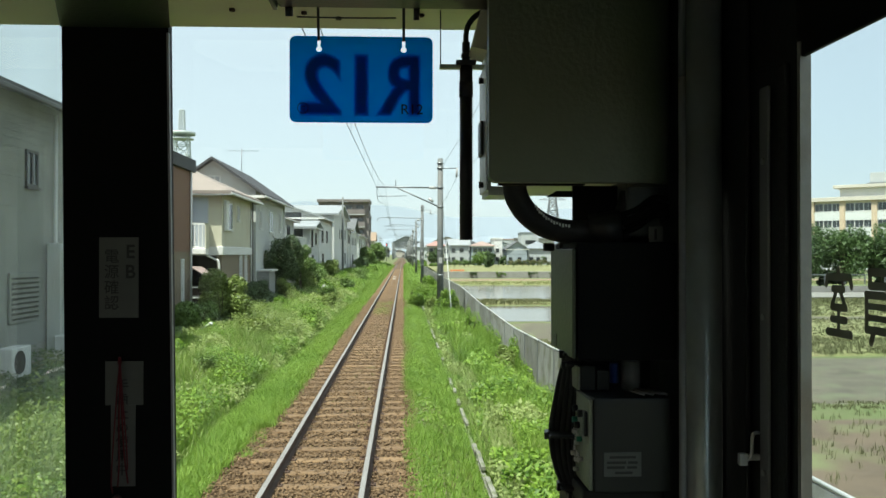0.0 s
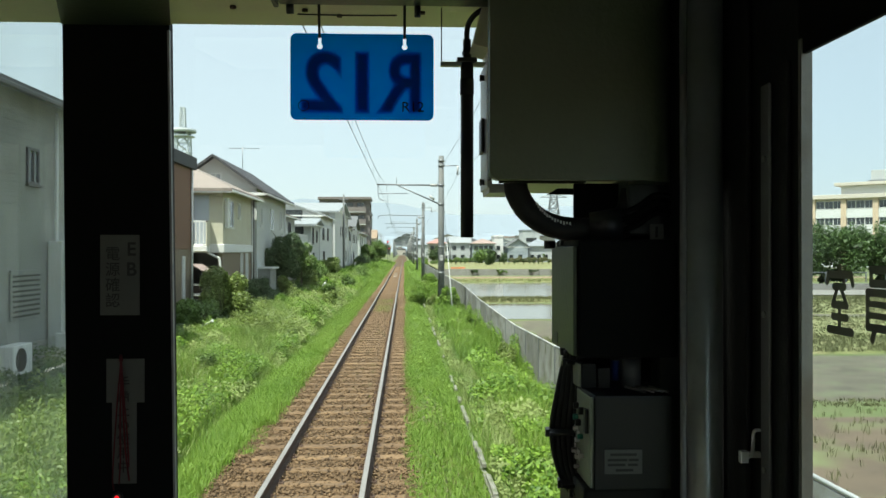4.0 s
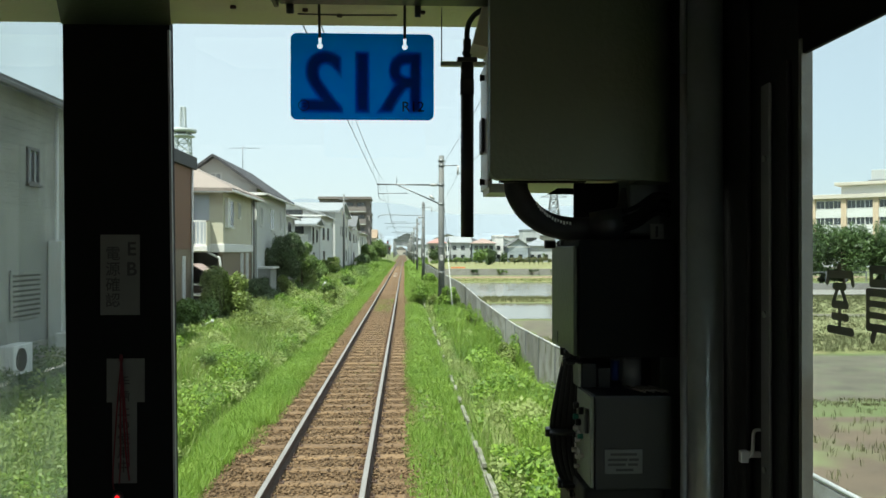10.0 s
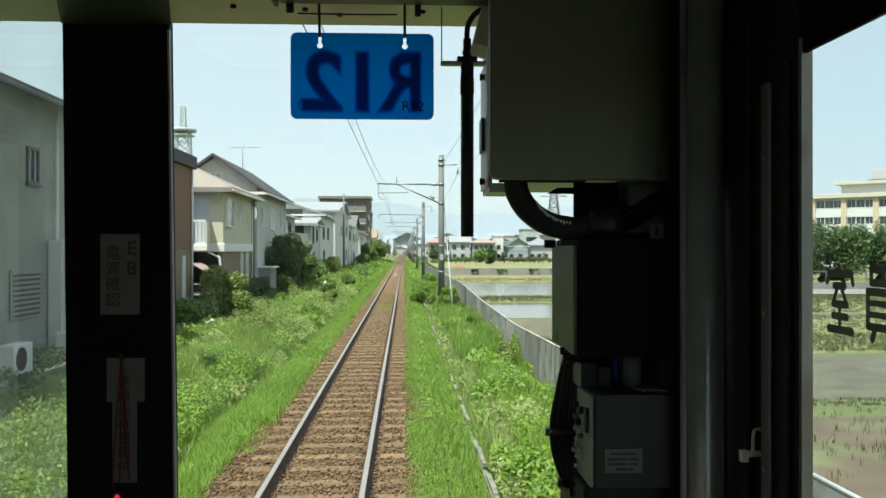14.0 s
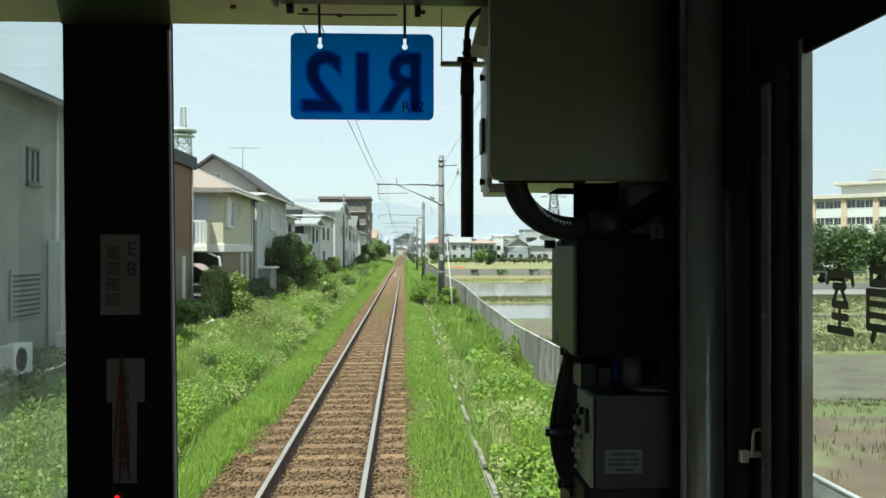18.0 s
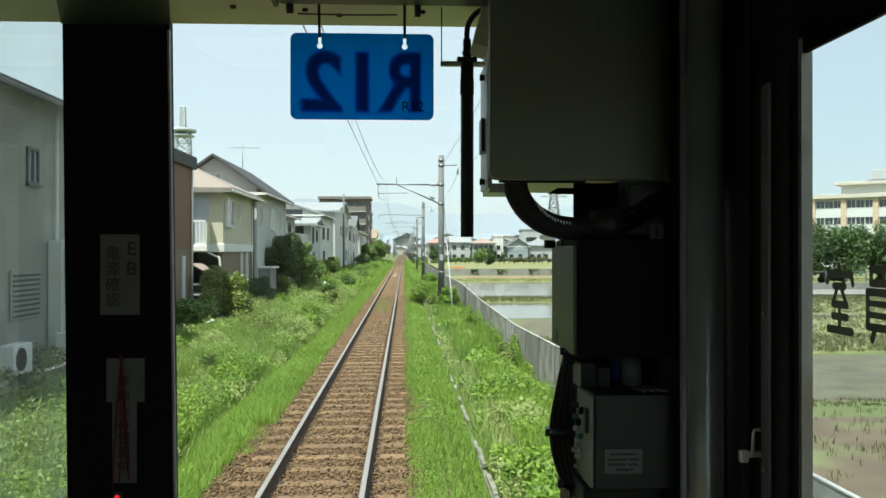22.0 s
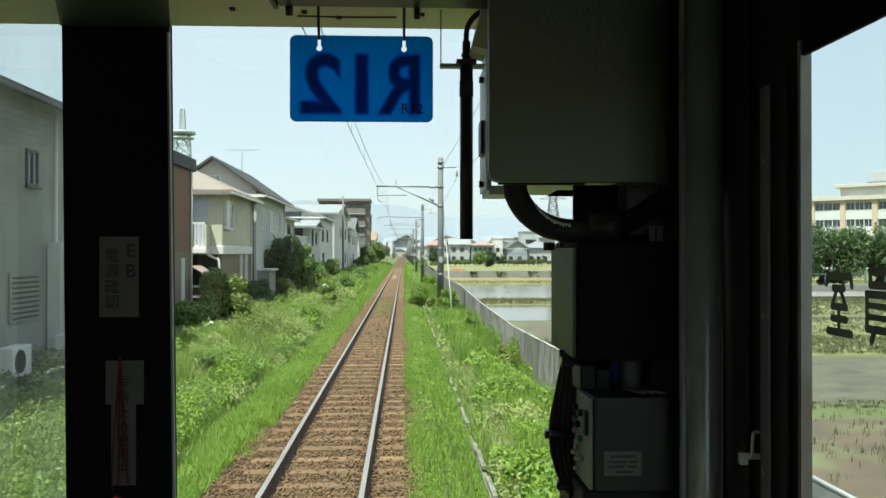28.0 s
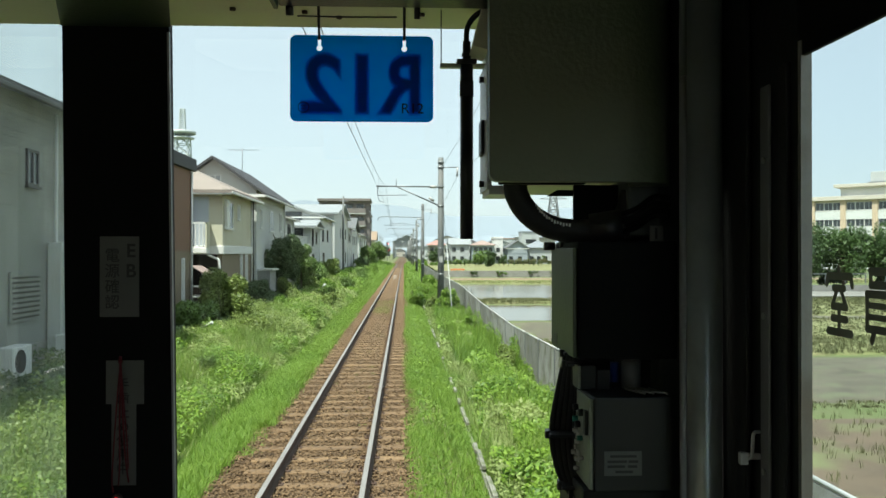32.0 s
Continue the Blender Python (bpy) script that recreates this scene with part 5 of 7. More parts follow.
SPANS = [2.0 + 41.0 * i for i in range(-4, 13)]
for i, y in enumerate(SPANS):
    catenary_pole(y, 2.9, 1 if i in (6, 7, 9) else 0)
st = thing("guy_stay", (3.3, 40, 0), "white sleeved guy wire staying the pole", "stay")
part("sleeve", tube((3.34, 40, -0.5), (3.16, 42.6, 3.1), 0.022, 8), "cabinet", st)
part("wire", tube((3.16, 42.6, 3.1), (2.95, 43, 6.2), 0.01, 6), "wire", st)
settle(st)
wires = thing("overhead_wires", (0, 200, 5.1), "thin dark overhead contact and catenary wires", "wires")
for i, (a, b) in enumerate(zip(SPANS, SPANS[1:])):
    za, zb = (0.12, -0.12) if i % 2 else (-0.12, 0.12)
    part("contact_wire", path_tube([(za, a, 5.15), ((za + zb) / 2, (a + b) / 2, 5.13), (zb, b, 5.15)], 0.007, 5, 3), "wire", wires)
    part("messenger_wire", path_tube([(za, a, 6.05), (za * 0.5, a * 0.75 + b * 0.25, 5.62), ((za + zb) / 2, (a + b) / 2, 5.48), (zb * 0.5, a * 0.25 + b * 0.75, 5.62), (zb, b, 6.05)], 0.0075, 5, 5), "wire", wires)
    for k in range(1, 8):
        f = k / 8
        zm = 6.05 - 0.57 * (1 - (2 * f - 1) ** 2)
        part("dropper", tube((za + (zb - za) * f, a + 41 * f, 5.14), (za + (zb - za) * f, a + 41 * f, zm), 0.003, 5), "wire", wires)
    for dx, z in ((0.82, 6.52), (0.25, 7.35)):
        part("feeder_wire", path_tube([(2.9 + dx, a, z), (2.9 + dx, (a + b) / 2, z - 0.5), (2.9 + dx, b, z)], 0.008, 5, 6), "wire", wires)
settle(wires)


# ---- houses ----
def window_part(parent, face, u, z, w, h, at, style="pane", frame_mat="dark_trim"):
    """A framed window on a wall. face: 'E' looks to +x at x=at, 'S' looks to -y at y=at."""
    def bx(u0, u1, z0, z1, d0, d1):
        return box(at + d0, at + d1, u0, u1, z0, z1) if face == "E" else box(u0, u1, at - d1, at - d0, z0, z1)
    t = 0.055
    bm = bx(u, u + w, z, z + t, -0.05, 0.05)
    for a in ((u, u + w, z + h - t, z + h), (u, u + t, z + t, z + h - t), (u + w - t, u + w, z + t, z + h - t), (u + w / 2 - t / 2, u + w / 2 + t / 2, z + t, z + h - t)):
        o = bx(*a, -0.05, 0.05)
        tmp = bpy.data.meshes.new("tmp")
        o.to_mesh(tmp)
        o.free()
        bm.from_mesh(tmp)
        bpy.data.meshes.remove(tmp)
    win = part("window", bm, frame_mat, parent)
    part("pane", bx(u + t, u + w - t, z + t, z + h - t, -0.02, 0.022), style, win)
    part("sill", bx(u - 0.04, u + w + 0.04, z - 0.05, z, -0.02, 0.09), frame_mat, win)
    return win


def roof_mesh(x0, x1, y0, y1, z, rise, kind, over=0.5, thick=0.14):
    x0, x1, y0, y1 = x0 - over, x1 + over, y0 - over, y1 + over
    bm = bmesh.new()
    cx, cy = (x0 + x1) / 2, (y0 + y1) / 2
    if kind == "flat":
        add_box(bm, x0 + over - 0.15, x1 - over + 0.15, y0 + over - 0.15, y1 - over + 0.15, z, z + 0.45, 0.02, 1)
        return bm
    if kind == "hip":
        k = min(x1 - x0, y1 - y0) / 2
        ridge = [(cx, y0 + k, z + rise), (cx, y1 - k, z + rise)] if (y1 - y0) >= (x1 - x0) else [(x0 + k, cy, z + rise), (x1 - k, cy, z + rise)]
        c = [(x0, y0, z), (x1, y0, z), (x1, y1, z), (x0, y1, z)]
        f = [(0, 1, 4), (1, 2, 5, 4), (2, 3, 5), (3, 0, 4, 5)] if (y1 - y0) >= (x1 - x0) else [(0, 1, 5, 4), (1, 2, 5), (2, 3, 4, 5), (3, 0, 4)]
        top = c + ridge
    elif kind == "along":   # ridge runs along the track
        top = [(x0, y0, z), (x1, y0, z), (x1, y1, z), (x0, y1, z), (cx, y0, z + rise), (cx, y1, z + rise)]
        f = [(1, 2, 5, 4), (3, 0, 4, 5)]
    else:                   # ridge runs across
        top = [(x0, y0, z), (x1, y0, z), (x1, y1, z), (x0, y1, z), (x0, cy, z + rise), (x1, cy, z + rise)]
        f = [(0, 1, 5, 4), (2, 3, 4, 5)]
    vs = [bm.verts.new(p) for p in top]
    fs = [bm.faces.new([vs[i] for i in q]) for q in f]
    bmesh.ops.recalc_face_normals(bm, faces=bm.faces)
    for fc in bm.faces:
        if fc.normal.z < 0:
            fc.normal_flip()
    r = bmesh.ops.extrude_face_region(bm, geom=list(bm.faces))
    for e in r["geom"]:
        if isinstance(e, bmesh.types.BMVert):
            e.co.z -= thick
    bmesh.ops.recalc_face_normals(bm, faces=bm.faces)
    return bm


def gable_fill(x0, x1, y0, y1, z, rise, kind, over=0.5):
    bm = bmesh.new()
    if kind == "along":
        cx, k = (x0 + x1) / 2, rise * (1 - over / ((x1 - x0) / 2 + over))
        k2 = rise * over / ((x1 - x0) / 2 + over)
        v = [(x0, y0, z - 0.02), (x1, y0, z - 0.02), (x1, y0, z + k2 - 0.16), (cx, y0, z + rise - 0.16), (x0, y0, z + k2 - 0.16)]
        v += [(a, y1, c) for a, b, c in v]
    else:
        cy = (y0 + y1) / 2
        k2 = rise * over / ((y1 - y0) / 2 + over)
        v = [(x0, y0, z - 0.02), (x0, y1, z - 0.02), (x0, y1, z + k2 - 0.16), (x0, cy, z + rise - 0.16), (x0, y0, z + k2 - 0.16)]
        v += [(x1, b, c) for a, b, c in v]
    vs = [bm.verts.new(p) for p in v]
    bm.faces.new(vs[:5])
    bm.faces.new(vs[5:][::-1])
    for i in range(5):
        bm.faces.new((vs[i], vs[(i + 1) % 5], vs[5 + (i + 1) % 5], vs[5 + i]))
    bmesh.ops.recalc_face_normals(bm, faces=bm.faces)
    return bm


def house(label, x1, y0, y1, width, zg, top, wall, roof, kind="hip", rise=1.6, east=(), south=(), lower=None, over=0.5, frame_mat="dark_trim", style="pane", name="house", eave="trim"):
    """A house whose track-side wall stands at x1 from y0 to y1. east, south: windows (u, z, w, h) on the walls to the track and to -y."""
    x0 = x1 - width
    t = thing(name, (x1 - width / 2, (y0 + y1) / 2, zg), label, "house")
    if lower:
        part("lower_wall", box(x0, x1, y0, y1, zg - 0.3, lower[1]), lower[0], t)
        part("wall", box(x0 - 0.02, x1 + 0.02, y0 - 0.02, y1 + 0.02, lower[1], top), wall, t)
    else:
        part("wall", box(x0, x1, y0, y1, zg - 0.3, top), wall, t)
    part("plinth", box(x0 - 0.03, x1 + 0.03, y0 - 0.03, y1 + 0.03, zg - 0.3, zg + 0.35, 0.01, 1), "concrete", t)
    if kind in ("along", "across"):
        part("gable", gable_fill(x0 + 0.01, x1 - 0.01, y0 + 0.01, y1 - 0.01, top, rise, kind, over), wall, t)
    rf = part("roof", roof_mesh(x0, x1, y0, y1, top + (0 if kind == "flat" else -0.02), rise, kind, over), roof, t)
    if kind != "flat":
        part("gutter", box(x1 + over - 0.06, x1 + over + 0.06, y0 - over, y1 + over, top - 0.2, top - 0.1, 0.02, 1), eave, t)
        part("fascia", box(x0 - over + 0.05, x1 + over - 0.05, y0 - over + 0.02, y0 - over + 0.05, top - 0.22, top - 0.08), eave, t)
    part("downpipe", tube((x1 + 0.07, y1 - 0.25, zg), (x1 + 0.07, y1 - 0.25, top), 0.04, 8), "trim", t)
    for u, z, w, h in east:
        window_part(t, "E", u, z, w, h, x1 + (0.02 if lower and z > lower[1] else 0), style, frame_mat)
    for u, z, w, h in south:
        window_part(t, "S", u, z, w, h, y0 - (0.02 if lower and z > lower[1] else 0), style, frame_mat)
    return t


def aircon(parent_label, x, y, z):
    t = thing("air_conditioner", (x, y, z), parent_label, "air conditioner")
    part("casing", box(x - 0.15, x + 0.15, y - 0.4, y + 0.4, z, z + 0.58, 0.02, 1), "trim", t)
    part("grille", tube((x + 0.15, y - 0.1, z + 0.3), (x + 0.165, y - 0.1, z + 0.3), 0.22, 16), "dark_trim", t)
    return settle(t)


W = -6.65
G = 0.45
h = house("pale pinkish beige apartment house beside the line", W, -8.5, 6.5, 8, G, 6.0, "wall_pink", "tile_grey", "flat", 1, east=[(-6, 3.9, 1.2, 1.3), (-2, 3.9, 1.2, 1.3), (2.5, 3.9, 1.2, 1.3)])
settle(h)
h = house("grey sided two-storey house with a dark hipped roof", W, 7.6, 20.6, 8.5, G, 5.85, "wall_grey", "tile_dark", "hip", 1.9,
          east=[(17.65, 4.05, 0.55, 0.75), (12.0, 3.9, 1.4, 1.2), (11.5, 1.3, 1.6, 1.4)], over=0.55, eave="dark_trim")
for i in range(34):
    part("siding_joint", box(W + 0.001, W + 0.012, 7.62, 20.58, G + 0.45 + i * 0.15, G + 0.462 + i * 0.15), "wall_grey", h)
part("lower_annex", box(W + 0.05, W + 0.35, 18.6, 20.5, G - 0.1, 2.9, 0.02, 1), "wall_plain", h)
part("annex_post", box(W + 0.36, W + 0.44, 18.7, 18.85, G - 0.1, 2.8, 0.01, 1), "trim", h)
part("vent_panel", box(W + 0.013, W + 0.06, 16.9, 18.2, 1.3, 2.3, 0.01, 1), "wall_grey", h)
for i in range(9):
    part("vent_slat", box(W + 0.06, W + 0.08, 16.95, 18.15, 1.36 + i * 0.1, 1.40 + i * 0.1), "dark_trim", h)
part("downpipe", tube((W + 0.08, 19.0, G), (W + 0.08, 19.0, 5.7), 0.04, 8), "trim", h)
settle(h)
h = house("brown tile clad house with a dark roof edge", W, 21.8, 31.2, 8.0, G, 5.62, "wall_brown", "tile_dark", "flat", 0.4, lower=("wall_tan", 2.75), east=[(23.2, 3.4, 1.4, 1.6), (27.3, 3.5, 0.25, 1.5), (29.8, 1.0, 0.3, 1.5)], frame_mat="trim")
for y in (26.2, 26.9):
    part("wall_pipe", tube((W + 0.09, y, G), (W + 0.09, y, 3.4), 0.05, 8), "wall_brown", h)
settle(h)
sd = thing("garden_shed", (W + 0.6, 23.5, G), "plain grey-green metal garden shed beside the brown house", "shed")
part("body", box(W + 0.1, W + 1.0, 22.4, 24.8, G - 0.1, 1.65, 0.01, 1), "shed", sd)
part("lid", box(W + 0.06, W + 1.05, 22.35, 24.85, 1.66, 1.73, 0.01, 1), "trim", sd)
part("door", box(W + 1.002, W + 1.02, 22.7, 23.6, G, 1.58, 0.004, 1), "shed", sd)
settle(sd)

# cream house with a balcony over an open car port
h = house("cream plastered house with balcony and pink slate roof", W, 36.4, 43.3, 7.0, G, 5.35, "wall_cream", "tile_pink", "hip", 1.9,
          east=[(39.6, 4.2, 0.5, 0.7), (40.3, 1.3, 0.5, 1.3), (41.6, 1.3, 0.5, 1.3)], lower=("wall_tan", 2.78), over=0.5, frame_mat="trim", style="curtain_pane")
window_part(h, "E", 36.75, 3.72, 1.7, 1.2, W + 0.02, "pane", "trim")
part("shutter_box", box(W + 0.03, W + 0.16, 36.7, 37.25, 3.68, 4.96, 0.01, 1), "trim", h)
part("corner_drain", tube((W + 0.09, 43.2, G), (W + 0.09, 43.2, 5.3), 0.06, 8), "dark_trim", h)
part("band", box(W - 7.1, W + 0.1, 36.28, 43.4, 2.62, 2.98, 0.02, 1), "trim", h)
# thin sheet on the cream wall; its blue-grey paints the balcony's shade
part("balcony_recess", box(W - 4.6, W - 0.55, 36.36, 36.379, 2.98, 5.05), "recess", h, "blue-grey sheet painted as the shaded wall behind the balcony rail")
window_part(h, "S", W - 2.9, 3.0, 1.7, 1.8, 36.35)
bal = part("balcony", box(W - 4.6, W - 0.5, 35.75, 36.27, 2.66, 2.9, 0.02, 1), "trim", h)
part("balcony_rail", box(W - 4.6, W - 0.5, 35.76, 35.82, 3.88, 3.96), "trim", bal)
for i in range(26):
    part("baluster", box(W - 4.55 + i * 0.155, W - 4.515 + i * 0.155, 35.77, 35.81, 2.9, 3.88), "trim", bal)
part("balcony_end_wall", box(W - 0.56, W - 0.5, 35.76, 36.37, 2.9, 3.96), "wall_cream", bal)
# flat panel; the depth of the garage is only its dark colour
part("garage_back", box(W - 6.8, W - 0.2, 36.28, 36.395, G - 0.1, 2.6), "garage", h, "near-black panel for the shaded open garage under the balcony")
part("corner_pipe", path_tube([(W - 0.55, 36.2, 2.6), (W - 0.25, 36.2, 2.45), (W - 0.06, 36.2, 2.2), (W - 0.06, 36.2, G)], 0.05, 8, 6), "trim", h)
settle(h)


def car(x, y, zg, paint, label, turn=0.0):
    """A small hatchback standing with its tail towards -y."""
    t = thing("car", (x, y, zg), label, "car")
    side = [(-1.7, 0.35), (-1.72, 0.75), (-1.66, 1.02), (-1.45, 1.55), (-1.2, 1.64), (0.35, 1.62), (0.85, 1.08), (1.6, 0.92), (1.72, 0.6), (1.68, 0.32)]
    v = [(sx * (0.74 if sz < 1.2 else 0.62), yy, sz) for sx in (-1, 1) for yy, sz in side]
    n = len(side)
    f = [tuple(range(n))[::-1], tuple(range(n, 2 * n))] + [(i, (i + 1) % n, n + (i + 1) % n, n + i) for i in range(n)]
    raw("body", v, f, paint, t)
    for sx in (-1, 1):
        raw("side_window", [(sx * 0.745, -1.45, 1.08), (sx * 0.745, 0.75, 1.08), (sx * 0.645, 0.3, 1.52), (sx * 0.645, -1.25, 1.52)], [(0, 1, 2, 3)], "pane", t)
        for wy in (-1.1, 1.1):
            w = part("wheel", tube((sx * 0.62, wy, 0.29), (sx * 0.77, wy, 0.29), 0.29, 18), "tyre", t)
            part("rim", tube((sx * 0.77, wy, 0.29), (sx * 0.785, wy, 0.29), 0.18, 14), "galv", w)
        part("tail_lamp", box(sx * 0.6 - 0.07, sx * 0.6 + 0.07, -1.75, -1.70, 0.75, 1.0, 0.01, 1), "red_ink", t)
    raw("rear_window", [(-0.6, -1.675, 1.06), (0.6, -1.675, 1.06), (0.55, -1.47, 1.52), (-0.55, -1.47, 1.52)], [(0, 1, 2, 3)], "pane", t)
    raw("windscreen", [(-0.62, 0.86, 1.1), (0.62, 0.86, 1.1), (0.56, 0.4, 1.58), (-0.56, 0.4, 1.58)], [(0, 1, 2, 3)], "pane", t)
    part("bumper", box(-0.74, 0.74, -1.8, -1.68, 0.35, 0.62, 0.04, 2), paint, t)
    t.rotation_euler = (0, 0, radians(turn))
    return t


# tube-framed shelter in the garage yard
sh = thing("cycle_shelter", (W - 0.8, 34.3, G), "small shelter of white tubes with a pinkish roof sheet", "shelter")
for y in (33.7, 35.0):
    part("arch", path_tube([(W - 2.4, y, G), (W - 2.4, y, 1.75), (W - 2.0, y, 2.1), (W - 0.6, y, 2.1), (W - 0.05, y, 1.75), (W + 0.03, y, 1.4), (W + 0.03, y, G)], 0.022, 8, 6), "cabinet", sh)
    for z in (1.35, 0.95):
        part("rail", tube((W - 2.4, y, z), (W + 0.03, y, z), 0.016 if z > 1 else 0.025, 8), "cabinet", sh)
    part("upright", tube((W - 1.0, y, 0.95), (W - 1.0, y, 2.08), 0.022, 8), "cabinet", sh)
for z, x in ((2.11, W - 2.0), (2.11, W - 0.6), (1.76, W - 0.03)):
    part("purlin", tube((x, 33.6, z), (x, 35.1, z), 0.025, 8), "cabinet", sh)
part("roof_sheet", box(W - 2.05, W - 0.55, 33.55, 35.15, 2.14, 2.17), "far_roof_warm", sh)
rs = part("roof_slope", box(-0.34, 0.34, 33.55, 35.15, -0.015, 0.015), "far_roof_warm", sh, at=(W - 0.29, 0, 1.985))
rs.rotation_euler = (0, radians(31), 0)
settle(sh)
car(-9.5, 150, G, "car_white", "white van-like car parked beside a house", 90)
car(-8.6, 276, G, "car_dark", "dark car parked beside the red-brown house", 15)

h = house("off-white house with a steep dark gable roof", W + 0.1, 44.2, 54.4, 4.3, G, 5.75, "wall_plain", "tile_dark", "along", 1.9,
          east=[(45.2, 4.0, 0.7, 1.0), (48.5, 3.9, 1.4, 1.2), (52.2, 4.0, 0.8, 1.1), (50.5, 1.2, 1.6, 1.4)], south=[(W - 2.3, 6.2, 0.6, 0.5)], over=0.55, frame_mat="trim", style="curtain_pane")
part("porch_roof", box(W + 0.1, W + 0.9, 44.4, 46.6, 1.75, 1.85, 0.02, 1), "trim", h)
part("porch", box(W + 0.1, W + 0.75, 44.5, 46.5, G - 0.2, 1.75), "wall_grey", h)
settle(h)
h = house("off-white house with a long panelled balcony", W - 1.2, 56, 69, 8, G, 5.35, "wall_plain", "tile_tan", "hip", 1.0, east=[(57.2, 3.0, 1.5, 1.9), (60, 3.0, 1.0, 1.9), (62.2, 3.0, 1.6, 1.9), (65.5, 3.0, 1.5, 1.9), (58, 1.0, 1.5, 1.4), (63, 1.0, 1.6, 1.4)], frame_mat="dark_trim")
bal = part("balcony", box(W - 1.18, W - 0.08, 55.6, 69, 2.62, 2.84, 0.02, 1), "trim", h)
for k in range(10):
    part("balcony_panel", box(W - 0.14, W - 0.10, 55.62 + k * 1.34, 56.92 + k * 1.34, 2.85, 3.9, 0.005, 1), "cabinet", bal)
part("balcony_end", box(W - 1.18, W - 0.15, 55.6, 55.64, 2.85, 3.9), "cabinet", bal)
part("handrail", box(W - 0.16, W - 0.08, 55.6, 69, 3.91, 3.97, 0.01, 1), "trim", bal)
for y in (56.2, 62, 68.5):
    part("balcony_post", box(W - 0.2, W - 0.1, y, y + 0.1, G - 0.1, 2.62), "trim", h)
settle(h)
h = house("off-white annex with a bright metal roof", W, 70.6, 77.6, 5, G, 4.95, "wall_plain", "tin", "across", 0.6, east=[(71.6, 3.3, 1.0, 1.4), (74.6, 3.5, 1.0, 1.0), (72, 1.2, 1.0, 1.4)], south=[(W - 1.4, 3.2, 0.8, 1.6)])
settle(h)
h = house("large white house with a shallow gable roof", W - 0.1, 79, 92.5, 9, G, 6.1, "wall_white", "tin", "along", 1.7, east=[(81.5, 3.8, 1.6, 1.3), (86.5, 3.8, 1.2, 1.2), (82, 1.2, 1.6, 1.5)], south=[(W - 3.6, 5.5, 1.9, 1.0)])
settle(h)
h = house("large white sided house with a white eave", W, 95, 116, 9, G, 7.2, "wall_white", "tin", "across", 1.5, east=[(103, 4.5, 0.5, 1.2), (106, 4.5, 0.5, 1.2), (112, 4.5, 1.0, 1.3), (112, 1.4, 1.1, 1.4)], frame_mat="dark_trim")
settle(h)
h = house("narrow grey-white house with a dark eave", W, 118, 124, 8, G, 6.2, "wall_plain", "tile_grey", "hip", 1.3, east=[(119, 4.2, 1.0, 1.2), (121.5, 4.2, 0.7, 1.0)])
settle(h)
h = house("white gabled house with small porches", W, 126, 141, 9, G, 6.0, "wall_white", "tile_grey", "across", 2.2, east=[(128, 4.0, 0.9, 1.2), (132, 4.0, 0.9, 1.2), (137, 4.0, 0.9, 1.2), (129, 1.2, 1.4, 1.4)])
settle(h)
h = house("white house with a grey tiled hip roof", W, 147, 172, 11, G, 5.9, "wall_white", "tile_grey", "hip", 2.0, east=[(150, 3.9, 0.8, 1.4), (156, 3.9, 0.8, 1.4), (166, 3.9, 0.8, 1.2), (165, 1.3, 0.8, 1.8)], south=[(W - 4, 3.9, 1.6, 1.4)])
settle(h)


def flats(label, x1, y0, y1, width, zg, storeys, storey=2.7, name="apartment_building"):
    x0 = x1 - width
    top = zg + storeys * storey
    t = thing(name, ((x0 + x1) / 2, (y0 + y1) / 2, zg), label, "apartment building")
    part("wall", box(x0, x1, y0, y1, zg - 0.3, top), "wall_taupe", t)
    part("roof", box(x0 - 0.25, x1 + 0.25, y0 - 1.3, y1 + 0.2, top, top + 0.55, 0.03, 1), "wall_taupe", t)
    for s in range(storeys):
        z = zg + s * storey
        if s:
            b = part("balcony", box(x0 + 0.1, x1 - 0.9, y0 - 1.25, y0 - 0.004, z - 0.12, z + 0.03), "wall_plain", t)
            part("parapet", box(x0 + 0.1, x1 - 0.9, y0 - 1.25, y0 - 1.13, z + 0.03, z + 1.1), "wall_taupe", b)
        for k in range(int(width // 2.6)):
            window_part(t, "S", x0 + 0.6 + k * 2.5, z + 0.25, 1.7, 1.8, y0)
        for k in range(max(1, int((y1 - y0) // 3))):
            window_part(t, "E", y0 + 1 + k * 3.0, z + 0.9, 1.3, 1.2, x1)
    return settle(t)


flats("taupe tiled five-storey block of flats", -6.4, 186, 194, 11, G, 5)
flats("brownish grey six-storey block of flats further along", -12.5, 345, 362, 22, G, 6, 2.9)
h = house("pale yellow house with a tan base and slate roof", W, 226, 237, 9, G, 6.2, "wall_cream", "tile_tan", "across", 2.4, lower=("wall_tan", 2.9), east=[(229, 4, 0.9, 1.4), (233, 4, 0.9, 1.4)])
settle(h)
h = house("house with a blue-grey tiled roof", W, 240, 252, 9, G, 5.6, "wall_plain", "tile_grey", "hip", 1.7, east=[(242, 3.8, 1.4, 1.3), (247, 3.8, 1.4, 1.3)])
settle(h)
h = house("red-brown clad house with a white stair", W - 1.5, 285, 305, 9, G, 6.2, "wall_red", "tile_grey", "hip", 1.6, east=[(288, 4.0, 1.2, 1.2), (293, 4.0, 1.2, 1.2), (299, 4.0, 1.2, 1.2)])
settle(h)
h = house("cream house with an orange tiled roof", W - 3, 402, 415, 10, G, 6.0, "wall_cream", "tile_orange", "hip", 1.7, south=[(W - 8, 3.9, 1.5, 1.3)])
settle(h)
aircon("white outdoor air conditioner beside the cream house", W + 0.35, 41.8, G)
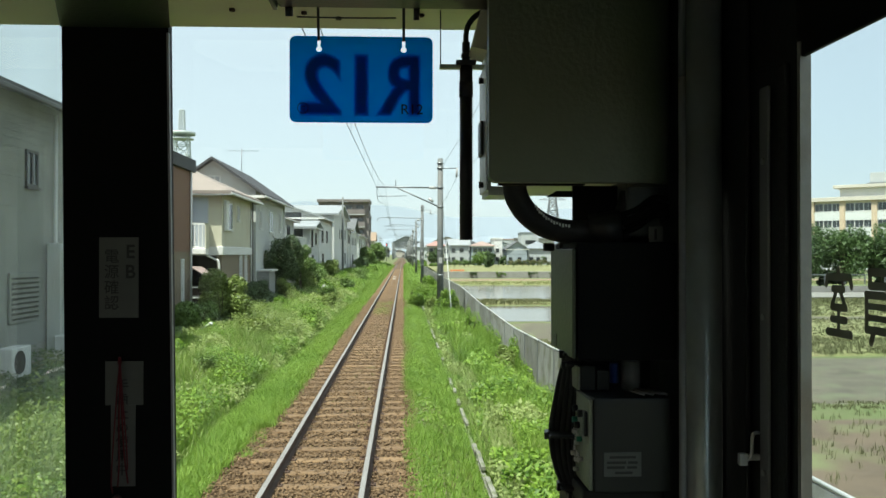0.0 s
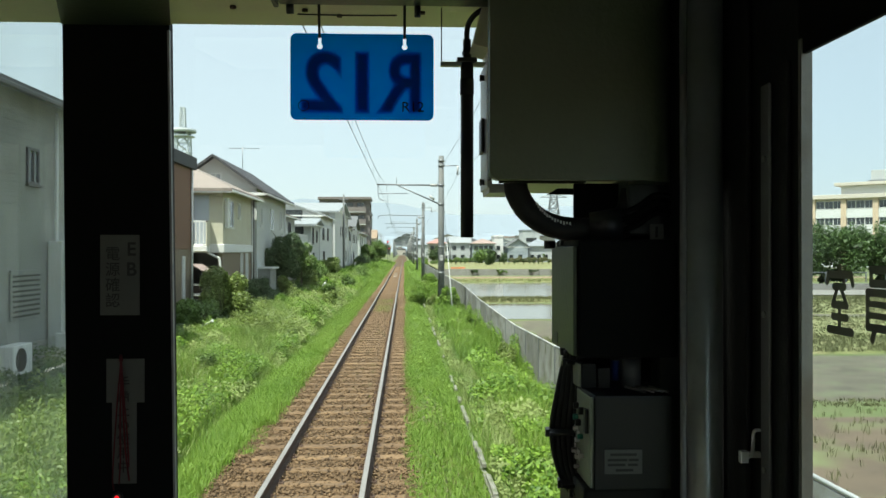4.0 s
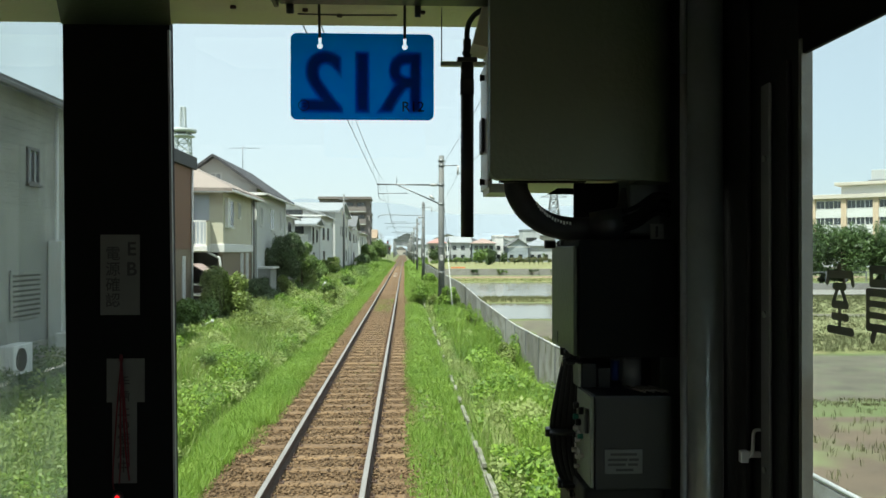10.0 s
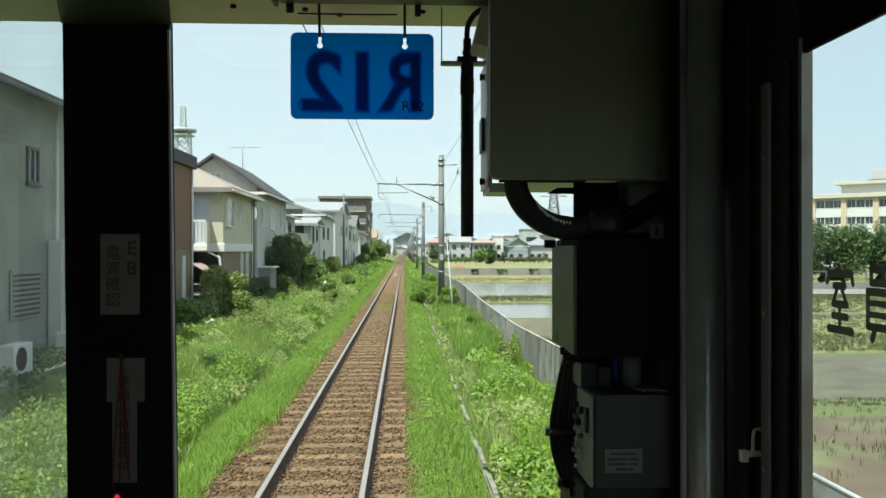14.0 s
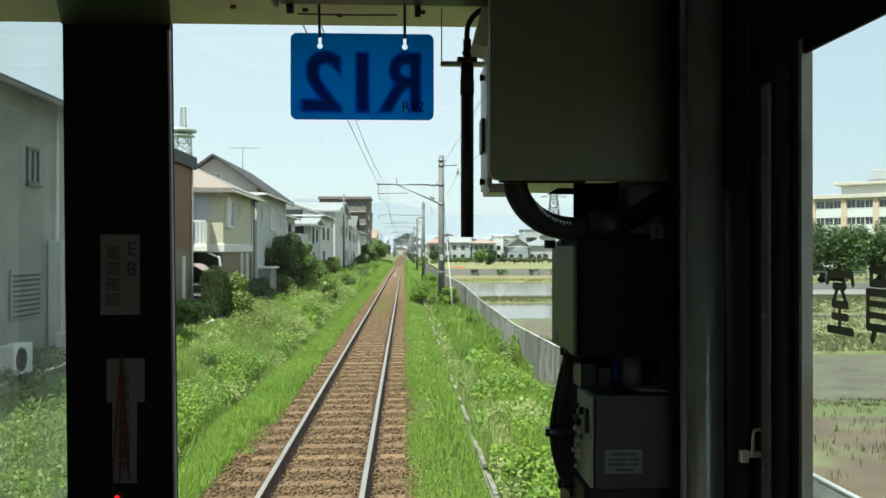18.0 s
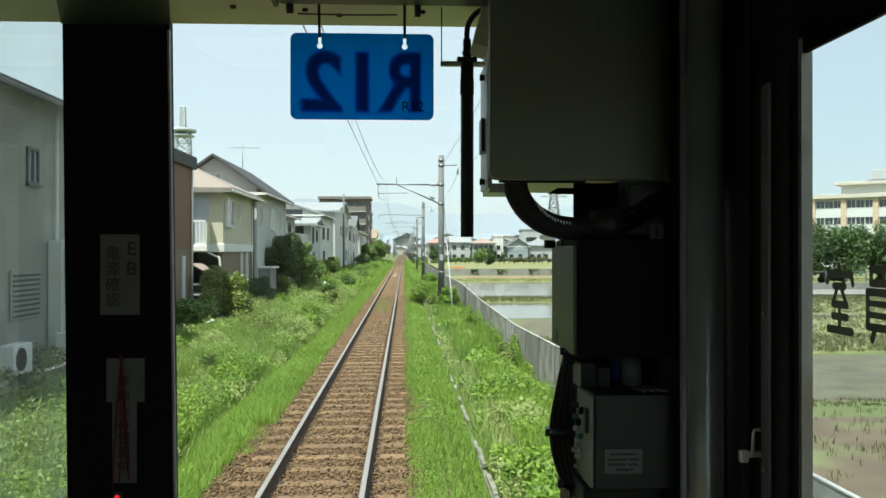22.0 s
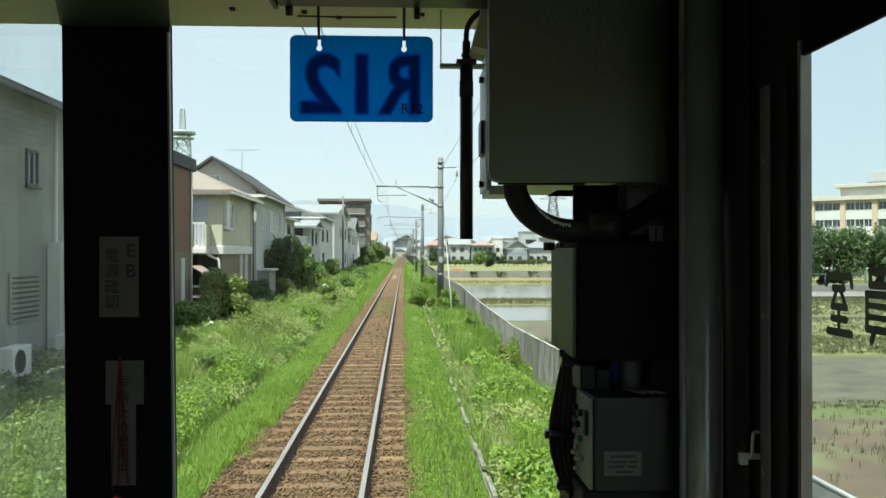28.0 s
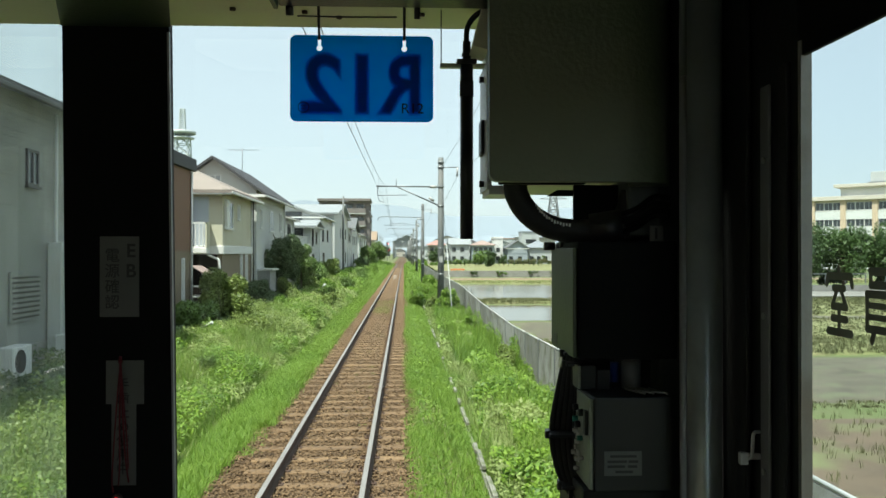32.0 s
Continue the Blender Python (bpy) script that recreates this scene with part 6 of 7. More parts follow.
aircon("pale outdoor air conditioner beside the grey house", W + 0.4, 16.3, G - 0.1)
aircon("pale outdoor air conditioner beside the grey house", W + 0.4, 18.9, G - 0.1)
an = thing("roof_antenna", (W - 2.0, 51.5, 7.3), "thin metal television antenna on the gable roof", "antenna")
part("mast", tube((W - 2.0, 51.5, 7.2), (W - 2.0, 51.5, 9.0), 0.02, 6), "galv", an)
part("boom", tube((W - 2.8, 51.5, 8.85), (W - 1.0, 51.5, 8.85), 0.012, 6), "galv", an)
for k in range(7):
    part("element", tube((W - 2.7 + k * 0.27, 51.1, 8.85), (W - 2.7 + k * 0.27, 51.9, 8.85), 0.008, 5), "galv", an)
settle(an)

# garden walls and hedges at the foot of the houses
for y0, y1, zt in ((56, 66, 1.3), (80, 93, 1.2), (118, 146, 1.2)):
    wl = thing("garden_wall", (-5.9, (y0 + y1) / 2, 0.3), "grey concrete block garden wall", "wall")
    part("blocks", box(-6.0, -5.86, y0, y1, 0.0, zt - 0.06), "block", wl)
    part("coping", box(-6.03, -5.83, y0, y1, zt - 0.06, zt, 0.01, 1), "concrete", wl)
    settle(wl)

# clumps that stand out of the embankment weeds
for k, (x, y, rx, ry, h, m) in enumerate(((-3.3, 49, 0.5, 1.8, 0.95, "leaf"), (-2.9, 34.5, 0.45, 1.3, 0.6, "weed"), (-2.9, 45, 0.4, 2.0, 0.6, "light_leaf"), (-4.3, 38, 0.6, 1.4, 0.75, "weed"), (-3.6, 27, 0.5, 1.0, 0.6, "light_leaf"),
                                          (-4.5, 33.5, 0.4, 1.2, 0.8, "light_leaf"), (-4.0, 56, 0.7, 2.2, 1.0, "weed"), (-3.2, 63, 0.6, 2.5, 0.9, "leaf"), (-4.2, 72, 0.8, 3.0, 1.1, "weed"), (-3.0, 82, 0.7, 3.0, 0.8, "leaf"),
                                          (-4.4, 20.5, 0.6, 0.9, 0.7, "weed"), (-3.4, 19, 0.4, 0.7, 0.5, "leaf"), (-3.8, 95, 1.0, 4.0, 1.2, "leaf"), (-3.1, 112, 0.8, 4.0, 1.0, "weed"),
                                          (3.5, 31, 0.4, 1.1, 0.8, "weed"), (3.0, 41.2, 0.45, 0.9, 1.25, "weed"), (3.5, 45, 0.45, 2.0, 1.1, "weed"), (2.6, 44.5, 0.4, 1.2, 0.9, "light_leaf"), (3.6, 22, 0.3, 0.8, 0.6, "light_leaf"), (3.2, 60, 0.5, 2.5, 0.9, "weed"), (3.3, 76, 0.6, 3.0, 1.0, "weed"))):
    bush(x, y, -0.05 if x < 0 else -0.35, rx, ry, h, m, "soft green clump of weeds beside the track", 4500, 0.035 * (1 + y / 70), 700 + k, "weed_clump")
grass("low_grass", "small green tufts growing between the rails", "short_grass", 2600, strip(-0.45, 0.45, 40, 50), 0.10, 0.012, 0.7, 61, 8)
grass("verge_grass", "high rank grass round the pole and along the fence", "grass", 42000, strip(2.5, 4.2, 22, 64, None, 1.1), 0.75, 0.014, 0.35, 65, 7)
grass("low_grass", "grass tufts overhanging the sleeper ends", "short_grass", 16000, strip(0.98, 1.25, 6, 75, lambda x, y: np.clip((x - 0.93) * 4, 0.1, 1), 1.4), 0.15, 0.008, 0.8, 63, 8)
grass("low_grass", "grass tufts creeping among the sleeper ends", "short_grass", 14000, strip(-1.55, -0.95, 12, 75, lambda x, y: np.clip((-0.9 - x) * 2, 0.1, 1), 1.3), 0.17, 0.009, 0.8, 64, 8)
grass("low_grass", "sparse green tufts among the sleepers", "short_grass", 500, strip(-0.5, 0.5, 12, 40), 0.08, 0.008, 0.7, 62, 8)
# white pipe rail that lies in the weeds
pr = thing("garden_pipe", (-4.7, 25.3, 0.35), "short white pipe lying among the weeds", "pipe")
part("pipe", tube((-5.05, 25.4, 0.42), (-4.62, 25.2, 0.62), 0.025, 10), "trim", pr)
part("pipe_cap", tube((-4.62, 25.2, 0.62), (-4.56, 25.17, 0.65), 0.042, 12), "trim", pr)
part("pipe_leg", tube((-4.85, 25.3, 0.1), (-4.85, 25.3, 0.50), 0.02, 8), "galv", pr)
settle(pr)
bush(-5.4, 27.0, 0.25, 0.75, 1.0, 1.0, "leaf", "leafy green garden bush at the foot of the brown house", 5000, 0.06, 31)
bush(-5.35, 30.5, 0.2, 0.85, 2.6, 1.75, "light_leaf", "leafy yellow-green shrub at the edge of the embankment", 12000, 0.06, 50)
bush(-5.8, 40.0, 0.25, 0.6, 3.4, 1.15, "dark_leaf", "dark green clipped hedge in front of the houses", 8000, 0.05, 33, "hedge")
bush(-5.1, 44, 0.2, 0.4, 0.7, 1.35, "light_leaf", "green shrub on the embankment", 6000, 0.06, 34)
tree(-5.55, 47.6, 0.3, 4.3, 1.2, "dark_leaf", "dense dark green garden tree beside the line", 20000, 0.06, 35, low=0.0)
tree(-5.0, 50.2, 0.2, 3.7, 0.85, "leaf", "bright green garden tree beside the dark one", 11000, 0.06, 36, low=0.05)
bush(-5.2, 54.5, 0.2, 0.8, 1.4, 1.9, "light_leaf", "yellow-green garden shrub beside the line", 7000, 0.06, 47)
bush(-5.3, 58.5, 0.2, 0.8, 2.0, 1.8, "leaf", "spreading green garden shrub", 8000, 0.065, 48)
# dark foliage added for the deep shade at the house foot
bush(-5.6, 34.0, 0.2, 0.6, 1.6, 0.5, "dark_leaf", "low plants, dark leaves standing for the house's shade", 3500, 0.05, 49)
bag = thing("plastic_sheet", (-3.65, 50.8, 0.3), "crumpled white plastic sheet caught in the weeds", "litter")
bm = bmesh.new()
bmesh.ops.create_icosphere(bm, subdivisions=3, radius=1)
for vv in bm.verts:
    q = vv.co + 0.6 * noise.noise_vector(vv.co * 2.1)
    vv.co = Vector((-3.65 + q.x * 0.16, 50.8 + q.y * 0.15, 0.55 + q.z * 0.26))
part("sheet", bm, "trim", bag)
settle(bag)
bush(-5.6, 64, 0.3, 1.0, 4.0, 1.8, "leaf", "overgrown green hedge beside the line", 9000, 0.08, 37, "hedge")
bush(-5.4, 76, 0.3, 0.9, 5.0, 1.9, "light_leaf", "yellow-green hedge beside the line", 9000, 0.09, 38, "hedge")
bush(-5.2, 128, 0.3, 1.2, 6.0, 1.6, "dark_leaf", "dark hedge further along the line", 6000, 0.13, 39, "hedge")
tree(-5.6, 152, 0.4, 3.6, 1.9, "leaf", "green tree in front of the white house", 5000, 0.16, 40, low=0.1)
bush(-5.2, 165, 0.3, 1.2, 6.5, 2.2, "leaf", "long hedge in front of the white house", 6000, 0.15, 41, "hedge")
tree(-5.2, 200, 0.4, 4.8, 2.4, "leaf", "leafy tree beside the block of flats", 5000, 0.2, 42, low=0.1)
tree(-5.0, 215, 0.4, 4.2, 2.2, "light_leaf", "yellow-green tree beside the line", 4000, 0.2, 43, low=0.1)
tree(-6.5, 322, 0.4, 5.2, 2.8, "dark_leaf", "dark tree near the far flats", 4000, 0.26, 44, low=0.1)
bush(1.95, 49, -0.4, 0.8, 1.3, 1.25, "weed", "green shrub beside the cable trough", 9000, 0.045, 45)
bush(2.1, 56, -0.4, 0.5, 2.4, 0.95, "light_leaf", "yellow-green weeds beside the track", 5000, 0.06, 46)

# slender pole and steel tower behind the houses
up = thing("utility_pole", (-5.9, 98, 0.3), "slender grey utility pole in front of the white house", "pole")
part("shaft", tube((-5.9, 98, 0.2), (-5.9, 98, 9.2), 0.13, 14, 0.10), "pole", up)
part("crossarm", box(-6.4, -5.4, 97.96, 98.04, 8.6, 8.68), "galv", up)
settle(up)


def lattice(bm, x, y, z0, z1, w0, w1, bays, r):
    c = lambda k, f: Vector((x + (w0 + (w1 - w0) * f) / 2 * (1 if k in (0, 3) else -1), y + (w0 + (w1 - w0) * f) / 2 * (1 if k in (0, 1) else -1), z0 + (z1 - z0) * f))
    for k in range(4):
        add_tube(bm, c(k, 0), c(k, 1), r * 1.5, 4)
        for b in range(bays):
            f0, f1 = b / bays, (b + 1) / bays
            add_tube(bm, c(k, f0), c((k + 1) % 4, f1), r, 4)
            add_tube(bm, c((k + 1) % 4, f0), c(k, f1), r, 4)
            add_tube(bm, c(k, f1), c((k + 1) % 4, f1), r, 4)


tw = thing("steel_tower", (-87, 343, 0.4), "steel lattice mast with a round platform behind the houses", "tower")
bm = bmesh.new()
lattice(bm, -87, 343, 0.4, 50, 9, 5, 12, 0.16)
part("mast", bm, "haze_tint_steel", tw)
part("platform", tube((-87, 343, 50), (-87, 343, 51.2), 5.2, 20), "haze_tint_steel", tw)
part("rail_ring", tube((-87, 343, 48.2), (-87, 343, 48.6), 4.6, 20), "haze_tint_steel", tw)
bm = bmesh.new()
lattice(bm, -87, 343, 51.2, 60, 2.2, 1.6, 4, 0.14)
part("top_mast", bm, "haze_tint_steel", tw)
settle(tw)
tw = thing("transmission_tower", (68, 379, -1.0), "grey lattice electricity pylon beyond the fields", "pylon")
bm = bmesh.new()
lattice(bm, 68, 379, -1, 26, 9, 3, 7, 0.16)
part("lower_tower", bm, "galv", tw)
bm = bmesh.new()
lattice(bm, 68, 379, 26, 42, 3, 1.2, 6, 0.13)
part("upper_tower", bm, "galv", tw)
for z in (27, 32, 37):
    bm = bmesh.new()
    add_tube(bm, (62, 379, z), (74, 379, z), 0.16, 4)
    add_tube(bm, (62, 379, z), (68, 379, z + 1.6), 0.12, 4)
    add_tube(bm, (74, 379, z), (68, 379, z + 1.6), 0.12, 4)
    part("crossarm", bm, "galv", tw)
settle(tw)


# ---- signals and portals down the line ----
def signal(x, y, heads, label):
    t = thing("railway_signal", (x, y, 0.2), label, "signal")
    part("mast", tube((x, y, -0.2), (x, y, 6.9), 0.07, 10), "galv", t)
    part("ladder", box(x + 0.12, x + 0.16, y - 0.02, y + 0.02, 0.2, 5.4), "galv", t)
    for dx, z in heads:
        hd = part("head", box(x + dx - 0.26, x + dx + 0.26, y - 0.12, y + 0.02, z - 0.6, z + 0.6, 0.1, 3), "signal_black", t)
        part("lens", tube((x + dx, y - 0.12, z + 0.05), (x + dx, y - 0.15, z + 0.05), 0.10, 16), "signal_red", hd, "glowing red lens")
        part("hood", tube((x + dx, y - 0.121, z + 0.19), (x + dx, y - 0.30, z + 0.19), 0.11, 12), "signal_black", hd)
        part("arm", box(x - 0.05, x + dx + 0.05, y + 0.02, y + 0.06, z - 0.8, z - 0.72), "galv", t)
    return settle(t)


signal(-4.5, 282, ((0.05, 5.7), (0.65, 3.7)), "black railway signal showing two red lights on a grey mast")
for i, y in enumerate((365, 405, 440)):
    t = thing("overhead_portal", (0.5, y, -0.4), "grey steel portal across the tracks near the station", "portal", "overhead portals")
    part("leg", tube((-3.6, y, -0.6), (-3.6, y, 7.5), 0.17, 12), "pole", t)
    part("leg", tube((4.4, y, -0.6), (4.4, y, 7.5), 0.17, 12), "pole", t)
    part("beam", box(-3.6, 4.4, y - 0.12, y + 0.12, 6.3, 6.6), "galv", t)
    settle(t)
st = thing("station_building", (3, 520, -0.2), "distant grey station bridge with a dark gable roof over the line", "building")
for a, b in ((-5.4, -3.6), (9.2, 10.9)):
    part("pier", box(a, b, 520, 528, -0.5, 5.6), "far_roof", st)
part("platform_block", box(1.9, 5.6, 522, 530, -0.5, 3.1), "far_roof", st)
part("platform_canopy", box(-3.4, 9.0, 526, 534, 3.6, 4.1), "far_wall_blue", st)
part("bridge_floor", box(-5.6, 11, 519.5, 529, 5.62, 6.2), "far_wall", st)
part("bridge_wall", box(-5.4, 10.9, 520, 528, 6.22, 9.6), "far_roof", st)
part("roof", roof_mesh(-5.4, 10.9, 519, 529, 9.65, 4.2, "along", 0.9), "tile_grey", st)
gb = bmesh.new()
gv = [gb.verts.new((x, y, z)) for y in (519.9, 520.1) for x, z in ((-5.4, 9.6), (10.9, 9.6), (2.75, 13.5))]
for q in ((0, 1, 2), (5, 4, 3), (0, 3, 4, 1), (1, 4, 5, 2), (2, 5, 3, 0)):
    gb.faces.new([gv[i] for i in q])
bmesh.ops.recalc_face_normals(gb, faces=gb.faces)
part("gable", gb, "far_roof", st)
for k in range(5):
    window_part(st, "S", -3.4 + k * 3, 7.2, 1.8, 1.2, 520)
settle(st)

for k, (x, y, w, top) in enumerate(((-27, 585, 11, 7.5), (-13, 600, 9, 5.2), (-2, 620, 8, 4.4), (8, 606, 9, 5.6), (20, 590, 11, 7.2), (34, 600, 10, 6.2), (-40, 610, 10, 9.5))):
    h = house("distant town house behind the station, haze in its colours", x + w / 2, y, y + 8, w, -0.2, top, ("far_wall_blue", "far_wall", "far_wall_warm")[k % 3], ("far_roof", "far_roof_warm")[k % 2],
              ("hip", "across", "along", "flat")[k % 4], 1.8, south=[(x - w / 2 + 0.8 + q * (w - 2.6), z, 1.5, 1.2) for z in (0.6, 3.2) if z < top - 1.4 for q in (0, 1)])
    settle(h)
for k, (x, y, top) in enumerate(((-6.4, 262, 8.5), (-7.2, 312, 9.0), (-8.4, 356, 9.6), (-5.6, 392, 9.0), (-9.5, 430, 10.2), (7.4, 318, 8.2), (6.6, 372, 8.8), (8.8, 424, 9.4))):
    up = thing("utility_pole", (x, y, -0.4), "slender grey utility pole beside the far line", "pole", "utility poles")
    part("shaft", tube((x, y, -0.6), (x, y, top), 0.15, 10, 0.11), "pole", up)
    part("crossarm", box(x - 0.7, x + 0.7, y - 0.05, y + 0.05, top - 0.7, top - 0.6), "galv", up)
    if k % 2:
        part("crossarm", box(x - 0.5, x + 0.5, y - 0.05, y + 0.05, top - 1.5, top - 1.4), "galv", up)
    settle(up)

# small white units lying between the rails
for y in (96, 104.8):
    t = thing("track_beacon", (0.0, y, -0.175), "small white beacon box fixed between the rails", "beacon")
    part("casing", box(-0.22, 0.22, y - 0.15, y + 0.15, -0.18, -0.09, 0.02, 2), "trim", t)
    settle(t)

# ---- fields to the right ----
fields = [  # x0, x1, y0, y1, what
    (5.6, 60, 4.0, 19.4, "brown_mud"), (5.6, 60, 20.2, 30.2, "mud"), (6.0, 46, 30.2, 33.5, "bund"), (15, 46, 35.1, 46.0, "bund"), (15, 46, 49.0, 59.8, "bund"), (15, 46, 46.1, 48.9, "mud"), (5.8, 48, 35, 45.5, "mud"), (5.8, 48, 46.4, 60, "water"),
    (6.2, 48, 61.5, 66, "bund"), (6.2, 48, 67, 99.5, "water"), (6.2, 70, 101.5, 108, "bund"), (6.2, 70, 109.5, 125, "dry_mud")]
for x0, x1, y0, y1, m in fields:
    n1, n2 = 24, 12
    v = []
    for j in range(n2 + 1):
        for i in range(n1 + 1):
            x, y = x0 + (x1 - x0) * i / n1, y0 + (y1 - y0) * j / n2
            edge = i in (0, n1) or j in (0, n2)
            hh = -1.03 if m == "water" else -1.0 + (0.05 * noise.noise((x * 0.5, y * 0.5, 1)) if m != "bund" else 0.10 + 0.06 * noise.noise((x, y, 2)))
            v.append((x, y, -1.12 if edge and m != "water" else hh))
    f = [(j * (n1 + 1) + i, j * (n1 + 1) + i + 1, (j + 1) * (n1 + 1) + i + 1, (j + 1) * (n1 + 1) + i) for j in range(n2) for i in range(n1)]
    o = raw("paddy_field" if m != "bund" else "field_bank", v, f, m, smooth=True)
    tagged(o, {"water": "flooded paddy field reflecting the sky", "mud": "wet muddy paddy field", "brown_mud": "wet brown field with patches of weeds", "dry_mud": "dry ploughed brown field", "bund": "grassy bank between paddy fields"}[m], "field", kind="structure")
r1 = np.random.default_rng(9)


def clods(x0, x1, y0, y1, n, seed):
    r = np.random.default_rng(seed)
    base = np.array([(1, 0, 0), (-1, 0, 0), (0, 1, 0), (0, -1, 0), (0, 0, 0.6), (0, 0, -0.6)], float)
    tri = np.array([(0, 2, 4), (2, 1, 4), (1, 3, 4), (3, 0, 4), (2, 0, 5), (1, 2, 5), (3, 1, 5), (0, 3, 5)])
    p = np.stack([r.uniform(x0, x1, n), r.uniform(y0, y1, n), np.full(n, -1.0)], 1)
    s = np.stack([r.uniform(0.08, 0.35, n), r.uniform(0.06, 0.25, n), r.uniform(0.004, 0.02, n)], 1)
    v = (p[:, None] + base[None] * s[:, None] * r.uniform(0.7, 1.3, (n, 6, 1))).reshape(-1, 3)
    t = (np.arange(n)[:, None, None] * 6 + tri[None]).reshape(-1, 3)
    return soft_mesh("clods", v, np.zeros((0, 4), int), t)


def field_grass(name, label, x0, x1, y0, y1, n, hgt, wdt, mat="grass", seed=1):
    def place(r, k):
        x, y = r.uniform(x0, x1, k), r.uniform(y0, y1, k)
        return np.stack([x, y, np.full(k, -0.95)], 1), np.ones(k)
    return grass(name, label, mat, n, place, hgt, wdt, 0.5, seed, 6)


field_grass("bank_grass", "thin green weeds scattered over the brown field", 5.8, 30, 4.2, 19.2, 9000, 0.16, 0.014, "bank_grass", 56)
o = part_mesh("mud_clods", clods(6, 46, 80, 100, 700, 4), "mud")
tagged(o, "clods of mud across the flooded paddy", "mud", kind="stuff")


field_grass("bank_grass", "short grass on the field bank", 6, 46, 30.3, 33.4, 26000, 0.2, 0.02, "bank_grass", 51)
field_grass("bank_grass", "short grass on the second field bank", 6.2, 48, 61.5, 66, 24000, 0.22, 0.035, "bank_grass", 52)
field_grass("bank_grass", "short pale grass on the third field bank", 6.2, 70, 101, 108, 20000, 0.3, 0.05, "dry_grass", 53)
field_grass("bank_grass", "short grass on the wide field bank", 15, 46, 34.5, 46.2, 40000, 0.14, 0.025, "bank_grass", 54)
field_grass("bank_grass", "short grass on the bank below the farm road", 15, 46, 48.8, 60, 30000, 0.16, 0.03, "bank_grass", 55)
for k, (a, b, n) in enumerate(((19.3, 20.3, 12000), (29.9, 30.6, 5000), (33.4, 35.2, 9000), (59.8, 61.6, 6000))):
    field_grass("bank_grass", "low grass on a narrow bank between paddies", 5.4, 46, a, b, n, 0.08 if a < 25 else 0.14, 0.016, "bank_grass", 60 + k)
wl = thing("field_wall", (40, 131, -1), "low grey concrete retaining wall along the far field", "wall", kind="structure")
part("wall_body", box(6.2, 48, 130.8, 131.2, -1.2, -0.05), "block", wl)
settle(wl)
o = raw("orchard_ground", [(6.2, 131.2, -0.1), (48, 131.2, -0.1), (48, 207, 0.08), (6.2, 207, 0.08)], [(0, 1, 2, 3)], "bund")
tagged(o, "raised grassy orchard ground behind the wall", "ground", kind="structure")
for k in range(36):
    x = 10.3 + k * 0.98 + r1.uniform(-0.15, 0.15)
    if 16.4 < x < 19.4:
        continue
    bush(x, 170 + r1.uniform(-0.5, 0.5), 0.0, 0.22, 0.22, 1.35 + r1.uniform(-0.2, 0.25), "dark_leaf", "small narrow green sapling in a planted row", 300, 0.09, 300 + k, "sapling")
tree(18.0, 166, -0.1, 3.3, 1.25, "dark_leaf", "round dark tree beside the row of saplings", 3500, 0.15, 61, low=0.02)
for k in range(9):
    bush(12.5 + k * 4.1 + r1.uniform(-1, 1), 130.4, -0.75, 1.3 + r1.uniform(-0.4, 0.5), 0.35, 0.75, ("dark_leaf", "leaf")[k % 2], "low dark weeds growing at the field wall", 900, 0.09, 350 + k, "weed_clump")
br = thing("barrier", (9.3, 130.9, -0.05), "orange plastic barrier board on the field wall", "barrier")
part("board", box(8.2, 10.4, 130.9, 130.96, 0.02, 0.26, 0.01, 1), "orange", br)
for x in (8.5, 10.1):
    part("leg", box(x - 0.04, x + 0.04, 130.88, 131.0, -0.06, 0.02), "orange", br)
settle(br)

# far houses across the fields
near = [  # x0, x1, y, eaves, rise, wall, roof, ridge, windows
    (7.1, 11.2, 210, 4.75, 1.2, "far_wall_warm", "far_roof_red", "hip", 3), (12.6, 17.3, 211, 4.9, 1.6, "far_wall", "tin", "across", 2), (17.8, 23.2, 208, 4.7, 1.2, "far_wall_blue", "far_roof_warm", "hip", 4),
    (23.9, 26.0, 214, 6.3, 0.3, "trim", "trim", "flat", 1), (26.6, 31.6, 209, 3.9, 1.9, "far_wall_blue", "tile_grey", "along", 2), (32.2, 38.0, 212, 4.1, 1.8, "far_wall", "far_roof", "hip", 3),
    (39, 45, 209, 4.6, 1.6, "far_wall_warm", "tile_dark", "hip", 3), (47, 54, 214, 4.9, 1.5, "far_wall", "far_roof", "across", 3), (56, 62, 208, 4.5, 1.6, "far_wall_warm", "far_roof_red", "hip", 3), (64, 72, 212, 5.0, 1.5, "far_wall", "tile_grey", "along", 3)]
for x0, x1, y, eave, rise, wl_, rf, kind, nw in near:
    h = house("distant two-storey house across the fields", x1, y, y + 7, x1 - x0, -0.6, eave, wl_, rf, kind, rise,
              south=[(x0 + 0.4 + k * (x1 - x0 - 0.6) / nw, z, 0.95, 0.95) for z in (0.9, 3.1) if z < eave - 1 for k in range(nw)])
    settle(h)
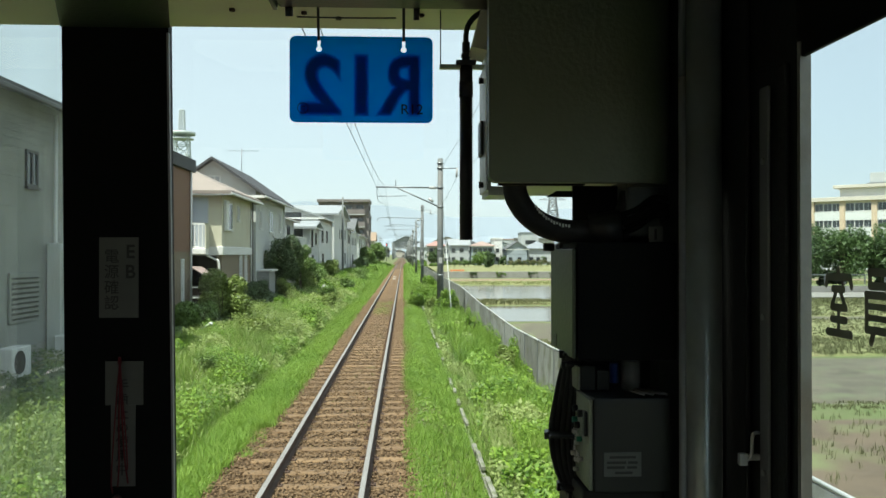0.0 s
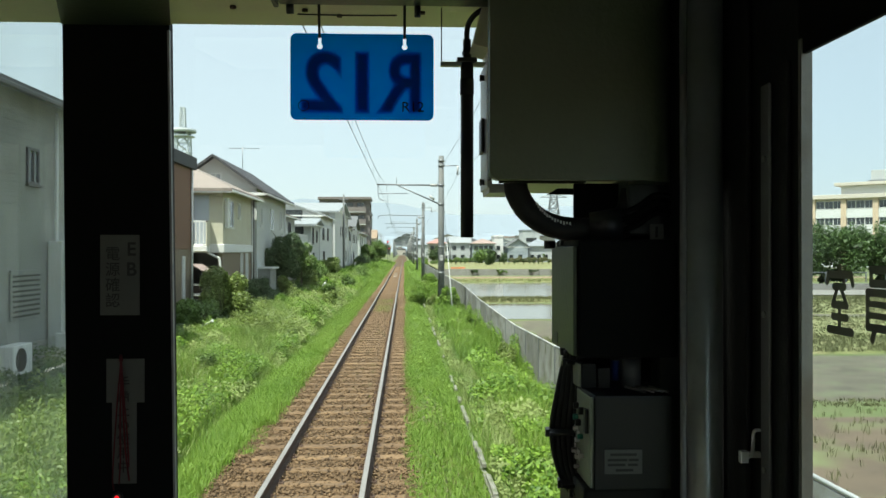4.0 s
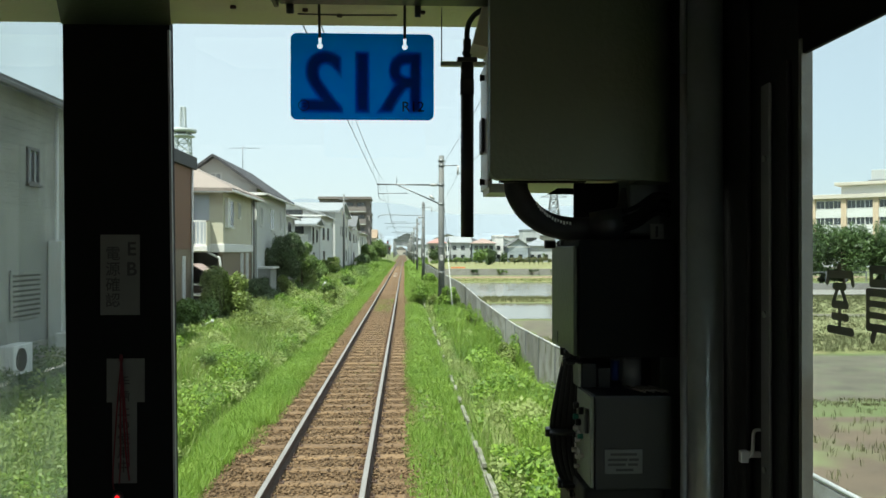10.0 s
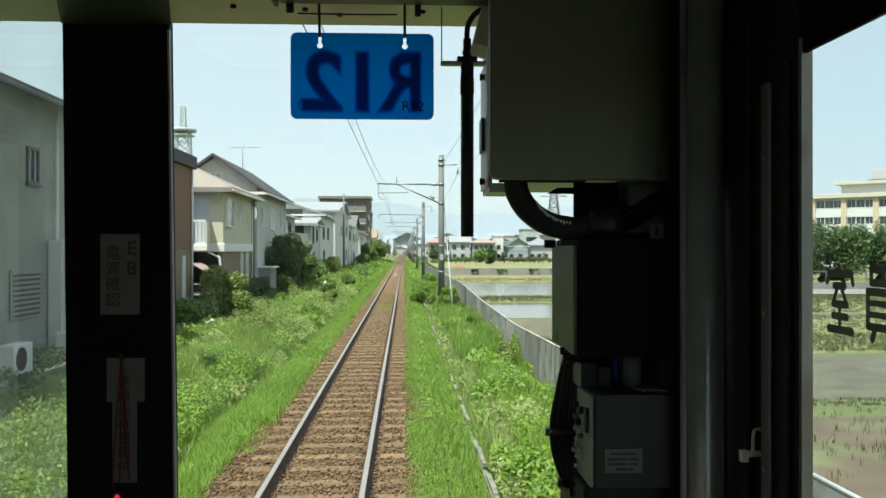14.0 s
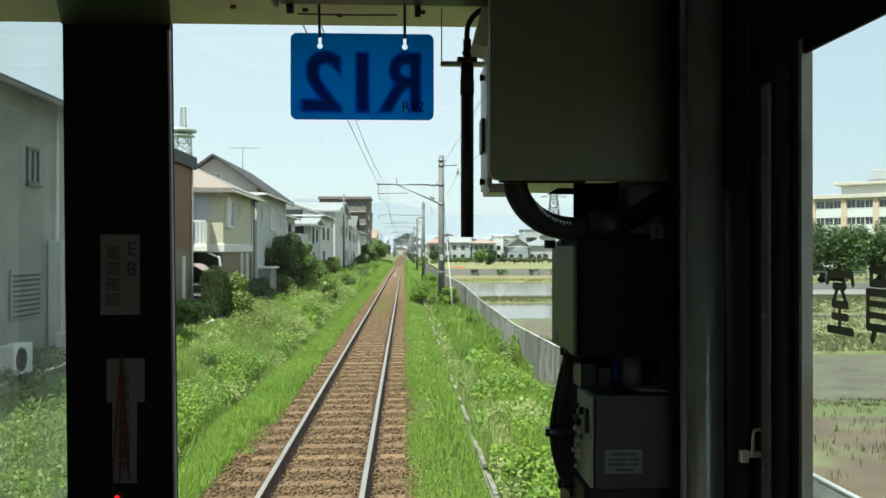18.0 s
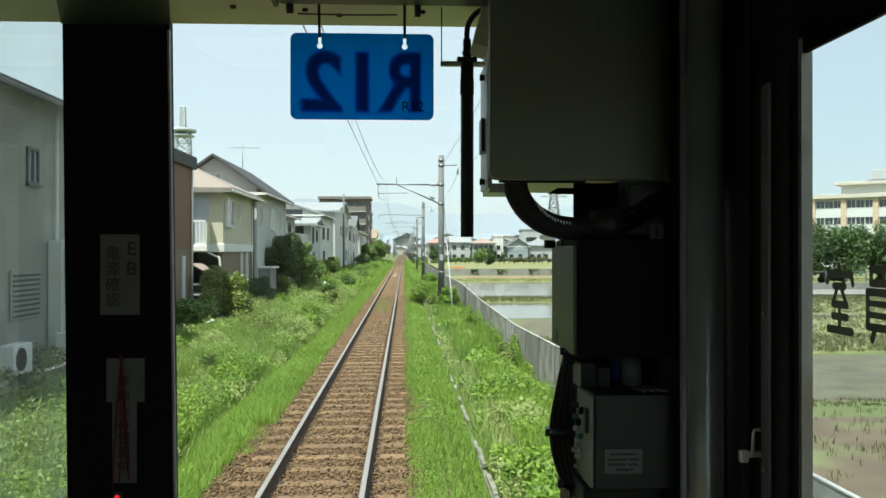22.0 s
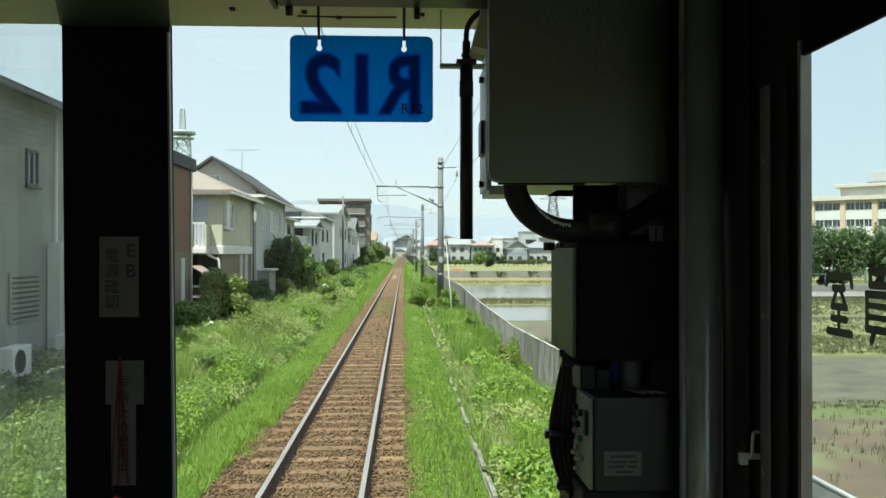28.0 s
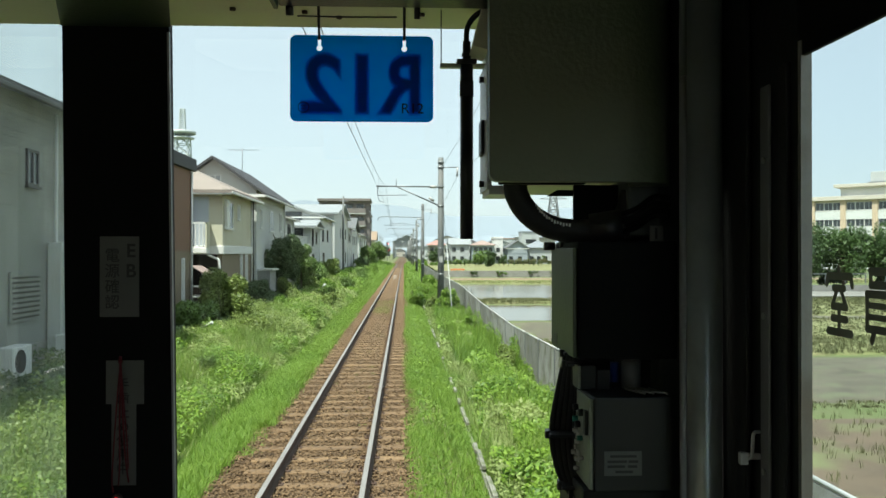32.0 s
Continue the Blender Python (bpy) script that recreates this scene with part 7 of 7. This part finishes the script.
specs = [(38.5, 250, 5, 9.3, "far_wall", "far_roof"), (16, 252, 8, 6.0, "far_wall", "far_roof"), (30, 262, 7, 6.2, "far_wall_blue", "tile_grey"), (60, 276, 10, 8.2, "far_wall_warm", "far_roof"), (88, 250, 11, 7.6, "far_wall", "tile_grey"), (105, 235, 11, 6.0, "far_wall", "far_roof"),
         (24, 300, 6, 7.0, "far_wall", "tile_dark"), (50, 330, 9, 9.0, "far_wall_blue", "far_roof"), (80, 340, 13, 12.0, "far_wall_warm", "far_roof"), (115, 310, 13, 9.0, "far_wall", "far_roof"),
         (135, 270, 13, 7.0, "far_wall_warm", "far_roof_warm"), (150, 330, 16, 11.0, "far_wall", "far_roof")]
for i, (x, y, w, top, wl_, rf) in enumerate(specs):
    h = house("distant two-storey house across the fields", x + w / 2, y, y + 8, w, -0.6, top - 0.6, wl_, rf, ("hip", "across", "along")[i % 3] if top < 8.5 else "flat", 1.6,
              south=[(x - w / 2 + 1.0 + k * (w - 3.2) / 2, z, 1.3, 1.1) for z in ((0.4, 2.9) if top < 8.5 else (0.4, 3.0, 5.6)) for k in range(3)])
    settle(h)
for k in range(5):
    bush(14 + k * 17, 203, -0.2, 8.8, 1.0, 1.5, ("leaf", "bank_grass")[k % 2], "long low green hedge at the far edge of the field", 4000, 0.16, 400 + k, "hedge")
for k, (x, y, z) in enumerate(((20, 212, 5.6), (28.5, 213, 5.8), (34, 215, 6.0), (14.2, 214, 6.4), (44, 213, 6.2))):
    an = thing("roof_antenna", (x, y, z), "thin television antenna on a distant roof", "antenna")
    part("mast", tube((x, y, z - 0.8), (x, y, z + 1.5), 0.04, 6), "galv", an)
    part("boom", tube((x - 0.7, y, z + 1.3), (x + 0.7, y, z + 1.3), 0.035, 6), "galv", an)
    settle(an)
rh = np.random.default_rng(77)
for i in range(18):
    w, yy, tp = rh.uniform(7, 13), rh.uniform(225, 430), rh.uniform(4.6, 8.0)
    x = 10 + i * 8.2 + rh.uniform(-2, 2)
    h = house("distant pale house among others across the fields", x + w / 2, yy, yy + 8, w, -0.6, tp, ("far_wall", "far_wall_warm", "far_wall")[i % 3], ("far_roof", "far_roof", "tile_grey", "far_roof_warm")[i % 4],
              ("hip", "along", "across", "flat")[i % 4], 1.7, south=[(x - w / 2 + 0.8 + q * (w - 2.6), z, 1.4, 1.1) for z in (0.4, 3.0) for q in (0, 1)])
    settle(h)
for i in range(14):
    tree(8 + i * 9.5 + r1.uniform(-2, 2), 182 + r1.uniform(-5, 40), -0.6, r1.uniform(2.5, 5), r1.uniform(1.6, 3), "leaf" if i % 2 else "dark_leaf", "distant green tree among the houses", 900, 0.32, 80 + i, low=0.1)

# ---- school beyond the paddies ----
sc = thing("school_building", (80, 108, -1), "cream three-storey school with bands of windows", "school")
SX0, SX1, SY0, SY1 = 50, 92, 117, 127
part("wall", box(SX0, SX1, SY0 + 0.25, SY1, -1.2, 14.2), "school", sc)
part("ledge", box(SX0 - 0.6, SX1, SY0 - 0.9, SY1, 14.2, 15.1, 0.05, 1), "school", sc)
part("upper_wall", box(56.5, SX1, SY0 + 0.6, SY1, 15.1, 17.0, 0.05, 1), "trim", sc)
part("roof_slab", box(55.4, SX1, SY0 - 0.7, SY1, 17.0, 17.7, 0.05, 1), "school", sc)
part("water_tank", box(62.0, 65.5, 120, 123, 18.2, 20.4, 0.1, 2), "cabinet", sc)
part("tank_stand", box(61.5, 66.0, 119.5, 123.5, 17.7, 18.2), "galv", sc)
part("roof_unit", box(68.5, 71, 119.5, 122, 17.7, 18.6, 0.05, 1), "cabinet", sc)
for s_ in range(4):
    z = -0.6 + s_ * 3.6
    part("spandrel", box(SX0, SX1, SY0 - 0.05, SY0 + 0.25, z - 0.2, z + 1.7), "trim", sc)
    for k in range(6):
        x = SX0 + 1.0 + k * 6.4
        if s_ == 0:
            part("column", box(x - 0.75, x + 0.35, SY0 - 0.35, SY0 + 0.3, -1.2, 14.2), "school_column", sc)
        for q in range(3):
            window_part(sc, "S", x + 0.45 + q * 1.8, z + 1.85, 1.7, 1.7, SY0 + 0.2, "pane", "trim")
settle(sc)
sc.rotation_euler = (0, 0, radians(-42))
sc.location = (108.0, 160.0, -1)
for i in range(9):
    tree(36 + i * 4.6 + r1.uniform(-0.6, 0.6), 84.5 + r1.uniform(-1, 1), -1, 6.9 + r1.uniform(-0.5, 0.5), 3.7, "mid_leaf", "spreading green tree in front of the school", 9000, 0.16, 120 + i, low=0.12)
v = [(18, 70, -0.97), (120, 70, -0.97), (120, 79, -0.97), (18, 79, -0.97)]
tagged(raw("road", v, [(0, 1, 2, 3)], "pale_road"), "pale farm road in front of the school", "road", kind="structure")
# hedges added to darken the ground under the crowns
for k in range(3):
    bush(42 + k * 14, 88, -1, 7.4, 1.0, 2.7, "dark_leaf", "dark hedge added as shade below the school trees", 15000, 0.2, 160 + k, "hedge")
ks = thing("school_fence", (60, 81, -1), "low pale fence in front of the school trees", "fence")
part("fence_wall", box(30, 84, 80.9, 81.1, -1.2, -0.45), "block", ks)
for i in range(28):
    part("fence_post", box(30 + i * 2 - 0.04, 30 + i * 2 + 0.04, 80.95, 81.05, -0.3, 0.7), "galv", ks)
part("rail", box(30, 84, 80.98, 81.02, 0.6, 0.68), "galv", ks)
settle(ks)

# ---- along the line behind the train: the level crossing and the houses before it ----
for y0, y1, wall, roof, kind, top, label in ((-62, -51, "wall_white", "tile_tan", "along", 5.6, "white house with a steep tan roof and dormer"), (-40, -20, "wall_white", "tile_tan", "along", 5.8, "white house with a long tan roof and dormer"),
                                             (-104, -92, "wall_green", "tile_grey", "hip", 5.8, "pale green house with white tiled roof"), (-88, -68, "wall_plain", "tile_grey", "across", 5.9, "off-white house with drainpipes"),
                                             (-160, -146, "wall_grey", "tile_grey", "hip", 6.0, "grey house with a complex roof"), (-140, -126, "wall_grey", "tile_grey", "along", 6.0, "grey gabled house beside the line"),
                                             (-206, -190, "wall_cream", "tile_dark", "hip", 6.2, "cream two-storey house before the crossing"), (-186, -174, "wall_plain", "tile_grey", "hip", 5.9, "off-white house beside the crossing")):
    h = house(label, W - 0.5, y0, y1, 9, G, top, wall, roof, kind, 3.0 if kind == "along" else 1.8, east=[(y0 + 1.5, 3.8, 1.4, 1.2), (y0 + 6, 3.8, 1.4, 1.2), (y0 + 2, 1.2, 1.6, 1.4)])
    if roof == "tile_tan":
        dy = (y0 + y1) / 2
        part("dormer", box(W - 3.2, W - 1.1, dy - 0.8, dy + 0.8, top + 0.3, top + 1.9), "wall_white", h)
        part("dormer_roof", roof_mesh(W - 3.4, W - 1.1, dy - 0.8, dy + 0.8, top + 1.9, 0.8, "across", 0.2), "tile_tan", h)
        window_part(h, "E", dy - 0.4, top + 0.7, 0.8, 0.9, W - 1.1)
    settle(h)
for k, (y, hh) in enumerate(((-30, 4.2), (-36, 4.6), (-44, 4.4), (-112, 4.0), (-120, 4.4))):
    tree(-5.6, y, 0.3, hh, 2.0, "light_leaf" if k < 3 else "leaf", "large leafy tree on the embankment edge", 6000, 0.1, 500 + k, low=0.05)
bush(-5.0, -58, 0.3, 1.0, 1.6, 1.1, "light_leaf", "yellow flowering shrub on the embankment", 3000, 0.06, 510)
xing = thing("level_crossing_deck", (0, -168, -0.1), "pale concrete level crossing deck across the rails", "level crossing", kind="structure")
for k in range(6):
    part("deck_panel", box(-0.5, 0.5, -171.9 + k * 1.25, -170.7 + k * 1.25, -0.15, -0.012, 0.01, 1), "deck", xing)
    part("deck_panel", box(0.64, 2.4, -171.9 + k * 1.25, -170.7 + k * 1.25, -0.15, -0.012, 0.01, 1), "deck", xing)
    part("deck_panel", box(-2.4, -0.64, -171.9 + k * 1.25, -170.7 + k * 1.25, -0.15, -0.012, 0.01, 1), "deck", xing)
settle(xing)
for a, b in ((-40, -2.4), (2.4, 40)):
    zz = 0.42 if a < 0 else -0.9
    v = [(a, -171.8, zz if a < 0 else -0.02), (b, -171.8, -0.02 if a < 0 else zz), (b, -164.6, -0.02 if a < 0 else zz), (a, -164.6, zz if a < 0 else -0.02)]
    n = len(v)
    v += [(x, y, z - 0.6) for x, y, z in v]
    tagged(raw("road", v, [(0, 1, 2, 3), (7, 6, 5, 4), (0, 4, 5, 1), (1, 5, 6, 2), (2, 6, 7, 3), (3, 7, 4, 0)], "asphalt"), "grey asphalt road leading to the level crossing", "road", kind="structure")
for x, y in ((-3.7, -163.2), (4.5, -172.8)):
    t = thing("crossing_signal", (x, y, 0), "black and yellow level crossing warning post with lamps", "crossing signal", "crossing signals")
    for k in range(10):
        part("post_band", tube((x, y, -0.3 + k * 0.45), (x, y, 0.15 + k * 0.45), 0.07, 12), "yellow_black" if k % 2 else "signal_black", t)
    part("speaker_hood", tube((x, y, 4.2), (x, y, 4.5), 0.45, 16, 0.1), "signal_black", t)
    for dx in (-0.35, 0.35):
        part("lamp", tube((x + dx, y - 0.1, 2.6), (x + dx, y - 0.25, 2.6), 0.16, 16), "signal_black", t)
    part("cross_arm", box(x - 0.5, x + 0.5, y - 0.05, y + 0.05, 3.55, 3.75), "yellow_black", t)
    part("barrier_machine", box(x - 0.25, x + 0.25, y + 0.6, y + 1.1, -0.3, 0.9, 0.03, 1), "yellow_black", t)
    settle(t)
t = thing("overhead_portal", (0, -191, -0.4), "grey steel portal over the line before the crossing", "portal", "overhead portals")
part("leg", tube((-4.6, -191, -0.5), (-4.6, -191, 8.6), 0.15, 14), "pole", t)
part("leg", tube((3.9, -191, -0.5), (3.9, -191, 8.6), 0.15, 14), "pole", t)
part("beam", box(-4.6, 3.9, -191.1, -190.9, 7.75, 7.95), "galv", t)
settle(t)
t = thing("equipment_hut", (-4.2, -183, 0), "grey metal equipment hut beside the line", "hut")
part("cabinet", box(-4.9, -3.5, -184.5, -182, -0.3, 2.0, 0.02, 1), "cabinet", t)
part("roof", box(-5.0, -3.4, -184.6, -181.9, 2.0, 2.08, 0.01, 1), "tin", t)
part("door_panel", box(-4.75, -4.2, -184.53, -184.5, 0.0, 1.8), "cabinet", t)
settle(t)
t = thing("railway_signal", (-3.4, -126, 0), "black railway signal showing a green light", "signal")
part("mast", tube((-3.4, -126, -0.3), (-3.4, -126, 4.4), 0.07, 10), "galv", t)
hd = part("head", box(-3.66, -3.14, -126.12, -125.98, 3.2, 4.4, 0.1, 3), "signal_black", t)
part("lens", tube((-3.4, -126.12, 3.8), (-3.4, -126.15, 3.8), 0.1, 16), "signal_green", hd, "glowing green lens")
settle(t)
for x0, x1, y0, y1, m in ((5.6, 50, -60, -3, "dry_mud"), (5.6, 50, -110, -62, "water"), (5.6, 50, -160, -112, "water"), (5.6, 60, -2.5, 3.2, "bund")):
    v = [(x, y, -1.0) for y in (y0, y1) for x in (x0, x1)]
    tagged(raw("paddy_field" if m != "bund" else "field_bank", v, [(0, 1, 3, 2)], m), {"water": "flooded paddy field behind the train", "dry_mud": "brown ploughed field behind the train", "bund": "grassy bank between the fields"}[m], "field", kind="structure")

# flower bed, tarpaulin and shrubs further on
v, q = leaf_cloud(26000, [(10.5 + (k % 5) * 1.9, 265 + (k // 5) * 2.4, -0.95) for k in range(30)], [(1.3, 1.6, 0.35)] * 30, 0.10, 91)
tagged(part_mesh("flower_bed", soft_mesh("flower_bed", v, q), "pink"), "bright pink carpet of moss phlox flowers", "flowers", kind="stuff")
t = thing("tarpaulin", (6, 380, -0.9), "crumpled blue tarpaulin over a heap beside the line", "tarpaulin")
bm = bmesh.new()
bmesh.ops.create_icosphere(bm, subdivisions=3, radius=1)
for vv in bm.verts:
    vv.co = Vector((6 + vv.co.x * 0.9, 380 + vv.co.y * 0.8, -0.7 + max(-0.2, vv.co.z) * 1.9)) + 0.15 * noise.noise_vector(vv.co * 2.3)
part("sheet", bm, "blue_sheet", t)
settle(t)
for k in range(8):
    bush(5 + (k % 3) * 2.2, 170 + k * 12, -0.9, 1.2, 2.0, 1.6, "leaf" if k % 2 else "weed", "rough green shrub on the waste ground", 2000, 0.14, 520 + k)

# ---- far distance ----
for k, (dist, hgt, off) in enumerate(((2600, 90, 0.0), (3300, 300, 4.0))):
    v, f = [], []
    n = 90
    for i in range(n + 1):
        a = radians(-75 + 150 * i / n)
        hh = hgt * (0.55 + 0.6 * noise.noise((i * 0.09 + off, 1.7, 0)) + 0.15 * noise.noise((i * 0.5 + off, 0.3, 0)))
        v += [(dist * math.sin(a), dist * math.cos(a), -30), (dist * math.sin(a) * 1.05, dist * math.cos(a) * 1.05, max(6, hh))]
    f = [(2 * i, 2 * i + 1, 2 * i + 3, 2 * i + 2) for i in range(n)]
    tagged(raw("backdrop", v, f, "far_hill", smooth=True), "hills on the horizon, pale blue haze in their colour", "hills", kind="structure")

# ---- ballast stones and sleepers ----
def stones(name, label, mat, n, x0, x1, y0, y1, size, seed, zf):
    r = np.random.default_rng(seed)
    base = np.array([(1, 0, 0), (-1, 0, 0), (0, 1, 0), (0, -1, 0), (0, 0, 0.8), (0, 0, -0.8)], float)
    tri = np.array([(0, 2, 4), (2, 1, 4), (1, 3, 4), (3, 0, 4), (2, 0, 5), (1, 2, 5), (3, 1, 5), (0, 3, 5)])
    x = r.uniform(x0, x1, n)
    y = y0 + (y1 - y0) * r.uniform(0, 1, n) ** 1.5
    p = np.stack([x, y, np.array([zf(a) for a in x]) + r.uniform(-0.012, 0.02, n)], 1)
    ang = r.uniform(0, 6.28, n)
    b = base[None] * r.uniform(0.55, 1.25, (n, 6, 1)) * (size * r.uniform(0.6, 1.4, n))[:, None, None]
    c, s = np.cos(ang)[:, None], np.sin(ang)[:, None]
    bx_, by_ = b[..., 0] * c - b[..., 1] * s, b[..., 0] * s + b[..., 1] * c
    v = np.stack([bx_, by_, b[..., 2] * 0.8], 2) + p[:, None]
    t = (np.arange(n)[:, None, None] * 6 + tri[None]).reshape(-1, 3)
    ob = part_mesh(name, soft_mesh(name, v.reshape(-1, 3), np.zeros((0, 4), int), t), mat, track)
    ob["label"] = label
    tagged(ob, kind="stuff")
    ob.location = (0, 0, 0.2)
    return ob


def bed(x):
    return float(np.interp(x, [p[0] for p in prof], [p[1] for p in prof]))


stones("ballast_stones", "rust-brown ballast stones between the sleepers", "stone", 60000, -1.25, 1.25, 1.5, 60, 0.030, 71, bed)
stones("ballast_stones", "loose ballast stones strewn over the sleepers", "stone", 17000, -1.35, 1.25, 4, 55, 0.022, 75, lambda x: bed(x) + 0.022)
stones("shoulder_stones", "brown ballast stones on the shoulder", "stone", 7000, -1.9, -1.2, 4, 60, 0.030, 72, bed)
stones("ballast_stones", "rust-brown ballast stones under the train", "stone", 9000, -1.7, 1.6, -10, 2, 0.032, 74, bed)
stones("shoulder_stones", "pale grey ballast stones on the right shoulder", "grey_stone", 4000, 1.2, 1.8, 4, 60, 0.028, 73, bed)

sl = bpy.data.meshes.new("sleeper")
bm = box(-1.05, 1.05, -0.105, 0.105, -0.14, 0.0, 0.012, 1)
bm.to_mesh(sl)
bm.free()
sl.materials.append(M["sleeper"])
for i in range(258):
    o = new("sleeper", sl)
    o.parent = track
    o.location = Vector((rng.normal(0, 0.015), -9.7 + i * 0.65 + rng.normal(0, 0.012), -0.150 + rng.normal(0, 0.003))) - track.location
    o.rotation_euler = (0, rng.normal(0, 0.003), rng.normal(0, 0.006))
fast = bpy.data.meshes.new("rail_fastening")
bm = box(-0.13, 0.13, -0.06, 0.06, 0.0, 0.018, 0.004, 1)
for s in (-0.09, 0.09):
    add_tube(bm, (s, 0, 0.018), (s, 0, 0.05), 0.016, 6)
bm.to_mesh(fast)
bm.free()
fast.materials.append(M["rust"])
for i in range(60):
    for x in (-0.565, 0.565):
        o = new("rail_fastening", fast)
        o.parent = track
        o.location = Vector((x, 6.5 + i * 0.65 + 0.04, -0.150)) - track.location
for o in track.children:
    if o.name.split(".")[0] in ("ballast", "rail"):
        o.location = (0, 0, 0.2)
